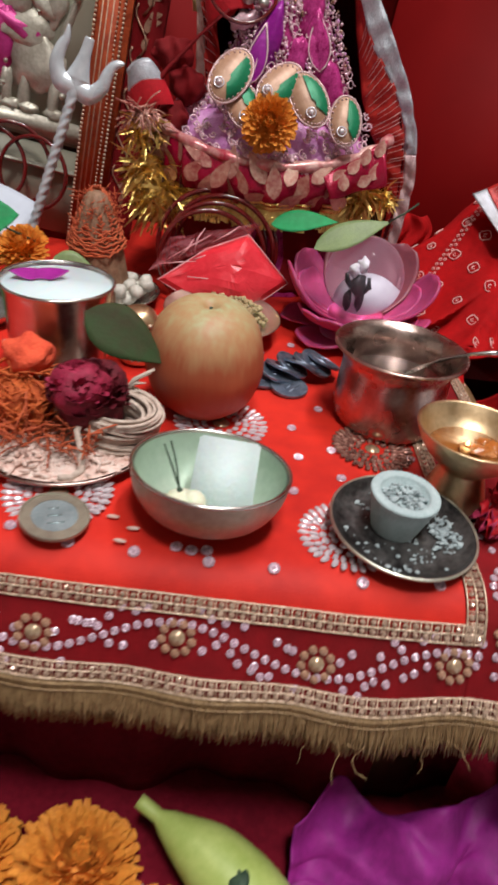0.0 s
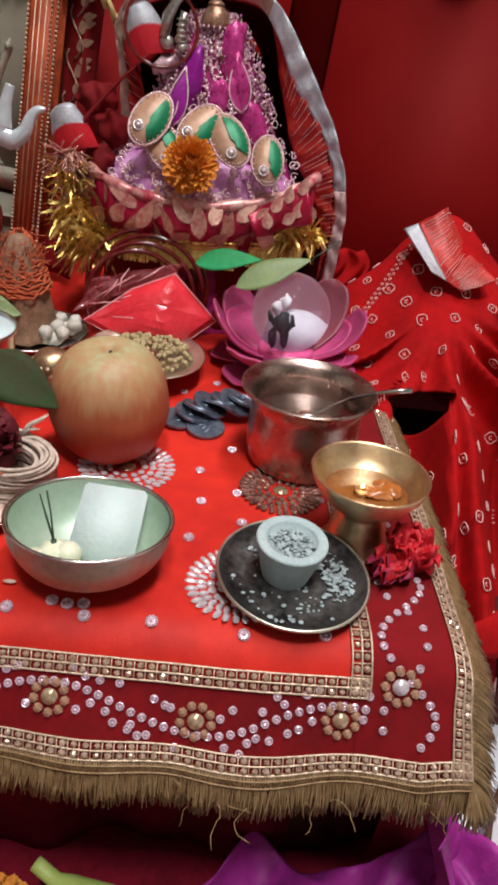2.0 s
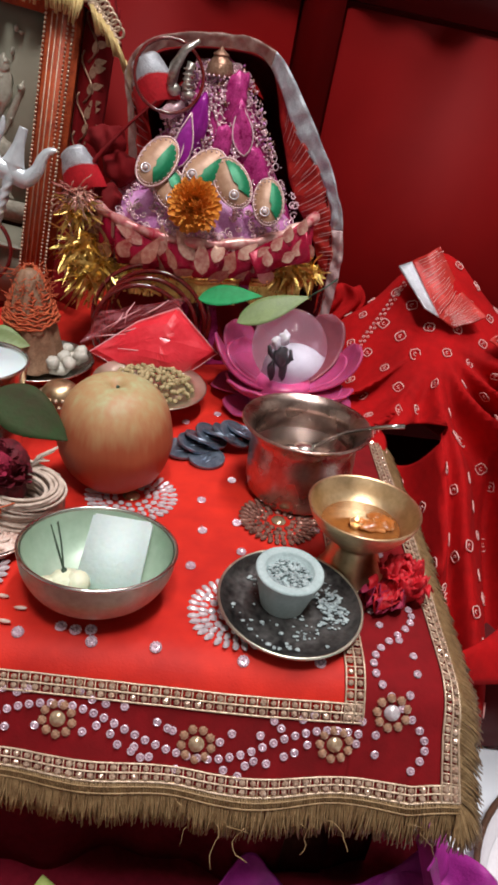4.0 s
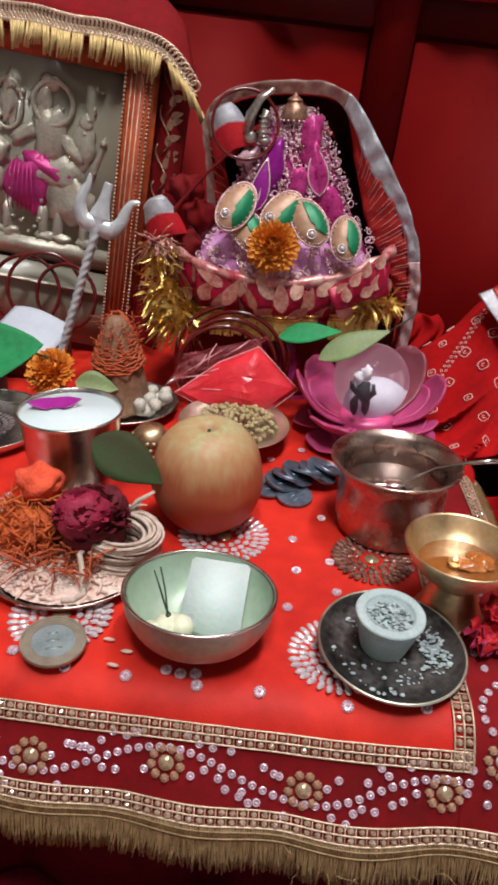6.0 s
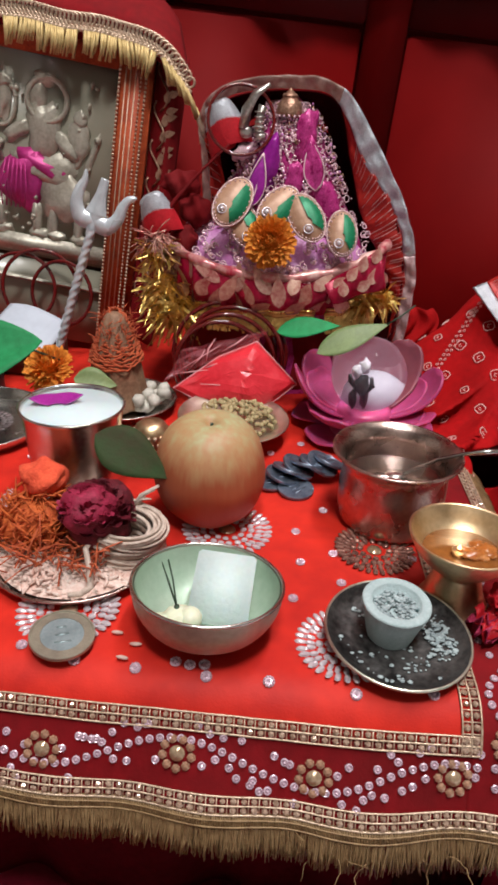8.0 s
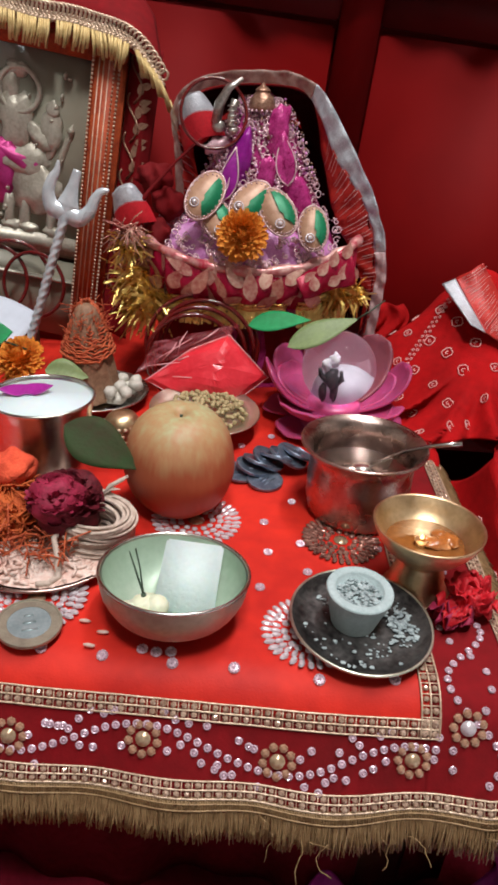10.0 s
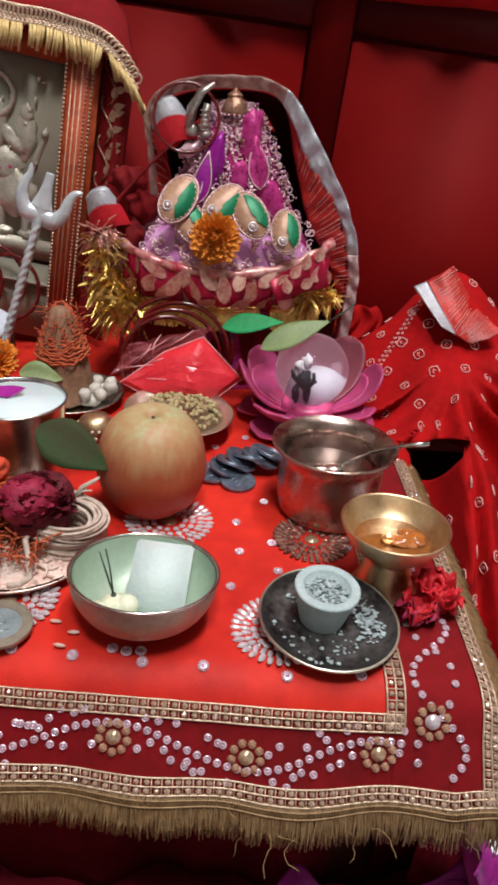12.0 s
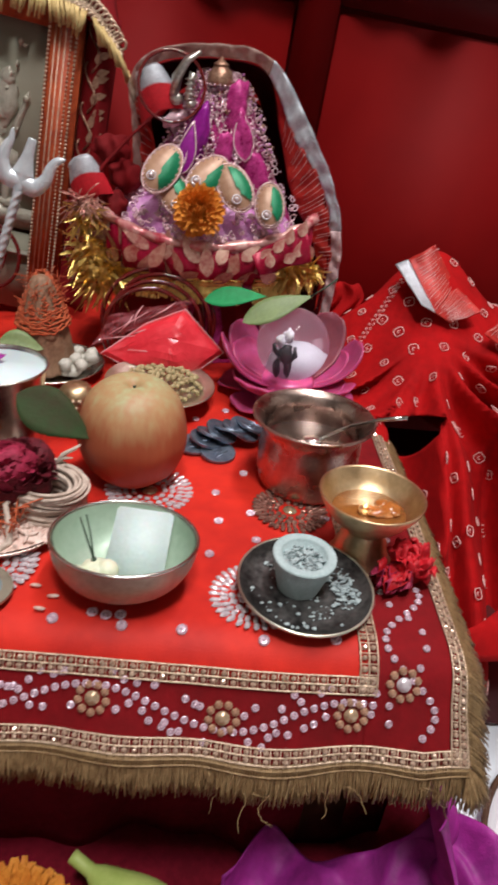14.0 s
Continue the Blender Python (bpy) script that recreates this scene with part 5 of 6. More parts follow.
def brocade():
    t = thing("brocade_wrap", "crimson brocade wrap with pale woven leaves", "cloth")
    ob = part("cloth", geo(sheet(skirt_surface, 90, 20)), BROCADE, t)
    thicken(ob, 0.0012)
    # the roll's pale blotches are woven leaves and a sheen put in colour
    g = Geo()
    pts = [skirt_surface(i / 60, 1.0) for i in range(61)]
    g.add(tube(pts, [0.0036 + 0.0008 * math.sin(i * 0.9) for i in range(61)], 12))
    part("rolled_edge", g, ROLLED, t, "rolled edge with pale leaves and satin sheen in its colour")
    random.seed(17)
    # woven leaves; their tone is paled to hold the whitish highlights
    lf = Geo()
    for j in range(3):
        for i in range(11):
            u, v = (i + 0.5 + 0.5 * (j % 2)) / 11.5, 0.24 + 0.27 * j
            m = on(skirt_surface, min(0.98, u), v, 0.0014, rnd(0.2, 2.8))
            lf.add(leaf_geo(0.0210 * rnd(0.8, 1.15), 0.0125 * rnd(0.7, 1.1), 0.01, 0.0, 8, 4), m @ Matrix.Translation((-0.006, 0, 0)))
    part("woven_leaves", lf, BROCADE_LEAF, t, "pinkish gold woven leaves, highlights put in their pale tone", kind="stuff")
    def flap(u, v):
        a, b, c, d = (Vector(p) for p in ((0.0601, 0.462, 0.2684), (0.0967, 0.474, 0.2923), (0.1036, 0.472, 0.2665), (0.0666, 0.46, 0.2557)))
        return a.lerp(b, u).lerp(d.lerp(c, u), v) + Vector((0, 0.0025 * math.sin(u * 9 + v * 3) - 0.004 * math.sin(v * 3.1), 0))
    q = part("flap", geo(sheet(flap, 22, 14)), BROCADE, t, "raised end of the brocade wrap")
    thicken(q, 0.0010)
    random.seed(18)
    for k in range(7):
        m = Matrix.Translation(Vector(flap(0.12 + 0.125 * k, 0.25 + 0.5 * (k % 2))) + Vector((0, -0.0016, 0))) @ Matrix.Rotation(1.35, 4, "X") @ Matrix.Rotation(rnd(0.2, 2.6), 4, "Z")
        part("woven_leaf", geo(leaf_geo(0.012, 0.008, 0.02, 0.0, 8, 4)), BROCADE_LEAF, q).matrix_local = m
    fr = Geo()
    for i in range(420):
        u = 0.01 + 0.98 * i / 420
        if 0.66 < u < 0.70:
            continue
        p = Vector(skirt_surface(u, 0.04)) + Vector((0, -0.001, 0))
        ln = 0.013 * rnd(0.7, 1.15)
        q = p + Vector((rnd(-0.002, 0.002), -0.003, -ln))
        w = rnd(0.0005, 0.0011)
        fr.add(([tuple(p + Vector((-w, 0, 0))), tuple(p + Vector((w, 0, 0))), tuple(q + Vector((w, 0, 0))), tuple(q + Vector((-w, rnd(-0.001, 0.001), 0)))], [(0, 1, 2, 3)]))
    part("tinsel_fringe", fr, TINSEL, t, "crinkled gold tinsel fringe", smooth=False, kind="stuff")
    bd = Geo()
    for (a, b) in ((0.02, 0.40), (0.42, 0.66), (0.70, 0.99)):
        n = int(60 * (b - a)) + 3
        bd.add(tube([Vector(skirt_surface(a + (b - a) * i / n, 0.06)) + Vector((0, -0.0015, 0)) for i in range(n + 1)], 0.0016, 6))
        bd.add(tube([Vector(skirt_surface(a + (b - a) * i / n, 0.16)) + Vector((0, -0.0015, 0)) for i in range(n + 1)], 0.0012, 6))
    part("gold_edging", bd, TINSEL, t)


brocade()


def tinsel_tuft(loc, n, R, seed, down=0.4):
    random.seed(seed)
    g = Geo()
    for i in range(n):
        d = Vector((rnd(-1, 0.9), rnd(-1, 0.2), rnd(-1, 0.7) - down)).normalized() * R * rnd(0.5, 1.1)
        s = Vector((rnd(-1, 1), rnd(-1, 1), rnd(-1, 1))).normalized() * rnd(0.0008, 0.0020)
        o = Vector((rnd(-1, 1), rnd(-1, 1), rnd(-1, 1))) * R * 0.35
        b = d * 0.5 + Vector((0, 0, 0.002))
        g.add(([tuple(o - s * 0.5), tuple(o + s * 0.5), tuple(o + b + s), tuple(o + b - s), tuple(o + d + s * 0.3), tuple(o + d - s * 0.3)], [(0, 1, 2, 3), (3, 2, 4, 5)]))
    g.add(ball((0, 0, 0), R * 0.35, rough=0.6))
    solo("tinsel_tuft", g, TINSEL, "shiny gold tinsel tuft at the statue's side", "tinsel", loc, group="tinsel tufts", smooth=False)


tinsel_tuft((-0.0560, 0.4900, Z0 + 0.0780), 160, 0.026, 61)
tinsel_tuft((-0.0600, 0.4880, Z0 + 0.1020), 110, 0.019, 64, 0.1)
tinsel_tuft((-0.0480, 0.4820, Z0 + 0.0620), 140, 0.024, 62)
tinsel_tuft((0.0900, 0.4860, Z0 + 0.0790), 130, 0.018, 63, 0.2)
tinsel_tuft((0.1060, 0.4920, Z0 + 0.0770), 90, 0.015, 65, 0.2)


def leaf_pads():
    """Padded paisley leaves: tan with a green foil half, edged with silver cord."""
    t = thing("leaf_garland", "garland of padded tan and green paisley leaves", "garland", (0, 0, 0))
    for x, y, z, s, spin, tilt in ((-0.0090, 0.4760, 0.3135, 0.0228, 62, 12), (0.0215, 0.4760, 0.3120, 0.0220, 50, 10), (0.0465, 0.4715, 0.3070, 0.0222, 122, 14), (0.0700, 0.4750, 0.2970, 0.0200, 95, 20), (0.0050, 0.4745, 0.2990, 0.0205, 120, 10)):
        m = pose(x, y, z, 62, 0, 0) @ Matrix.Rotation(radians(spin), 4, "Z")

        def S(u, v, s=s):
            a = v * math.tau
            rr = s * 0.5 * u * (1 + 0.35 * math.cos(a)) ** 0.8
            return (rr * math.cos(a) * 1.6, rr * math.sin(a), 0.0038 * (1 - u ** 3))
        p = part("pad", geo(sheet(S, 8, 28)), TAN_PAD, t)
        p.matrix_world = m

        def H(u, v, s=s):
            a = -0.15 - v * 2.2
            rr = s * 0.5 * (0.15 + 0.75 * u) * (1 + 0.35 * math.cos(a)) ** 0.8
            return (rr * math.cos(a) * 1.6, rr * math.sin(a), 0.0038 * (1 - u ** 3) + 0.0012)
        part("green_half", geo(sheet(H, 6, 16)), GREEN_FOIL, p, "shiny green foil half")
        edge = [S(1.0, i / 36) for i in range(36)]
        cord = geo(tube(edge, 0.0008, 6, True))
        for q in range(26):
            cord.add(ball(S(0.88, q / 26), 0.0008, n=6, m=4))
        part("silver_cord", cord, ROSE_SILVER, p)
        q = geo(ball((-s * 0.16, s * 0.14, 0.0040), 0.0019, n=10, m=6), ring((-s * 0.16, s * 0.14, 0.0036), 0.0030, 0.0006, 16, 5))
        part("pearl", q, GEM_WHITE, p)


leaf_pads()
marigold((0.0205, 0.4660, 0.2945), (68, 0, 0), 0.0160, 4, "orange marigold laid on the statue's lap")
solo("bangle", geo(ring((0, 0, 0), 0.0225, 0.0012, 48, 8)), BANGLE, "thin maroon bangle hung near the statue's head", "bangle", (-0.0045, 0.5020, 0.3675), (74, 0, 6))
g = Geo()
g.add(tube([(0, 0, 0), (0.002, 0, 0.012), (0.008, 0, 0.022), (0.017, 0, 0.028)], [0.0035, 0.0036, 0.0028, 0.0012], 10)).add(tube([(0.010, -0.002, -0.002), (0.011, -0.002, 0.008), (0.013, -0.002, 0.015)], [0.0028, 0.0022, 0.0032], 10)).add(ball((0.002, 0, -0.002), 0.0048, 0.003, 0.004)).add(ball((0.012, -0.002, -0.004), 0.0036, 0.003, 0.003))
for k in range(5):
    g.add(ring((0.011, -0.002, -0.001 + 0.003 * k), 0.0030, 0.0006, 14, 5))
solo("silver_ornament", g, SILVER, "small oxidised silver horn and bell ornament", "ornament", (-0.0030, 0.5030, 0.3620))


def veil():
    """A stiff sheer veil hooped over the statue, its rim edged with silver."""
    t = thing("veil", "sheer red veil with silver border over the statue", "veil")
    R = [(-0.030, 0.300), (-0.032, 0.340), (-0.034, 0.370), (-0.015, 0.389), (0.028, 0.396), (0.064, 0.390), (0.094, 0.353), (0.119, 0.312), (0.131, 0.274), (0.132, 0.235), (0.127, 0.185)]

    def rim(s):
        k = min(len(R) - 1.0001, max(0.0, s * (len(R) - 1)))
        i = int(k)
        q = k - i
        p0, p1, p2, p3 = R[max(i - 1, 0)], R[i], R[i + 1], R[min(i + 2, len(R) - 1)]
        return [0.5 * (2 * b + (c - a) * q + (2 * a - 5 * b + 4 * c - d) * q * q + (3 * b - a - 3 * c + d) * q ** 3) for a, b, c, d in zip(p0, p1, p2, p3)]

    def inset(s, w):
        """A point w in from the rim."""
        x, z = rim(s)
        cx, cz = 0.034, 0.268
        d = math.hypot(cx - x, cz - z)
        k = min(0.75, w / d)
        return x + (cx - x) * k, z + (cz - z) * k

    def width(u):
        return 0.0078 + 0.0078 * math.exp(-((u - 0.575) / 0.065) ** 2)

    def reach(u):
        """How far in from the rim the net comes."""
        return float(np.interp(u, (0.0, 0.2, 0.3, 0.5, 0.56, 0.65, 0.72, 0.8, 0.9, 1.0), (0.024, 0.026, 0.008, 0.008, 0.023, 0.031, 0.031, 0.023, 0.013, 0.010)))

    def border(u, v):
        w = width(u) * v + 0.0010 * noise.noise(Vector((u * 26, v * 1.5, 3)))
        x, z = inset(u, w)
        cr = 0.0016 * noise.noise(Vector((u * 45, v * 2, 8))) + 0.0008 * math.sin(u * 170 + v * 2)
        return (x, 0.512 + 0.003 * v + cr, z)

    def net(u, v):
        w = width(u) * 0.9 + max(0.0005, reach(u) - width(u) * 0.9) * v
        x, z = inset(u, w)
        return (x, 0.5155 + 0.007 * v + 0.0007 * math.sin(u * 150 + v * 2) + 0.0022 * noise.noise(Vector((u * 16, v * 2, 1))), z)
    for a, b, m, lb in ((0.0, 0.50, SHEER_TAN, "sheer tan border"), (0.50, 0.78, SILVER_TRIM, "crinkled silver border"), (0.78, 1.0, ROSE_SILVER, "dull rose silver border")):
        q = part("border", geo(sheet(border, int(260 * (b - a)), 6, a, b)), m, t, lb)
        thicken(q, 0.0006)
    for a, b in ((0.0, 0.27), (0.51, 1.0)):
        q = part("red_net", geo(sheet(net, int(300 * (b - a)), 10, a, b)), SHEER_RED, t, "smooth sheer red net")
        thicken(q, 0.0005)

    # hood and back cloth carry the hollow's shade in their dark colour
    def hood(u, v):
        x, z = inset(u, 0.009)
        k = v
        return (x + (0.034 - x) * 0.25 * k, 0.516 + 0.085 * k, z - (0.012 + 0.02 * abs(u - 0.45)) * k * k)
    q = part("hood", geo(sheet(hood, 110, 10)), SHADED_CLOTH, t, "maroon hood cloth, darkened for the shade inside it")
    thicken(q, 0.0008)

    def backing(u, v):
        x, z = inset(u, 0.012)
        return (x + (0.034 - x) * v, 0.598 + 0.002 * math.sin(u * 40), z - 0.02 * (1 - v) + (0.175 - z) * v * 0.6)
    part("back_cloth", geo(sheet(backing, 60, 10)), SHADED_CLOTH, t)
    g = Geo()
    random.seed(70)
    for i in range(52):
        s = 0.56 + 0.40 * (i + rnd(-0.3, 0.3)) / 40 if i < 40 else 0.02 + 0.20 * (i - 40) / 12
        e = rnd(0.55, 1.0)
        g.add(tube([Vector(net(s + 0.004 * k * e, 0.04 + e * 0.92 * k / 4)) + Vector((0, -0.0010, 0)) for k in range(5)], rnd(0.00012, 0.00024), 4))
    part("silver_threads", g, SILVER_THREAD, t, kind="stuff")
    # red cloth hanging at the side of the hood, below the border
    def tail(u, v):
        return (0.122 + 0.034 * u + 0.006 * math.sin(v * 9), 0.535 - 0.02 * v + 0.004 * math.sin(u * 14 + v * 4), 0.236 - 0.058 * v)
    thicken(part("tail", geo(sheet(tail, 20, 14)), BAND_RED, t, "red spotted veil end"), 0.0008)
    # cap-like folded end with silver tip
    for (x, y, z, s) in ((-0.013, 0.512, 0.353, 0.98), (-0.058, 0.497, 0.294, 0.92)):
        def cap(u, v, s=s):
            a = (u - 0.5) * 2.6
            r = s * (0.0165 - 0.006 * v * v)
            return (r * math.sin(a) + 0.002 * v, -r * math.cos(a) * 0.7, s * (0.028 * v - 0.006 * math.sin(a) ** 2))
        c = part("folded_end", geo(sheet(cap, 22, 10, 0, 1, 0, 0.62), ball((0, 0, 0.008 * s), 0.012 * s, 0.009 * s, 0.012 * s, rough=0.2)), PINK_SILK, t, "folded red net end")
        c.location = (x, y, z)
        c.rotation_euler = (0.15, -0.42, 0)
        part("silver_tip", geo(sheet(cap, 22, 6, 0, 1, 0.6, 1.0), ball((0.002 * s, 0, 0.022 * s), 0.0105 * s, 0.0075 * s, 0.0062 * s, rough=0.15)), SILVER_TRIM, c, "silver zari tip")
    # twisted cord down to the elbow with raffia ends
    g = Geo()
    g.add(tube([(-0.012, 0.500, 0.352), (-0.030, 0.498, 0.335), (-0.048, 0.493, 0.315), (-0.060, 0.490, 0.297), (-0.072, 0.488, 0.275)], [0.0008, 0.0010, 0.0014, 0.0024, 0.0034], 9))
    part("twisted_end", g, MAROON, t)
    g = Geo()
    for x, y, z, rx, rz, sd in ((-0.046, 0.512, 0.322, 0.014, 0.010, 1), (-0.036, 0.508, 0.306, 0.012, 0.012, 2), (-0.054, 0.506, 0.268, 0.013, 0.014, 3), (-0.043, 0.500, 0.284, 0.012, 0.012, 4)):
        v, f = ball((0, 0, 0), rx, 0.008, rz, 30, 18, 0.3, sd)
        v = [(a + x, b + y + 0.0022 * math.sin(a * 520 + c * 260 + sd), c + z) for a, b, c in v]
        g.add((v, f))
    part("bunched_fold", g, MAROON, t, "bunched dark red net cloth")
    random.seed(71)
    g = Geo()
    for i in range(70):
        o = Vector((-0.062 + rnd(-0.006, 0.006), 0.485, 0.289 + rnd(-0.004, 0.004)))
        d = Vector((rnd(-1, 1), rnd(-0.6, 0.1), rnd(-0.8, 0.7))).normalized() * rnd(0.008, 0.017)
        g.add(tube([o, o + d * 0.5, o + d + Vector((0, 0, -0.002))], 0.00045, 4))
    part("fibre_tuft", g, BROCADE_LEAF, t, "frayed tan fibres", kind="stuff")


veil()


# ---------------------------------------------------------------- framed relief picture
def picture():
    p = thing("framed_picture", "framed silver relief picture draped with red cloth", "picture", (-0.1030, 0.5550, Z0), (-3, 7.4, 0))
    W, H = 0.27, 0.250
    part("backboard", geo(rbox(W, 0.006, H - 0.004, 0.001)), WOOD, p).location = (-W / 2, 0.012, 0.002)
    part("picture_ground", geo(rbox(W - 0.05, 0.002, 0.150, 0.0005)), PICTURE_GREY, p, "grey-green picture ground").location = (-W / 2, 0.006, 0.068)
    part("lower_board", geo(rbox(W - 0.05, 0.004, 0.064, 0.001)), PICTURE_GREY, p).location = (-W / 2, 0.005, 0.001)
    part("ledge", geo(rbox(W - 0.05, 0.008, 0.003, 0.001)), RELIEF, p, "pale metal ledge").location = (-W / 2, 0.001, 0.048)
    for x in (-0.013, -W + 0.013):
        s = part("stile", geo(rbox(0.026, 0.014, H, 0.003)), FRAME_RED, p, "rust red ribbon-covered frame side")
        s.location = (x, 0.003, 0)
        g = Geo()
        for dx in (-0.0115, 0.0085, 0.0045):
            for i in range(78):
                z = 0.006 + (H - 0.02) * i / 78
                g.add(ball((dx, -0.0075, z), 0.0011 if dx != 0.0045 else 0.0008, n=6, m=4))
        part("gold_studs", g, GOLD_LACE, s, "rows of gold studs", kind="stuff")
        g = Geo()
        for dx in (-0.007, -0.0035, 0.0005):
            g.add(tube([(dx, -0.0072, 0.004), (dx, -0.0072, H - 0.02)], 0.0005, 4))
        part("gold_lining", g, GOLD_LACE, s, kind="stuff")
    part("top_rail", geo(rbox(W, 0.016, 0.030, 0.003)), FRAME_RED, p, "rust red ribbon-covered top").location = (-W / 2, 0.002, 0.2180)
    # embossed group, plain shapes
    g = Geo()
    def at(px, py):
        return (-0.0300 - (245 - px) * 4.25e-4, 0.2165 - (py - 138) * 4.25e-4)
    def blob(px, py, rx, rz, d=0.006, slot=0, rough=0.5, tilt=0.0):
        d, rx, rz = d * 0.6, rx * 0.86, rz * 0.9
        x, z = at(px, py)
        v, f = ball((0, 0, 0), rx, d, rz, 16, 10, rough, px * 0.1)
        g.add((v, f), Matrix.Translation((x, 0.005, z)) @ Matrix.Rotation(tilt, 4, "Y"), slot)
    blob(112, 200, 0.0085, 0.011)
    blob(120, 172, 0.0095, 0.007)
    blob(122, 255, 0.015, 0.024, 0.008)
    blob(165, 275, 0.016, 0.007, 0.007, tilt=0.7)
    blob(75, 265, 0.014, 0.006, 0.007, tilt=-0.6)
    blob(45, 215, 0.008, 0.022, 0.005)
    blob(48, 185, 0.006, 0.008)
    blob(190, 265, 0.010, 0.020, 0.006)
    blob(190, 228, 0.006, 0.008)
    blob(215, 290, 0.003, 0.022, 0.004, tilt=0.3)
    blob(130, 325, 0.034, 0.014, 0.009)
    blob(165, 365, 0.024, 0.022, 0.009)
    blob(25, 300, 0.014, 0.014, 0.009)
    blob(20, 350, 0.010, 0.018, 0.007)
    for px in (50, 118, 150, 200, 12):
        blob(px, 415, 0.005, 0.018, 0.006)
        blob(px + 8, 442, 0.010, 0.005, 0.007)
    blob(88, 350, 0.021, 0.025, 0.011, 1)
    blob(125, 320, 0.026, 0.009, 0.010, 1, tilt=0.4)
    for k in range(6):
        x, z = at(88, 350)
        g.add(tube([(x + 0.003 * k - 0.010, -0.006, z + 0.016), (x + 0.004 * k - 0.013, -0.008, z - 0.004), (x + 0.0035 * k - 0.012, -0.005, z - 0.020)], 0.0006, 5), slot=1)
    x, z = at(128, 205)
    g.add(ring((x, 0.003, z), 0.0155, 0.0022, 30, 6, Matrix.Rotation(math.pi / 2, 4, "X")))
    g.add(ring((x - 0.035, 0.003, z - 0.006), 0.011, 0.0016, 24, 6, Matrix.Rotation(math.pi / 2, 4, "X"), 1.6))
    x, z = at(110, 462)
    g.add(rbox(0.150, 0.008, 0.014, 0.002), Matrix.Translation((x - 0.01, 0.004, z - 0.008)))
    random.seed(29)
    for k in range(80):
        x, z = at(rnd(0, 225), rnd(165, 445))
        if abs(noise.noise(Vector((x * 40, z * 40, 2)))) < 0.12:
            continue
        g.add(ball((x, 0.0035, z), rnd(0.001, 0.003), 0.003, rnd(0.001, 0.003), 7, 5, 0.3, k))
    part("embossed_relief", g, [RELIEF, RELIEF_PINK], p, "silver embossed group with a magenta drape")
    # cloth over the top, with gold fringe
    def drape(u, v):
        x = -W - 0.02 + (W + 0.058 - 0.026 * v) * u
        fall = 0.034 * max(0, (u - 0.84) / 0.16) ** 2
        s = v
        y = -0.010 + 0.05 * max(0, s - 0.35) - 0.002 * math.sin(x * 70)
        z = 0.232 + 0.052 * s - fall * (1 - 0.2 * s) + 0.0008 * math.sin(x * 120)
        return (x, y, z)
    d = part("top_drape", geo(sheet(drape, 80, 12)), MAROON, p, "red velvet drape over the top")
    thicken(d, 0.0015)
    g, h = Geo(), Geo()
    random.seed(23)
    n = 104
    for i in range(n):
        u = 0.02 + 0.97 * i / n
        a = Vector(drape(u, 0.10)) + Vector((0, -0.003, 0))
        g.add(ring(a + Vector((0, 0, 0.0075)), 0.0036, 0.0010, 12, 5, Matrix.Rotation(math.pi / 2, 4, "X")))
        g.add(tube([a + Vector((-0.002, 0, 0.0035)), a + Vector((0.002, 0, 0.001))], 0.0013, 5))
        g.add(tube([a + Vector((-0.002, -0.0006, -0.0005)), a + Vector((0.002, -0.0006, 0.0015))], 0.0013, 5))
        if noise.noise(Vector((i * 0.31, 4, 0))) < -0.30:
            continue
        sway = 0.35 * noise.noise(Vector((i * 0.12, 9, 1))) + (0.6 if u > 0.9 else 0)
        ln = 0.0165 * rnd(0.8, 1.15)
        for k in range(3):
            q = a + Vector((rnd(-0.0012, 0.0012), -0.0012, 0))
            e = q + Vector((sway * ln + rnd(-0.0015, 0.0015), rnd(-0.002, 0.001), -ln))
            h.add(tube([q, (q + e) / 2 + Vector((0.0007, -0.0008, 0)), e], [0.0010, 0.0011, 0.0006], 5))
    e0 = Vector(drape(1.0, 0.1))
    for k in range(14):
        q = e0 + Vector((rnd(-0.001, 0.001), -0.003, 0))
        h.add(tube([q, q + Vector((0.006 + rnd(-0.001, 0.001), 0, -0.012)), q + Vector((0.010 + rnd(-0.002, 0.002), 0, -0.024))], 0.0009, 5))
    part("fringe_braid", g, GOLD_LACE, d, "looped gold braid")
    part("fringe_tassels", h, BRAID, d, "pale gold tassel fringe", kind="stuff")
    # patterned cloth down the side
    def side(u, v):
        return (0.000 + 0.024 * u, 0.006 + 0.010 * math.sin(u * 5 + v * 2) * 0.5, 0.010 + 0.225 * v)
    s = part("side_drape", geo(sheet(side, 16, 30)), MAROON, p, "dark red cloth with gold woven vines")
    thicken(s, 0.0010)
    g = Geo()
    for k in range(7):
        z = 0.030 + 0.029 * k
        g.add(tube([Vector(side(0.3 + 0.25 * math.sin(i * 0.6), (z + 0.004 * i - 0.01) / 0.235)) + Vector((0, -0.0015, 0)) for i in range(10)], 0.0008, 5))
        for i in range(5):
            g.add(leaf_geo(0.010, 0.0055, 0, 0, 6, 3), Matrix.Translation(Vector(side(0.5, min(0.99, (z + 0.006 * i - 0.01) / 0.235))) + Vector((0, -0.0018, 0))) @ Matrix.Rotation(math.pi / 2, 4, "X") @ Matrix.Rotation(0.4 + 1.2 * (i % 2), 4, "Z"))
    part("woven_vines", g, OLD_GILT, s, kind="stuff")


BRAID = mat("pale_gold_cord", (0.62, 0.47, 0.22), (0.44, 0.31, 0.12), 200, 0.5, 0.35, 0.3, 900)
picture()


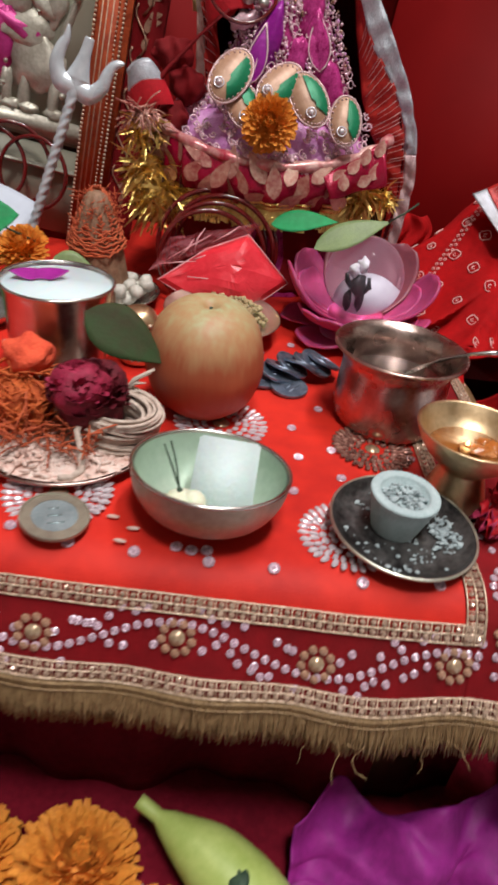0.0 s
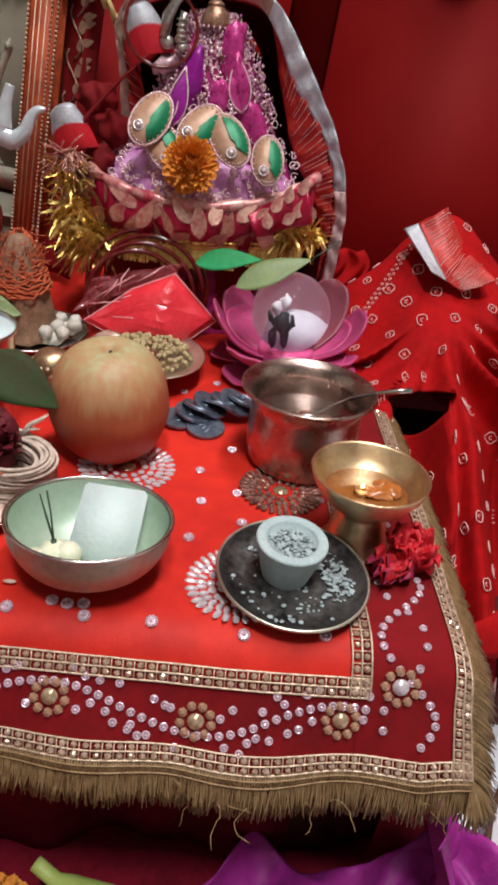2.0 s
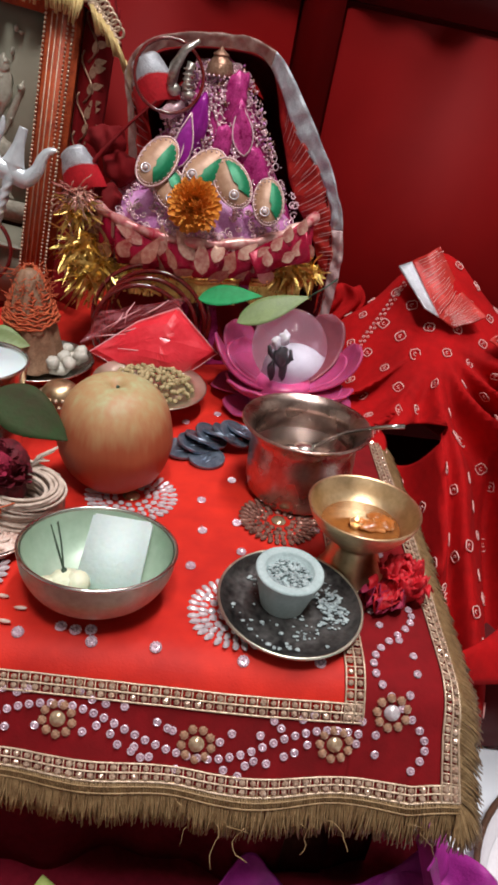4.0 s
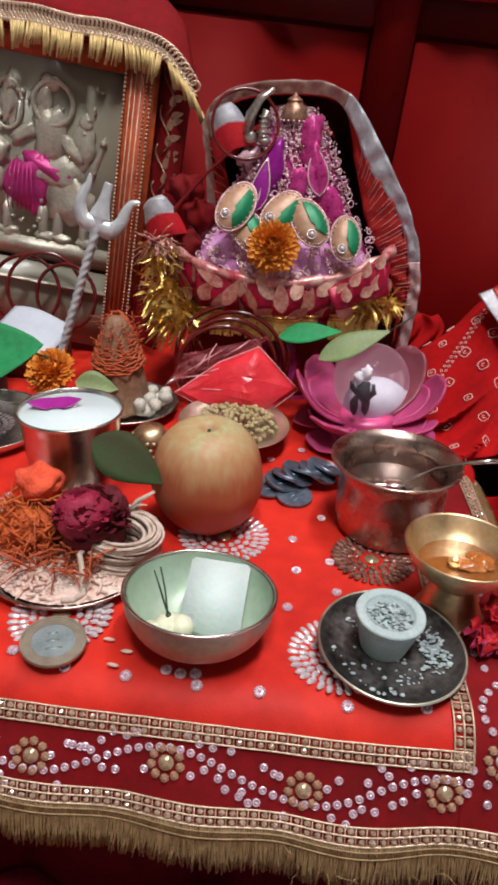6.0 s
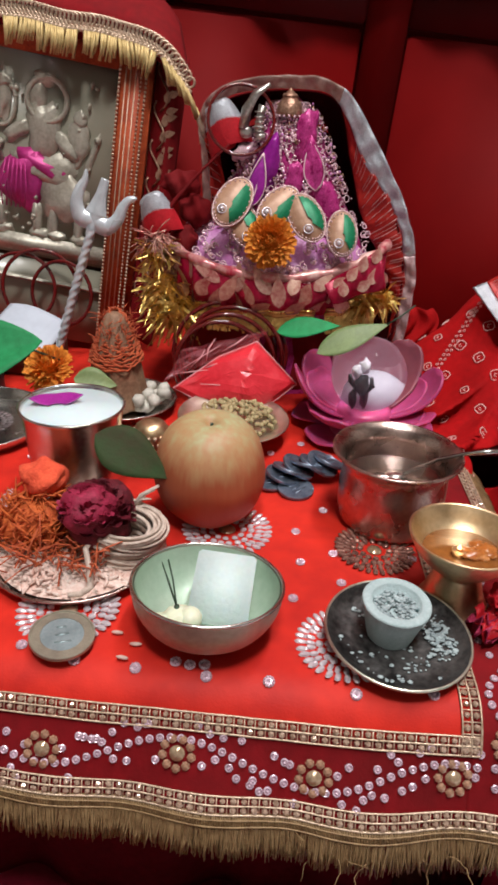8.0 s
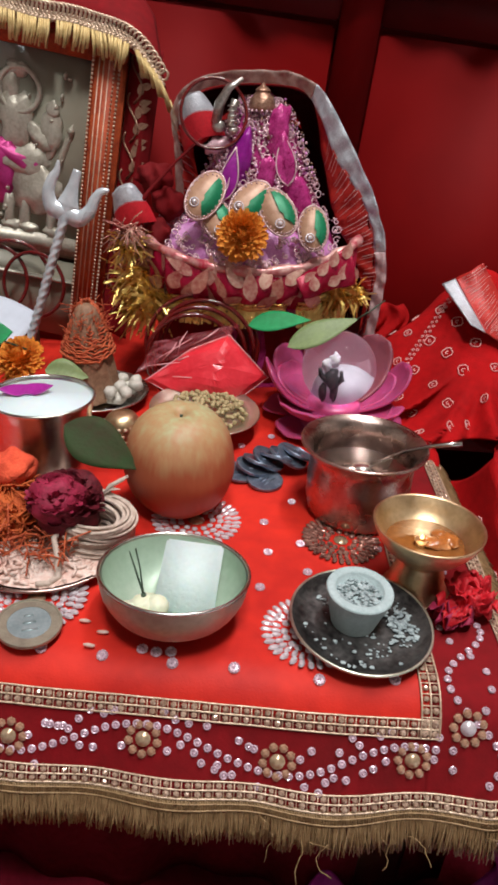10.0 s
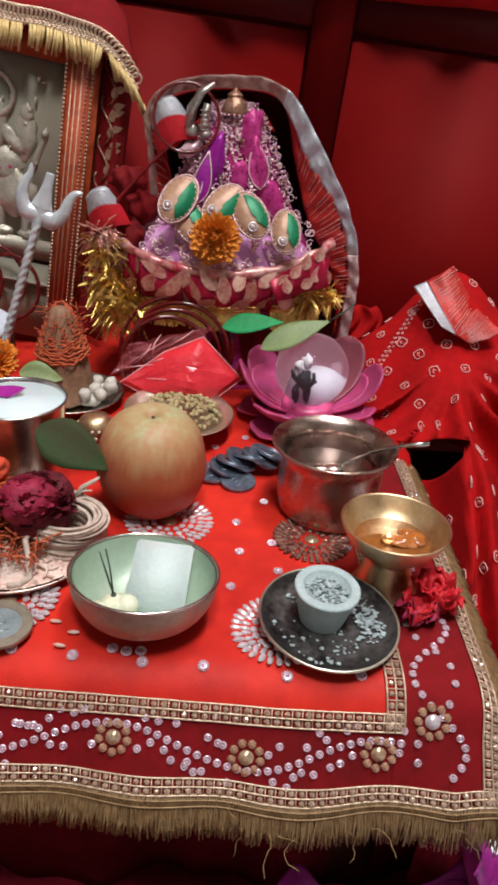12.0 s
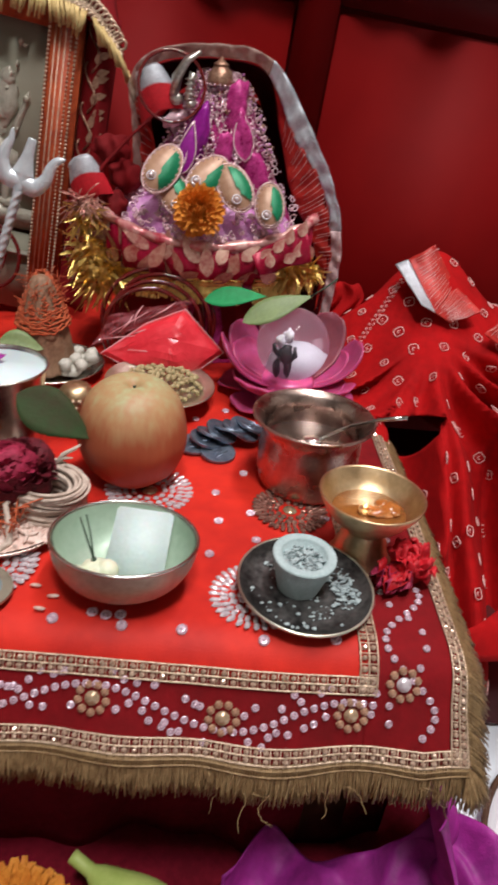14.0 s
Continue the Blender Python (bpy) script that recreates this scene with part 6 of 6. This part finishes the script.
def trident():
    t = thing("trident", "polished white metal trident with a twisted shaft", "trident", (-0.1440, 0.4740, Z0 + 0.002), (-4, 18, 0))
    t.scale = (0.80, 1.0, 1.13)
    sh = Geo()
    n = 90
    v, f = [], []
    for i in range(n + 1):
        a0 = i * 0.42
        for j in range(12):
            a = math.tau * j / 12
            r = 0.0039 * (1 + 0.16 * math.cos(3 * (a - a0)))
            v.append((r * math.cos(a), r * math.sin(a), 0.004 + 0.104 * i / n))
    f = [(i * 12 + j, i * 12 + (j + 1) % 12, (i + 1) * 12 + (j + 1) % 12, (i + 1) * 12 + j) for i in range(n) for j in range(12)]
    part("twisted_shaft", geo((v, f)), TRIDENT, t)
    part("foot", geo(lathe(curve([(0, 0), (0.012, 0), (0.012, 0.003), (0.006, 0.006), (0.0055, 0.022), (0.0035, 0.026), (0, 0.026)], 3), 24)), STEEL, t)

    def prong(pts, w):
        g = Geo()
        vs, fs = [], []
        pts = [Vector((x, 0, 0.106 + (z - 0.106) * 0.64)) for x, z in curve2(pts, 8)]
        m = len(pts)
        for i, q in enumerate(pts):
            d = (pts[min(i + 1, m - 1)] - pts[max(i - 1, 0)]).normalized()
            s = Vector((d.z, 0, -d.x))
            k = i / (m - 1)
            ww = w(k)
            for sx, sy in ((-1, 0.25), (0, 1), (1, 0.25), (1, -0.25), (0, -1), (-1, -0.25)):
                vs.append(tuple(q + s * sx * ww + Vector((0, sy * 0.0016, 0))))
        for i in range(m - 1):
            for j in range(6):
                fs.append((i * 6 + j, i * 6 + (j + 1) % 6, (i + 1) * 6 + (j + 1) % 6, (i + 1) * 6 + j))
        fs += [tuple(range(6))[::-1], tuple(range((m - 1) * 6, m * 6))]
        return geo((vs, fs))
    head = part("head", prong([(0, 0.106), (0, 0.118), (0.0, 0.128), (0.0, 0.143), (0, 0.158)], lambda k: 0.0035 + 0.0062 * math.sin(min(1, k * 1.3) * math.pi) * (k > 0.0) * (1 - k) + 0.0045 * (1 - k) * (k > 0.4)), TRIDENT, t)
    part("prong", prong([(0.0, 0.117), (0.012, 0.116), (0.019, 0.126), (0.0205, 0.138), (0.0235, 0.147), (0.030, 0.152)], lambda k: 0.0006 + 0.0049 * math.sin(math.pi * (0.35 + 0.65 * k)) ** 0.8), TRIDENT, head)
    part("prong", prong([(0.0, 0.117), (-0.012, 0.117), (-0.0185, 0.128), (-0.0185, 0.140), (-0.0165, 0.150), (-0.0175, 0.160)], lambda k: 0.0006 + 0.0049 * math.sin(math.pi * (0.35 + 0.65 * k)) ** 0.8), TRIDENT, head)


def curve2(pts, n=6):
    out = []
    for i in range(len(pts) - 1):
        p0, p1, p2, p3 = pts[max(i - 1, 0)], pts[i], pts[i + 1], pts[min(i + 2, len(pts) - 1)]
        for k in range(n):
            s = k / n
            out.append(tuple(0.5 * ((2 * b) + (c - a) * s + (2 * a - 5 * b + 4 * c - d) * s * s + (3 * b - a - 3 * c + d) * s ** 3) for a, b, c, d in zip(p0, p1, p2, p3)))
    out.append(pts[-1])
    return out


trident()


# ---------------------------------------------------------------- things by the picture
def left_cluster():
    random.seed(90)
    l = solo("large_leaf", geo(leaf_geo(0.074, 0.054, 0.04, 0.20, 18, 8, 0.75)), LEAF_BRIGHT, "bright green leaf leaning over the steel tray", "leaf", (-0.1900, 0.3850, Z0 + 0.0450), (42, -14, 10), group="green leaves")
    thicken(l, 0.0006)
    l = solo("large_leaf", geo(leaf_geo(0.050, 0.034, 0.05, 0.25, 18, 8)), LEAF_BRIGHT, "bright green leaf hanging beside the steel tray", "leaf", (-0.1750, 0.3700, Z0 + 0.0400), (50, 62, 14), group="green leaves")
    thicken(l, 0.0006)
    part("stalk", geo(tube([(0, 0, 0), (-0.02, 0.004, 0.002)], 0.001, 6)), LEAF, l)
    tr = thing("steel_tray", "steel tray under the green leaves", "tray", (-0.1700, 0.3950, Z0))
    part("dish", geo(lathe(shell(curve([(0, 0), (0.040, 0), (0.046, 0.002), (0.050, 0.008)]), 0.0009), 48)), STEEL, tr)
    b = thing("dark_bottle", "dark bottle with tan printed marks", "bottle", (-0.1930, 0.4500, Z0))
    part("body", geo(lathe(curve([(0, 0), (0.020, 0), (0.022, 0.004), (0.022, 0.060), (0.018, 0.078), (0.010, 0.090), (0.010, 0.108), (0, 0.109)], 4), 32)), BLACK_PLASTIC, b)
    g = Geo()
    for k in range(3):
        g.add(ring((0.0, -0.0215, 0.030 + 0.022 * k), 0.007, 0.0016, 20, 5, Matrix.Rotation(math.pi / 2, 4, "X"), 0.8))
    part("printed_marks", g, TAN, b, "tan curved marks")
    def S(u, v):
        return (0.055 * (u - 0.5), 0.04 * (v - 0.5), 0.004 * math.sin(u * 4) + 0.003 * v)
    q = solo("folded_paper", geo(sheet(S, 12, 8)), PAPER, "folded white paper lying under the trident", "paper", (-0.1680, 0.5000, Z0 + 0.0340), (20, 6, -18))
    thicken(q, 0.002)
    box = thing("paper_rest", "dull dark carton under the folded paper", "carton", (-0.1720, 0.5050, Z0))
    part("carton", geo(rbox(0.060, 0.035, 0.028, 0.002)), WOOD, box)
    for x, y, R, tl in ((-0.168, 0.5420, 0.030, 10), (-0.150, 0.5400, 0.026, -8), (-0.185, 0.5440, 0.028, 4)):
        solo("bangle", geo(ring((0, 0, 0), R, 0.0016, 48, 8)), BANGLE, "maroon glass bangle leaning on the picture", "bangle", (x, y, Z0 + 0.028 + R * 0.98), (78, 0, tl), group="leaning bangles")
    st = solo("incense_stick", geo(tube([(-0.20, 0.41, Z0 + 0.075), (-0.115, 0.435, Z0 + 0.034)], 0.0007, 6)), DARK_STALK, "thin dark incense stick lying over leaves", "incense stick")


left_cluster()


# ---------------------------------------------------------------- tie-dyed red cloth heap
def step(a, b, x):
    k = max(0.0, min(1.0, (x - a) / (b - a)))
    return k * k * (3 - 2 * k)


def heap(u, v):
    """The heaped cloth: u to the right, v from its foot up and over the top."""
    x = 0.128 + 0.42 * u + 0.022 * (1 - u) ** 6 * (1 - step(0.41, 0.50, v))
    prof = [(0.262, 0.045), (0.270, 0.070), (0.300, 0.105), (0.335, 0.138), (0.372, 0.176), (0.430, 0.190), (0.475, 0.214), (0.520, 0.240), (0.560, 0.215), (0.600, 0.150), (0.615, 0.080)]
    k = min(len(prof) - 1.0001, v * (len(prof) - 1))
    i = int(k)
    q = k - i
    p0, p1, p2, p3 = prof[max(i - 1, 0)], prof[i], prof[i + 1], prof[min(i + 2, len(prof) - 1)]
    y, z = [0.5 * (2 * b + (c - a) * q + (2 * a - 5 * b + 4 * c - d) * q * q + (3 * b - a - 3 * c + d) * q ** 3) for a, b, c, d in zip(p0, p1, p2, p3)]
    # a peak near the cupboard, sinking to both sides
    up = step(0.40, 0.70, v)
    z += up * (0.030 * math.exp(-((x - 0.212) / 0.030) ** 2) - 0.040 * max(0, (0.185 - x) / 0.05) ** 1.2 - 0.030 * max(0, (x - 0.25) / 0.12))
    # pleats that fan out from a gathered knot
    dx, dy = x - 0.205, 0.462 - y
    far = math.hypot(dx, dy)
    th = math.atan2(dx, max(dy, 1e-4))
    amp = step(0.01, 0.09, far) * step(-0.02, 0.02, dy)
    pl = 1 - 2 * abs(math.sin(th * 5.5 + 0.5)) ** 0.8 + 0.5 * math.sin(th * 13 + 1)
    y -= amp * 0.026 * pl
    z += amp * 0.012 * pl
    # two deep creases with a rounded fold between them
    low = 1 - step(0.40, 0.47, v)
    y += low * (0.026 * math.exp(-((x - 0.200 - 0.10 * (0.36 - y)) / 0.0065) ** 2) - 0.010 * math.exp(-((x - 0.221) / 0.011) ** 2) + 0.022 * math.exp(-((x - 0.246) / 0.007) ** 2))
    # the foot draws back under the table's edge
    y += 0.055 * (1 - step(0.175, 0.225, x)) * (1 - step(0.12, 0.34, v))
    z += 0.003 * math.sin(x * 70 + y * 45) * up
    # it lies on the table's edge at its left side
    if x < 0.152 and 0.384 < y < 0.60:
        z = max(z, TABLE + 0.006 + 0.003 * math.sin(y * 70))
    z += 0.0012 * noise.noise(Vector((x * 45, y * 45, 0.5)))
    return (x, y, max(z, 0.004))


def patch(a, b, c, d, nu, nv, wave, k):
    """A slightly pleated patch between four corners."""
    a, b, c, d = (Vector(p) for p in (a, b, c, d))

    def S(u, v):
        p = a.lerp(b, u).lerp(d.lerp(c, u), v)
        return p + Vector((0, wave * math.sin(u * k), 0))
    return S


def opened(u, v):
    """The heap with a lens-shaped opening between two folds: rows 80 to 84 of 190 lie inside it."""
    lo, hi = 80 / 190, 84 / 190
    s = max(0.0, math.sin(math.pi * min(1, max(0, (u - 0.041) / 0.117)))) ** 0.8
    shut = step(0.0, 0.041, u) * (1 - step(0.158, 0.20, u))
    a = lo + (0.4315 - 0.0600 * s - lo) * shut
    b = hi + (0.4315 + 0.0190 * s - hi) * shut
    if 0.30 < v <= lo:
        v = 0.30 + (v - 0.30) * (a - 0.30) / (lo - 0.30)
    elif lo < v < hi:
        v = a + (v - lo) * (b - a) / (hi - lo)
    elif hi <= v < 0.50:
        v = b + (v - hi) * (0.50 - b) / (0.50 - hi)
    x, y, z = heap(u, v)
    # the upper lip juts out over the lower fold, which sags back
    over = s * math.exp(-((v - b) / 0.03) ** 2) if v >= b else 0.0
    sag = s * math.exp(-((v - a) / 0.07) ** 2) if v <= a else 0.0
    return (x, y - 0.012 * over + 0.022 * sag, z + 0.004 * over - 0.008 * sag)


def tie_dye_cloth():
    t = thing("tie_dyed_cloth", "heaped red tie-dyed cloth with pale square dots", "cloth")
    vs, fs = sheet(opened, 170, 190)
    fs = [q for q in fs if not (7 <= min(q) % 171 < 27 and 80 <= min(q) // 171 < 84)]
    ob = part("cloth", geo((vs, fs)), BAND_RED, t)
    thicken(ob, 0.0010, -1)
    random.seed(50)
    g = Geo()
    pts = []
    for j in range(19):
        for i in range(17):
            u = (i + 0.5 * (j % 2) + rnd(-0.12, 0.12)) * 0.050 + 0.02
            v = 0.09 + 0.042 * j + rnd(-0.004, 0.004)
            if u > 0.98 or v > 0.74 or (0.030 < u < 0.170 and 0.40 < v < 0.46):
                continue
            pts.append((u, v))
    for u, v in pts:
        m = on(opened, u, v, 0.0007, rnd(-0.5, 0.5), 1e-3)
        s = 0.0034 * rnd(0.85, 1.15)
        loop = [m @ Vector((s * c[0], s * c[1], 0)) for c in ((-1, -0.6), (-0.6, -1), (0.6, -1), (1, -0.6), (1, 0.6), (0.6, 1), (-0.6, 1), (-1, 0.6))]
        g.add(tube(loop, 0.00044, 4, True))
        g.add(tube([m @ Vector((s * 0.38 * math.cos(a), s * 0.38 * math.sin(a), 0)) for a in (0.5, 2.0, 3.4, 4.8)], 0.00040, 4))
    for i in range(24):
        for w in (0, 0.012):
            m = on(heap, 0.03 + w + 0.0055 * i, 0.60 + 0.0045 * i, 0.0007, 0, 1e-3)
            g.add(tube([m @ Vector((0.0011 * math.cos(a), 0.0011 * math.sin(a), 0)) for a in (0, 1.3, 2.6, 3.9, 5.2)], 0.00035, 4, True))
    part("tie_dye_print", g, PRINT, t, "pale pink square tie-dye rings", kind="stuff")

    q = part("silver_trim", geo(sheet(patch((0.1755, 0.508, 0.2618), (0.185, 0.508, 0.2666), (0.2024, 0.466, 0.2387), (0.1901, 0.466, 0.2442), 6, 24, 0.0006, 20), 6, 24)), SILVER_TRIM, t, "silver zari trim")
    thicken(q, 0.0008)
    for a, b, c, d in (((0.185, 0.508, 0.2666), (0.2034, 0.508, 0.2798), (0.2227, 0.498, 0.2527), (0.2024, 0.466, 0.2387)), ((0.2024, 0.466, 0.2387), (0.2227, 0.498, 0.2527), (0.239, 0.47, 0.2415), (0.2144, 0.464, 0.2327)), ((0.2413, 0.46, 0.2278), (0.2562, 0.47, 0.238), (0.276, 0.47, 0.2305), (0.2759, 0.455, 0.2097))):
        S = patch(a, b, c, d, 20, 20, 0.0010, 9)
        q = part("woven_end", geo(sheet(S, 20, 20)), SHEER_RED, t, "stiff red woven end with silver lines")
        thicken(q, 0.0008)
        g = Geo()
        for i in range(15):
            v = 0.04 + 0.92 * (i + rnd(-0.25, 0.25)) / 14
            a, b = rnd(0, 0.25), rnd(0.7, 1.0)
            g.add(tube([Vector(S(a + (b - a) * k / 6, v)) + Vector((0, -0.0012, 0.0004)) for k in range(7)], rnd(0.00010, 0.00024), 4))
        part("silver_threads", g, SILVER_THREAD, q, kind="stuff")


tie_dye_cloth()

# red cloth under the heap, and an added dark block for the shade below
def under_cloth():
    def S(u, v):
        x = 0.160 + 0.35 * u
        rise = step(0.05, 0.45, u)
        return (x, 0.258 + 0.006 * math.sin(x * 31) + (0.004 + 0.070 * rise) * v, 0.119 + 0.004 * math.sin(x * 47) + (0.004 + 0.024 * rise) * math.sin(v * 1.5) - 0.012 * (1 - v) ** 3 - 0.010 * (1 - rise))
    ob = solo("plain_red_cloth", geo(sheet(S, 60, 10)), BAND_RED, "plain bright red cloth folded under the heap", "cloth")
    thicken(ob, 0.002)
    c = thing("dark_block", "dark red block added for the shade under the heap", "chest", (0.37, 0.45, 0))
    part("body", geo(rbox(0.36, 0.32, 0.070, 0.006)), CABINET_DARK, c)


under_cloth()


def silk_flower():
    random.seed(33)
    t = thing("silk_flower", "crumpled red silk flower with mauve petals", "flower", (0.1410, 0.2330, Z0 + 0.0020), (0, 8, 0))
    for i in range(20):
        a, r = rnd(0, 6.28), rnd(0.0, 0.010)
        s = rnd(0.0045, 0.0078)
        def S(u, v, s=s, i=i):
            x, y = (u - 0.5) * 2, (v - 0.5) * 2
            w = 1 - 0.25 * y * y
            return (x * s * w, y * s * 0.8, 0.009 * noise.noise(Vector((x * 1.9 + i, y * 1.9, i * 0.7))) + 0.001 * (x * x + y * y))
        q = part("petal", geo(sheet(S, 9, 9)), MAUVE_SILK if i < 2 else PINK_SILK, t)
        q.location = (r * math.cos(a) - (0.010 if i < 4 else 0), r * math.sin(a) * 0.8 - (0.006 if i < 4 else 0), 0.002 + 0.0006 * i)
        q.rotation_euler = (rnd(-0.6, 0.6), rnd(-0.6, 0.6), rnd(0, 6))
        thicken(q, 0.0004)


silk_flower()


# ---------------------------------------------------------------- things on the floor in front
def floor_things():
    for x, y, r, s in ((-0.036, 0.150, 0.025, 41), (0.002, 0.118, 0.023, 42), (-0.085, 0.150, 0.023, 43), (-0.070, 0.108, 0.023, 44)):
        marigold((x, y, r * 0.68 + 0.004), (8, 0, s * 20), r, s, "large orange marigold on the floor below the table", "floor marigolds")
    random.seed(66)
    for x, y in ((-0.060, 0.118), (-0.017, 0.138), (-0.055, 0.083)):
        solo("white_flower", petal_ball(0.013, 40, THREAD, int(x * 1000) + 99, 0.6, 0.5), THREAD, "small withered white flower on the floor", "flower", (x, y, 0.009))
    # green banana with a dark blemish
    pts = curve2([(-0.012, 0.172, 0.040), (0.010, 0.160, 0.034), (0.028, 0.150, 0.028), (0.048, 0.132, 0.022), (0.062, 0.105, 0.020), (0.066, 0.080, 0.020)], 6)
    n = len(pts)
    rad = [0.0035 + 0.0150 * math.sin(math.pi * min(1, max(0.02, (i / (n - 1) - 0.12) / 0.95))) ** 0.6 if i / (n - 1) > 0.13 else 0.0035 for i in range(n)]
    b = solo("banana", geo(tube(pts, rad, 14)), GOURD, "pale green unripe banana on the floor", "banana")
    part("blemish", geo(ball((0.036, 0.140, 0.0400), 0.0050, 0.0090, 0.0040, rough=0.4)), DARK_STALK, b, "dark brown blemish")
    # purple net cloth gathered in front of the table's right leg
    def S(u, v):
        x = 0.062 + 0.135 * u
        a = v * 1.6
        hgt = 0.060 * (0.35 + 0.65 * u)
        y = 0.190 - 0.050 * math.sin(a) - 0.010 * (1 - v) + 0.012 * math.sin(x * 85 + v * 3) + 0.008 * noise.noise(Vector((x * 40, v * 5, 2)))
        z = 0.004 + hgt * (1 - v) ** 1.2 + (0.010 * math.sin(x * 110 + v * 5) + 0.012 * noise.noise(Vector((x * 50, v * 6, 5)))) * (1 - v)
        return (x, y, max(0.006, z))
    q = solo("purple_cloth", geo(sheet(S, 90, 40)), PURPLE, "crumpled purple net cloth on the floor", "cloth")
    thicken(q, 0.0008)
    def P(u, v):
        x = 0.142 + 0.058 * math.sin(0.3 + v * 1.4) * (0.45 + 0.55 * u)
        return (x + 0.005 * math.sin(u * 14 + v * 3), 0.150 + 0.08 * u + 0.007 * math.sin(v * 11), 0.108 - 0.103 * v)
    q = solo("purple_cloth", geo(sheet(P, 40, 30)), PURPLE, "purple net cloth hanging at the table corner", "cloth")
    thicken(q, 0.0008)
    w = thing("floor_tray", "white enamelled tray with a brown rim on the floor", "tray", (0.300, 0.175, 0.001))
    part("dish", geo(lathe(shell(curve([(0, 0), (0.075, 0), (0.085, 0.004), (0.092, 0.016)]), 0.0012), 64)), WHITE_PLASTIC, w)
    part("rim", geo(ring((0, 0, 0.0168), 0.0915, 0.0020, 72, 8)), WOOD, w, "brown rim")


floor_things()
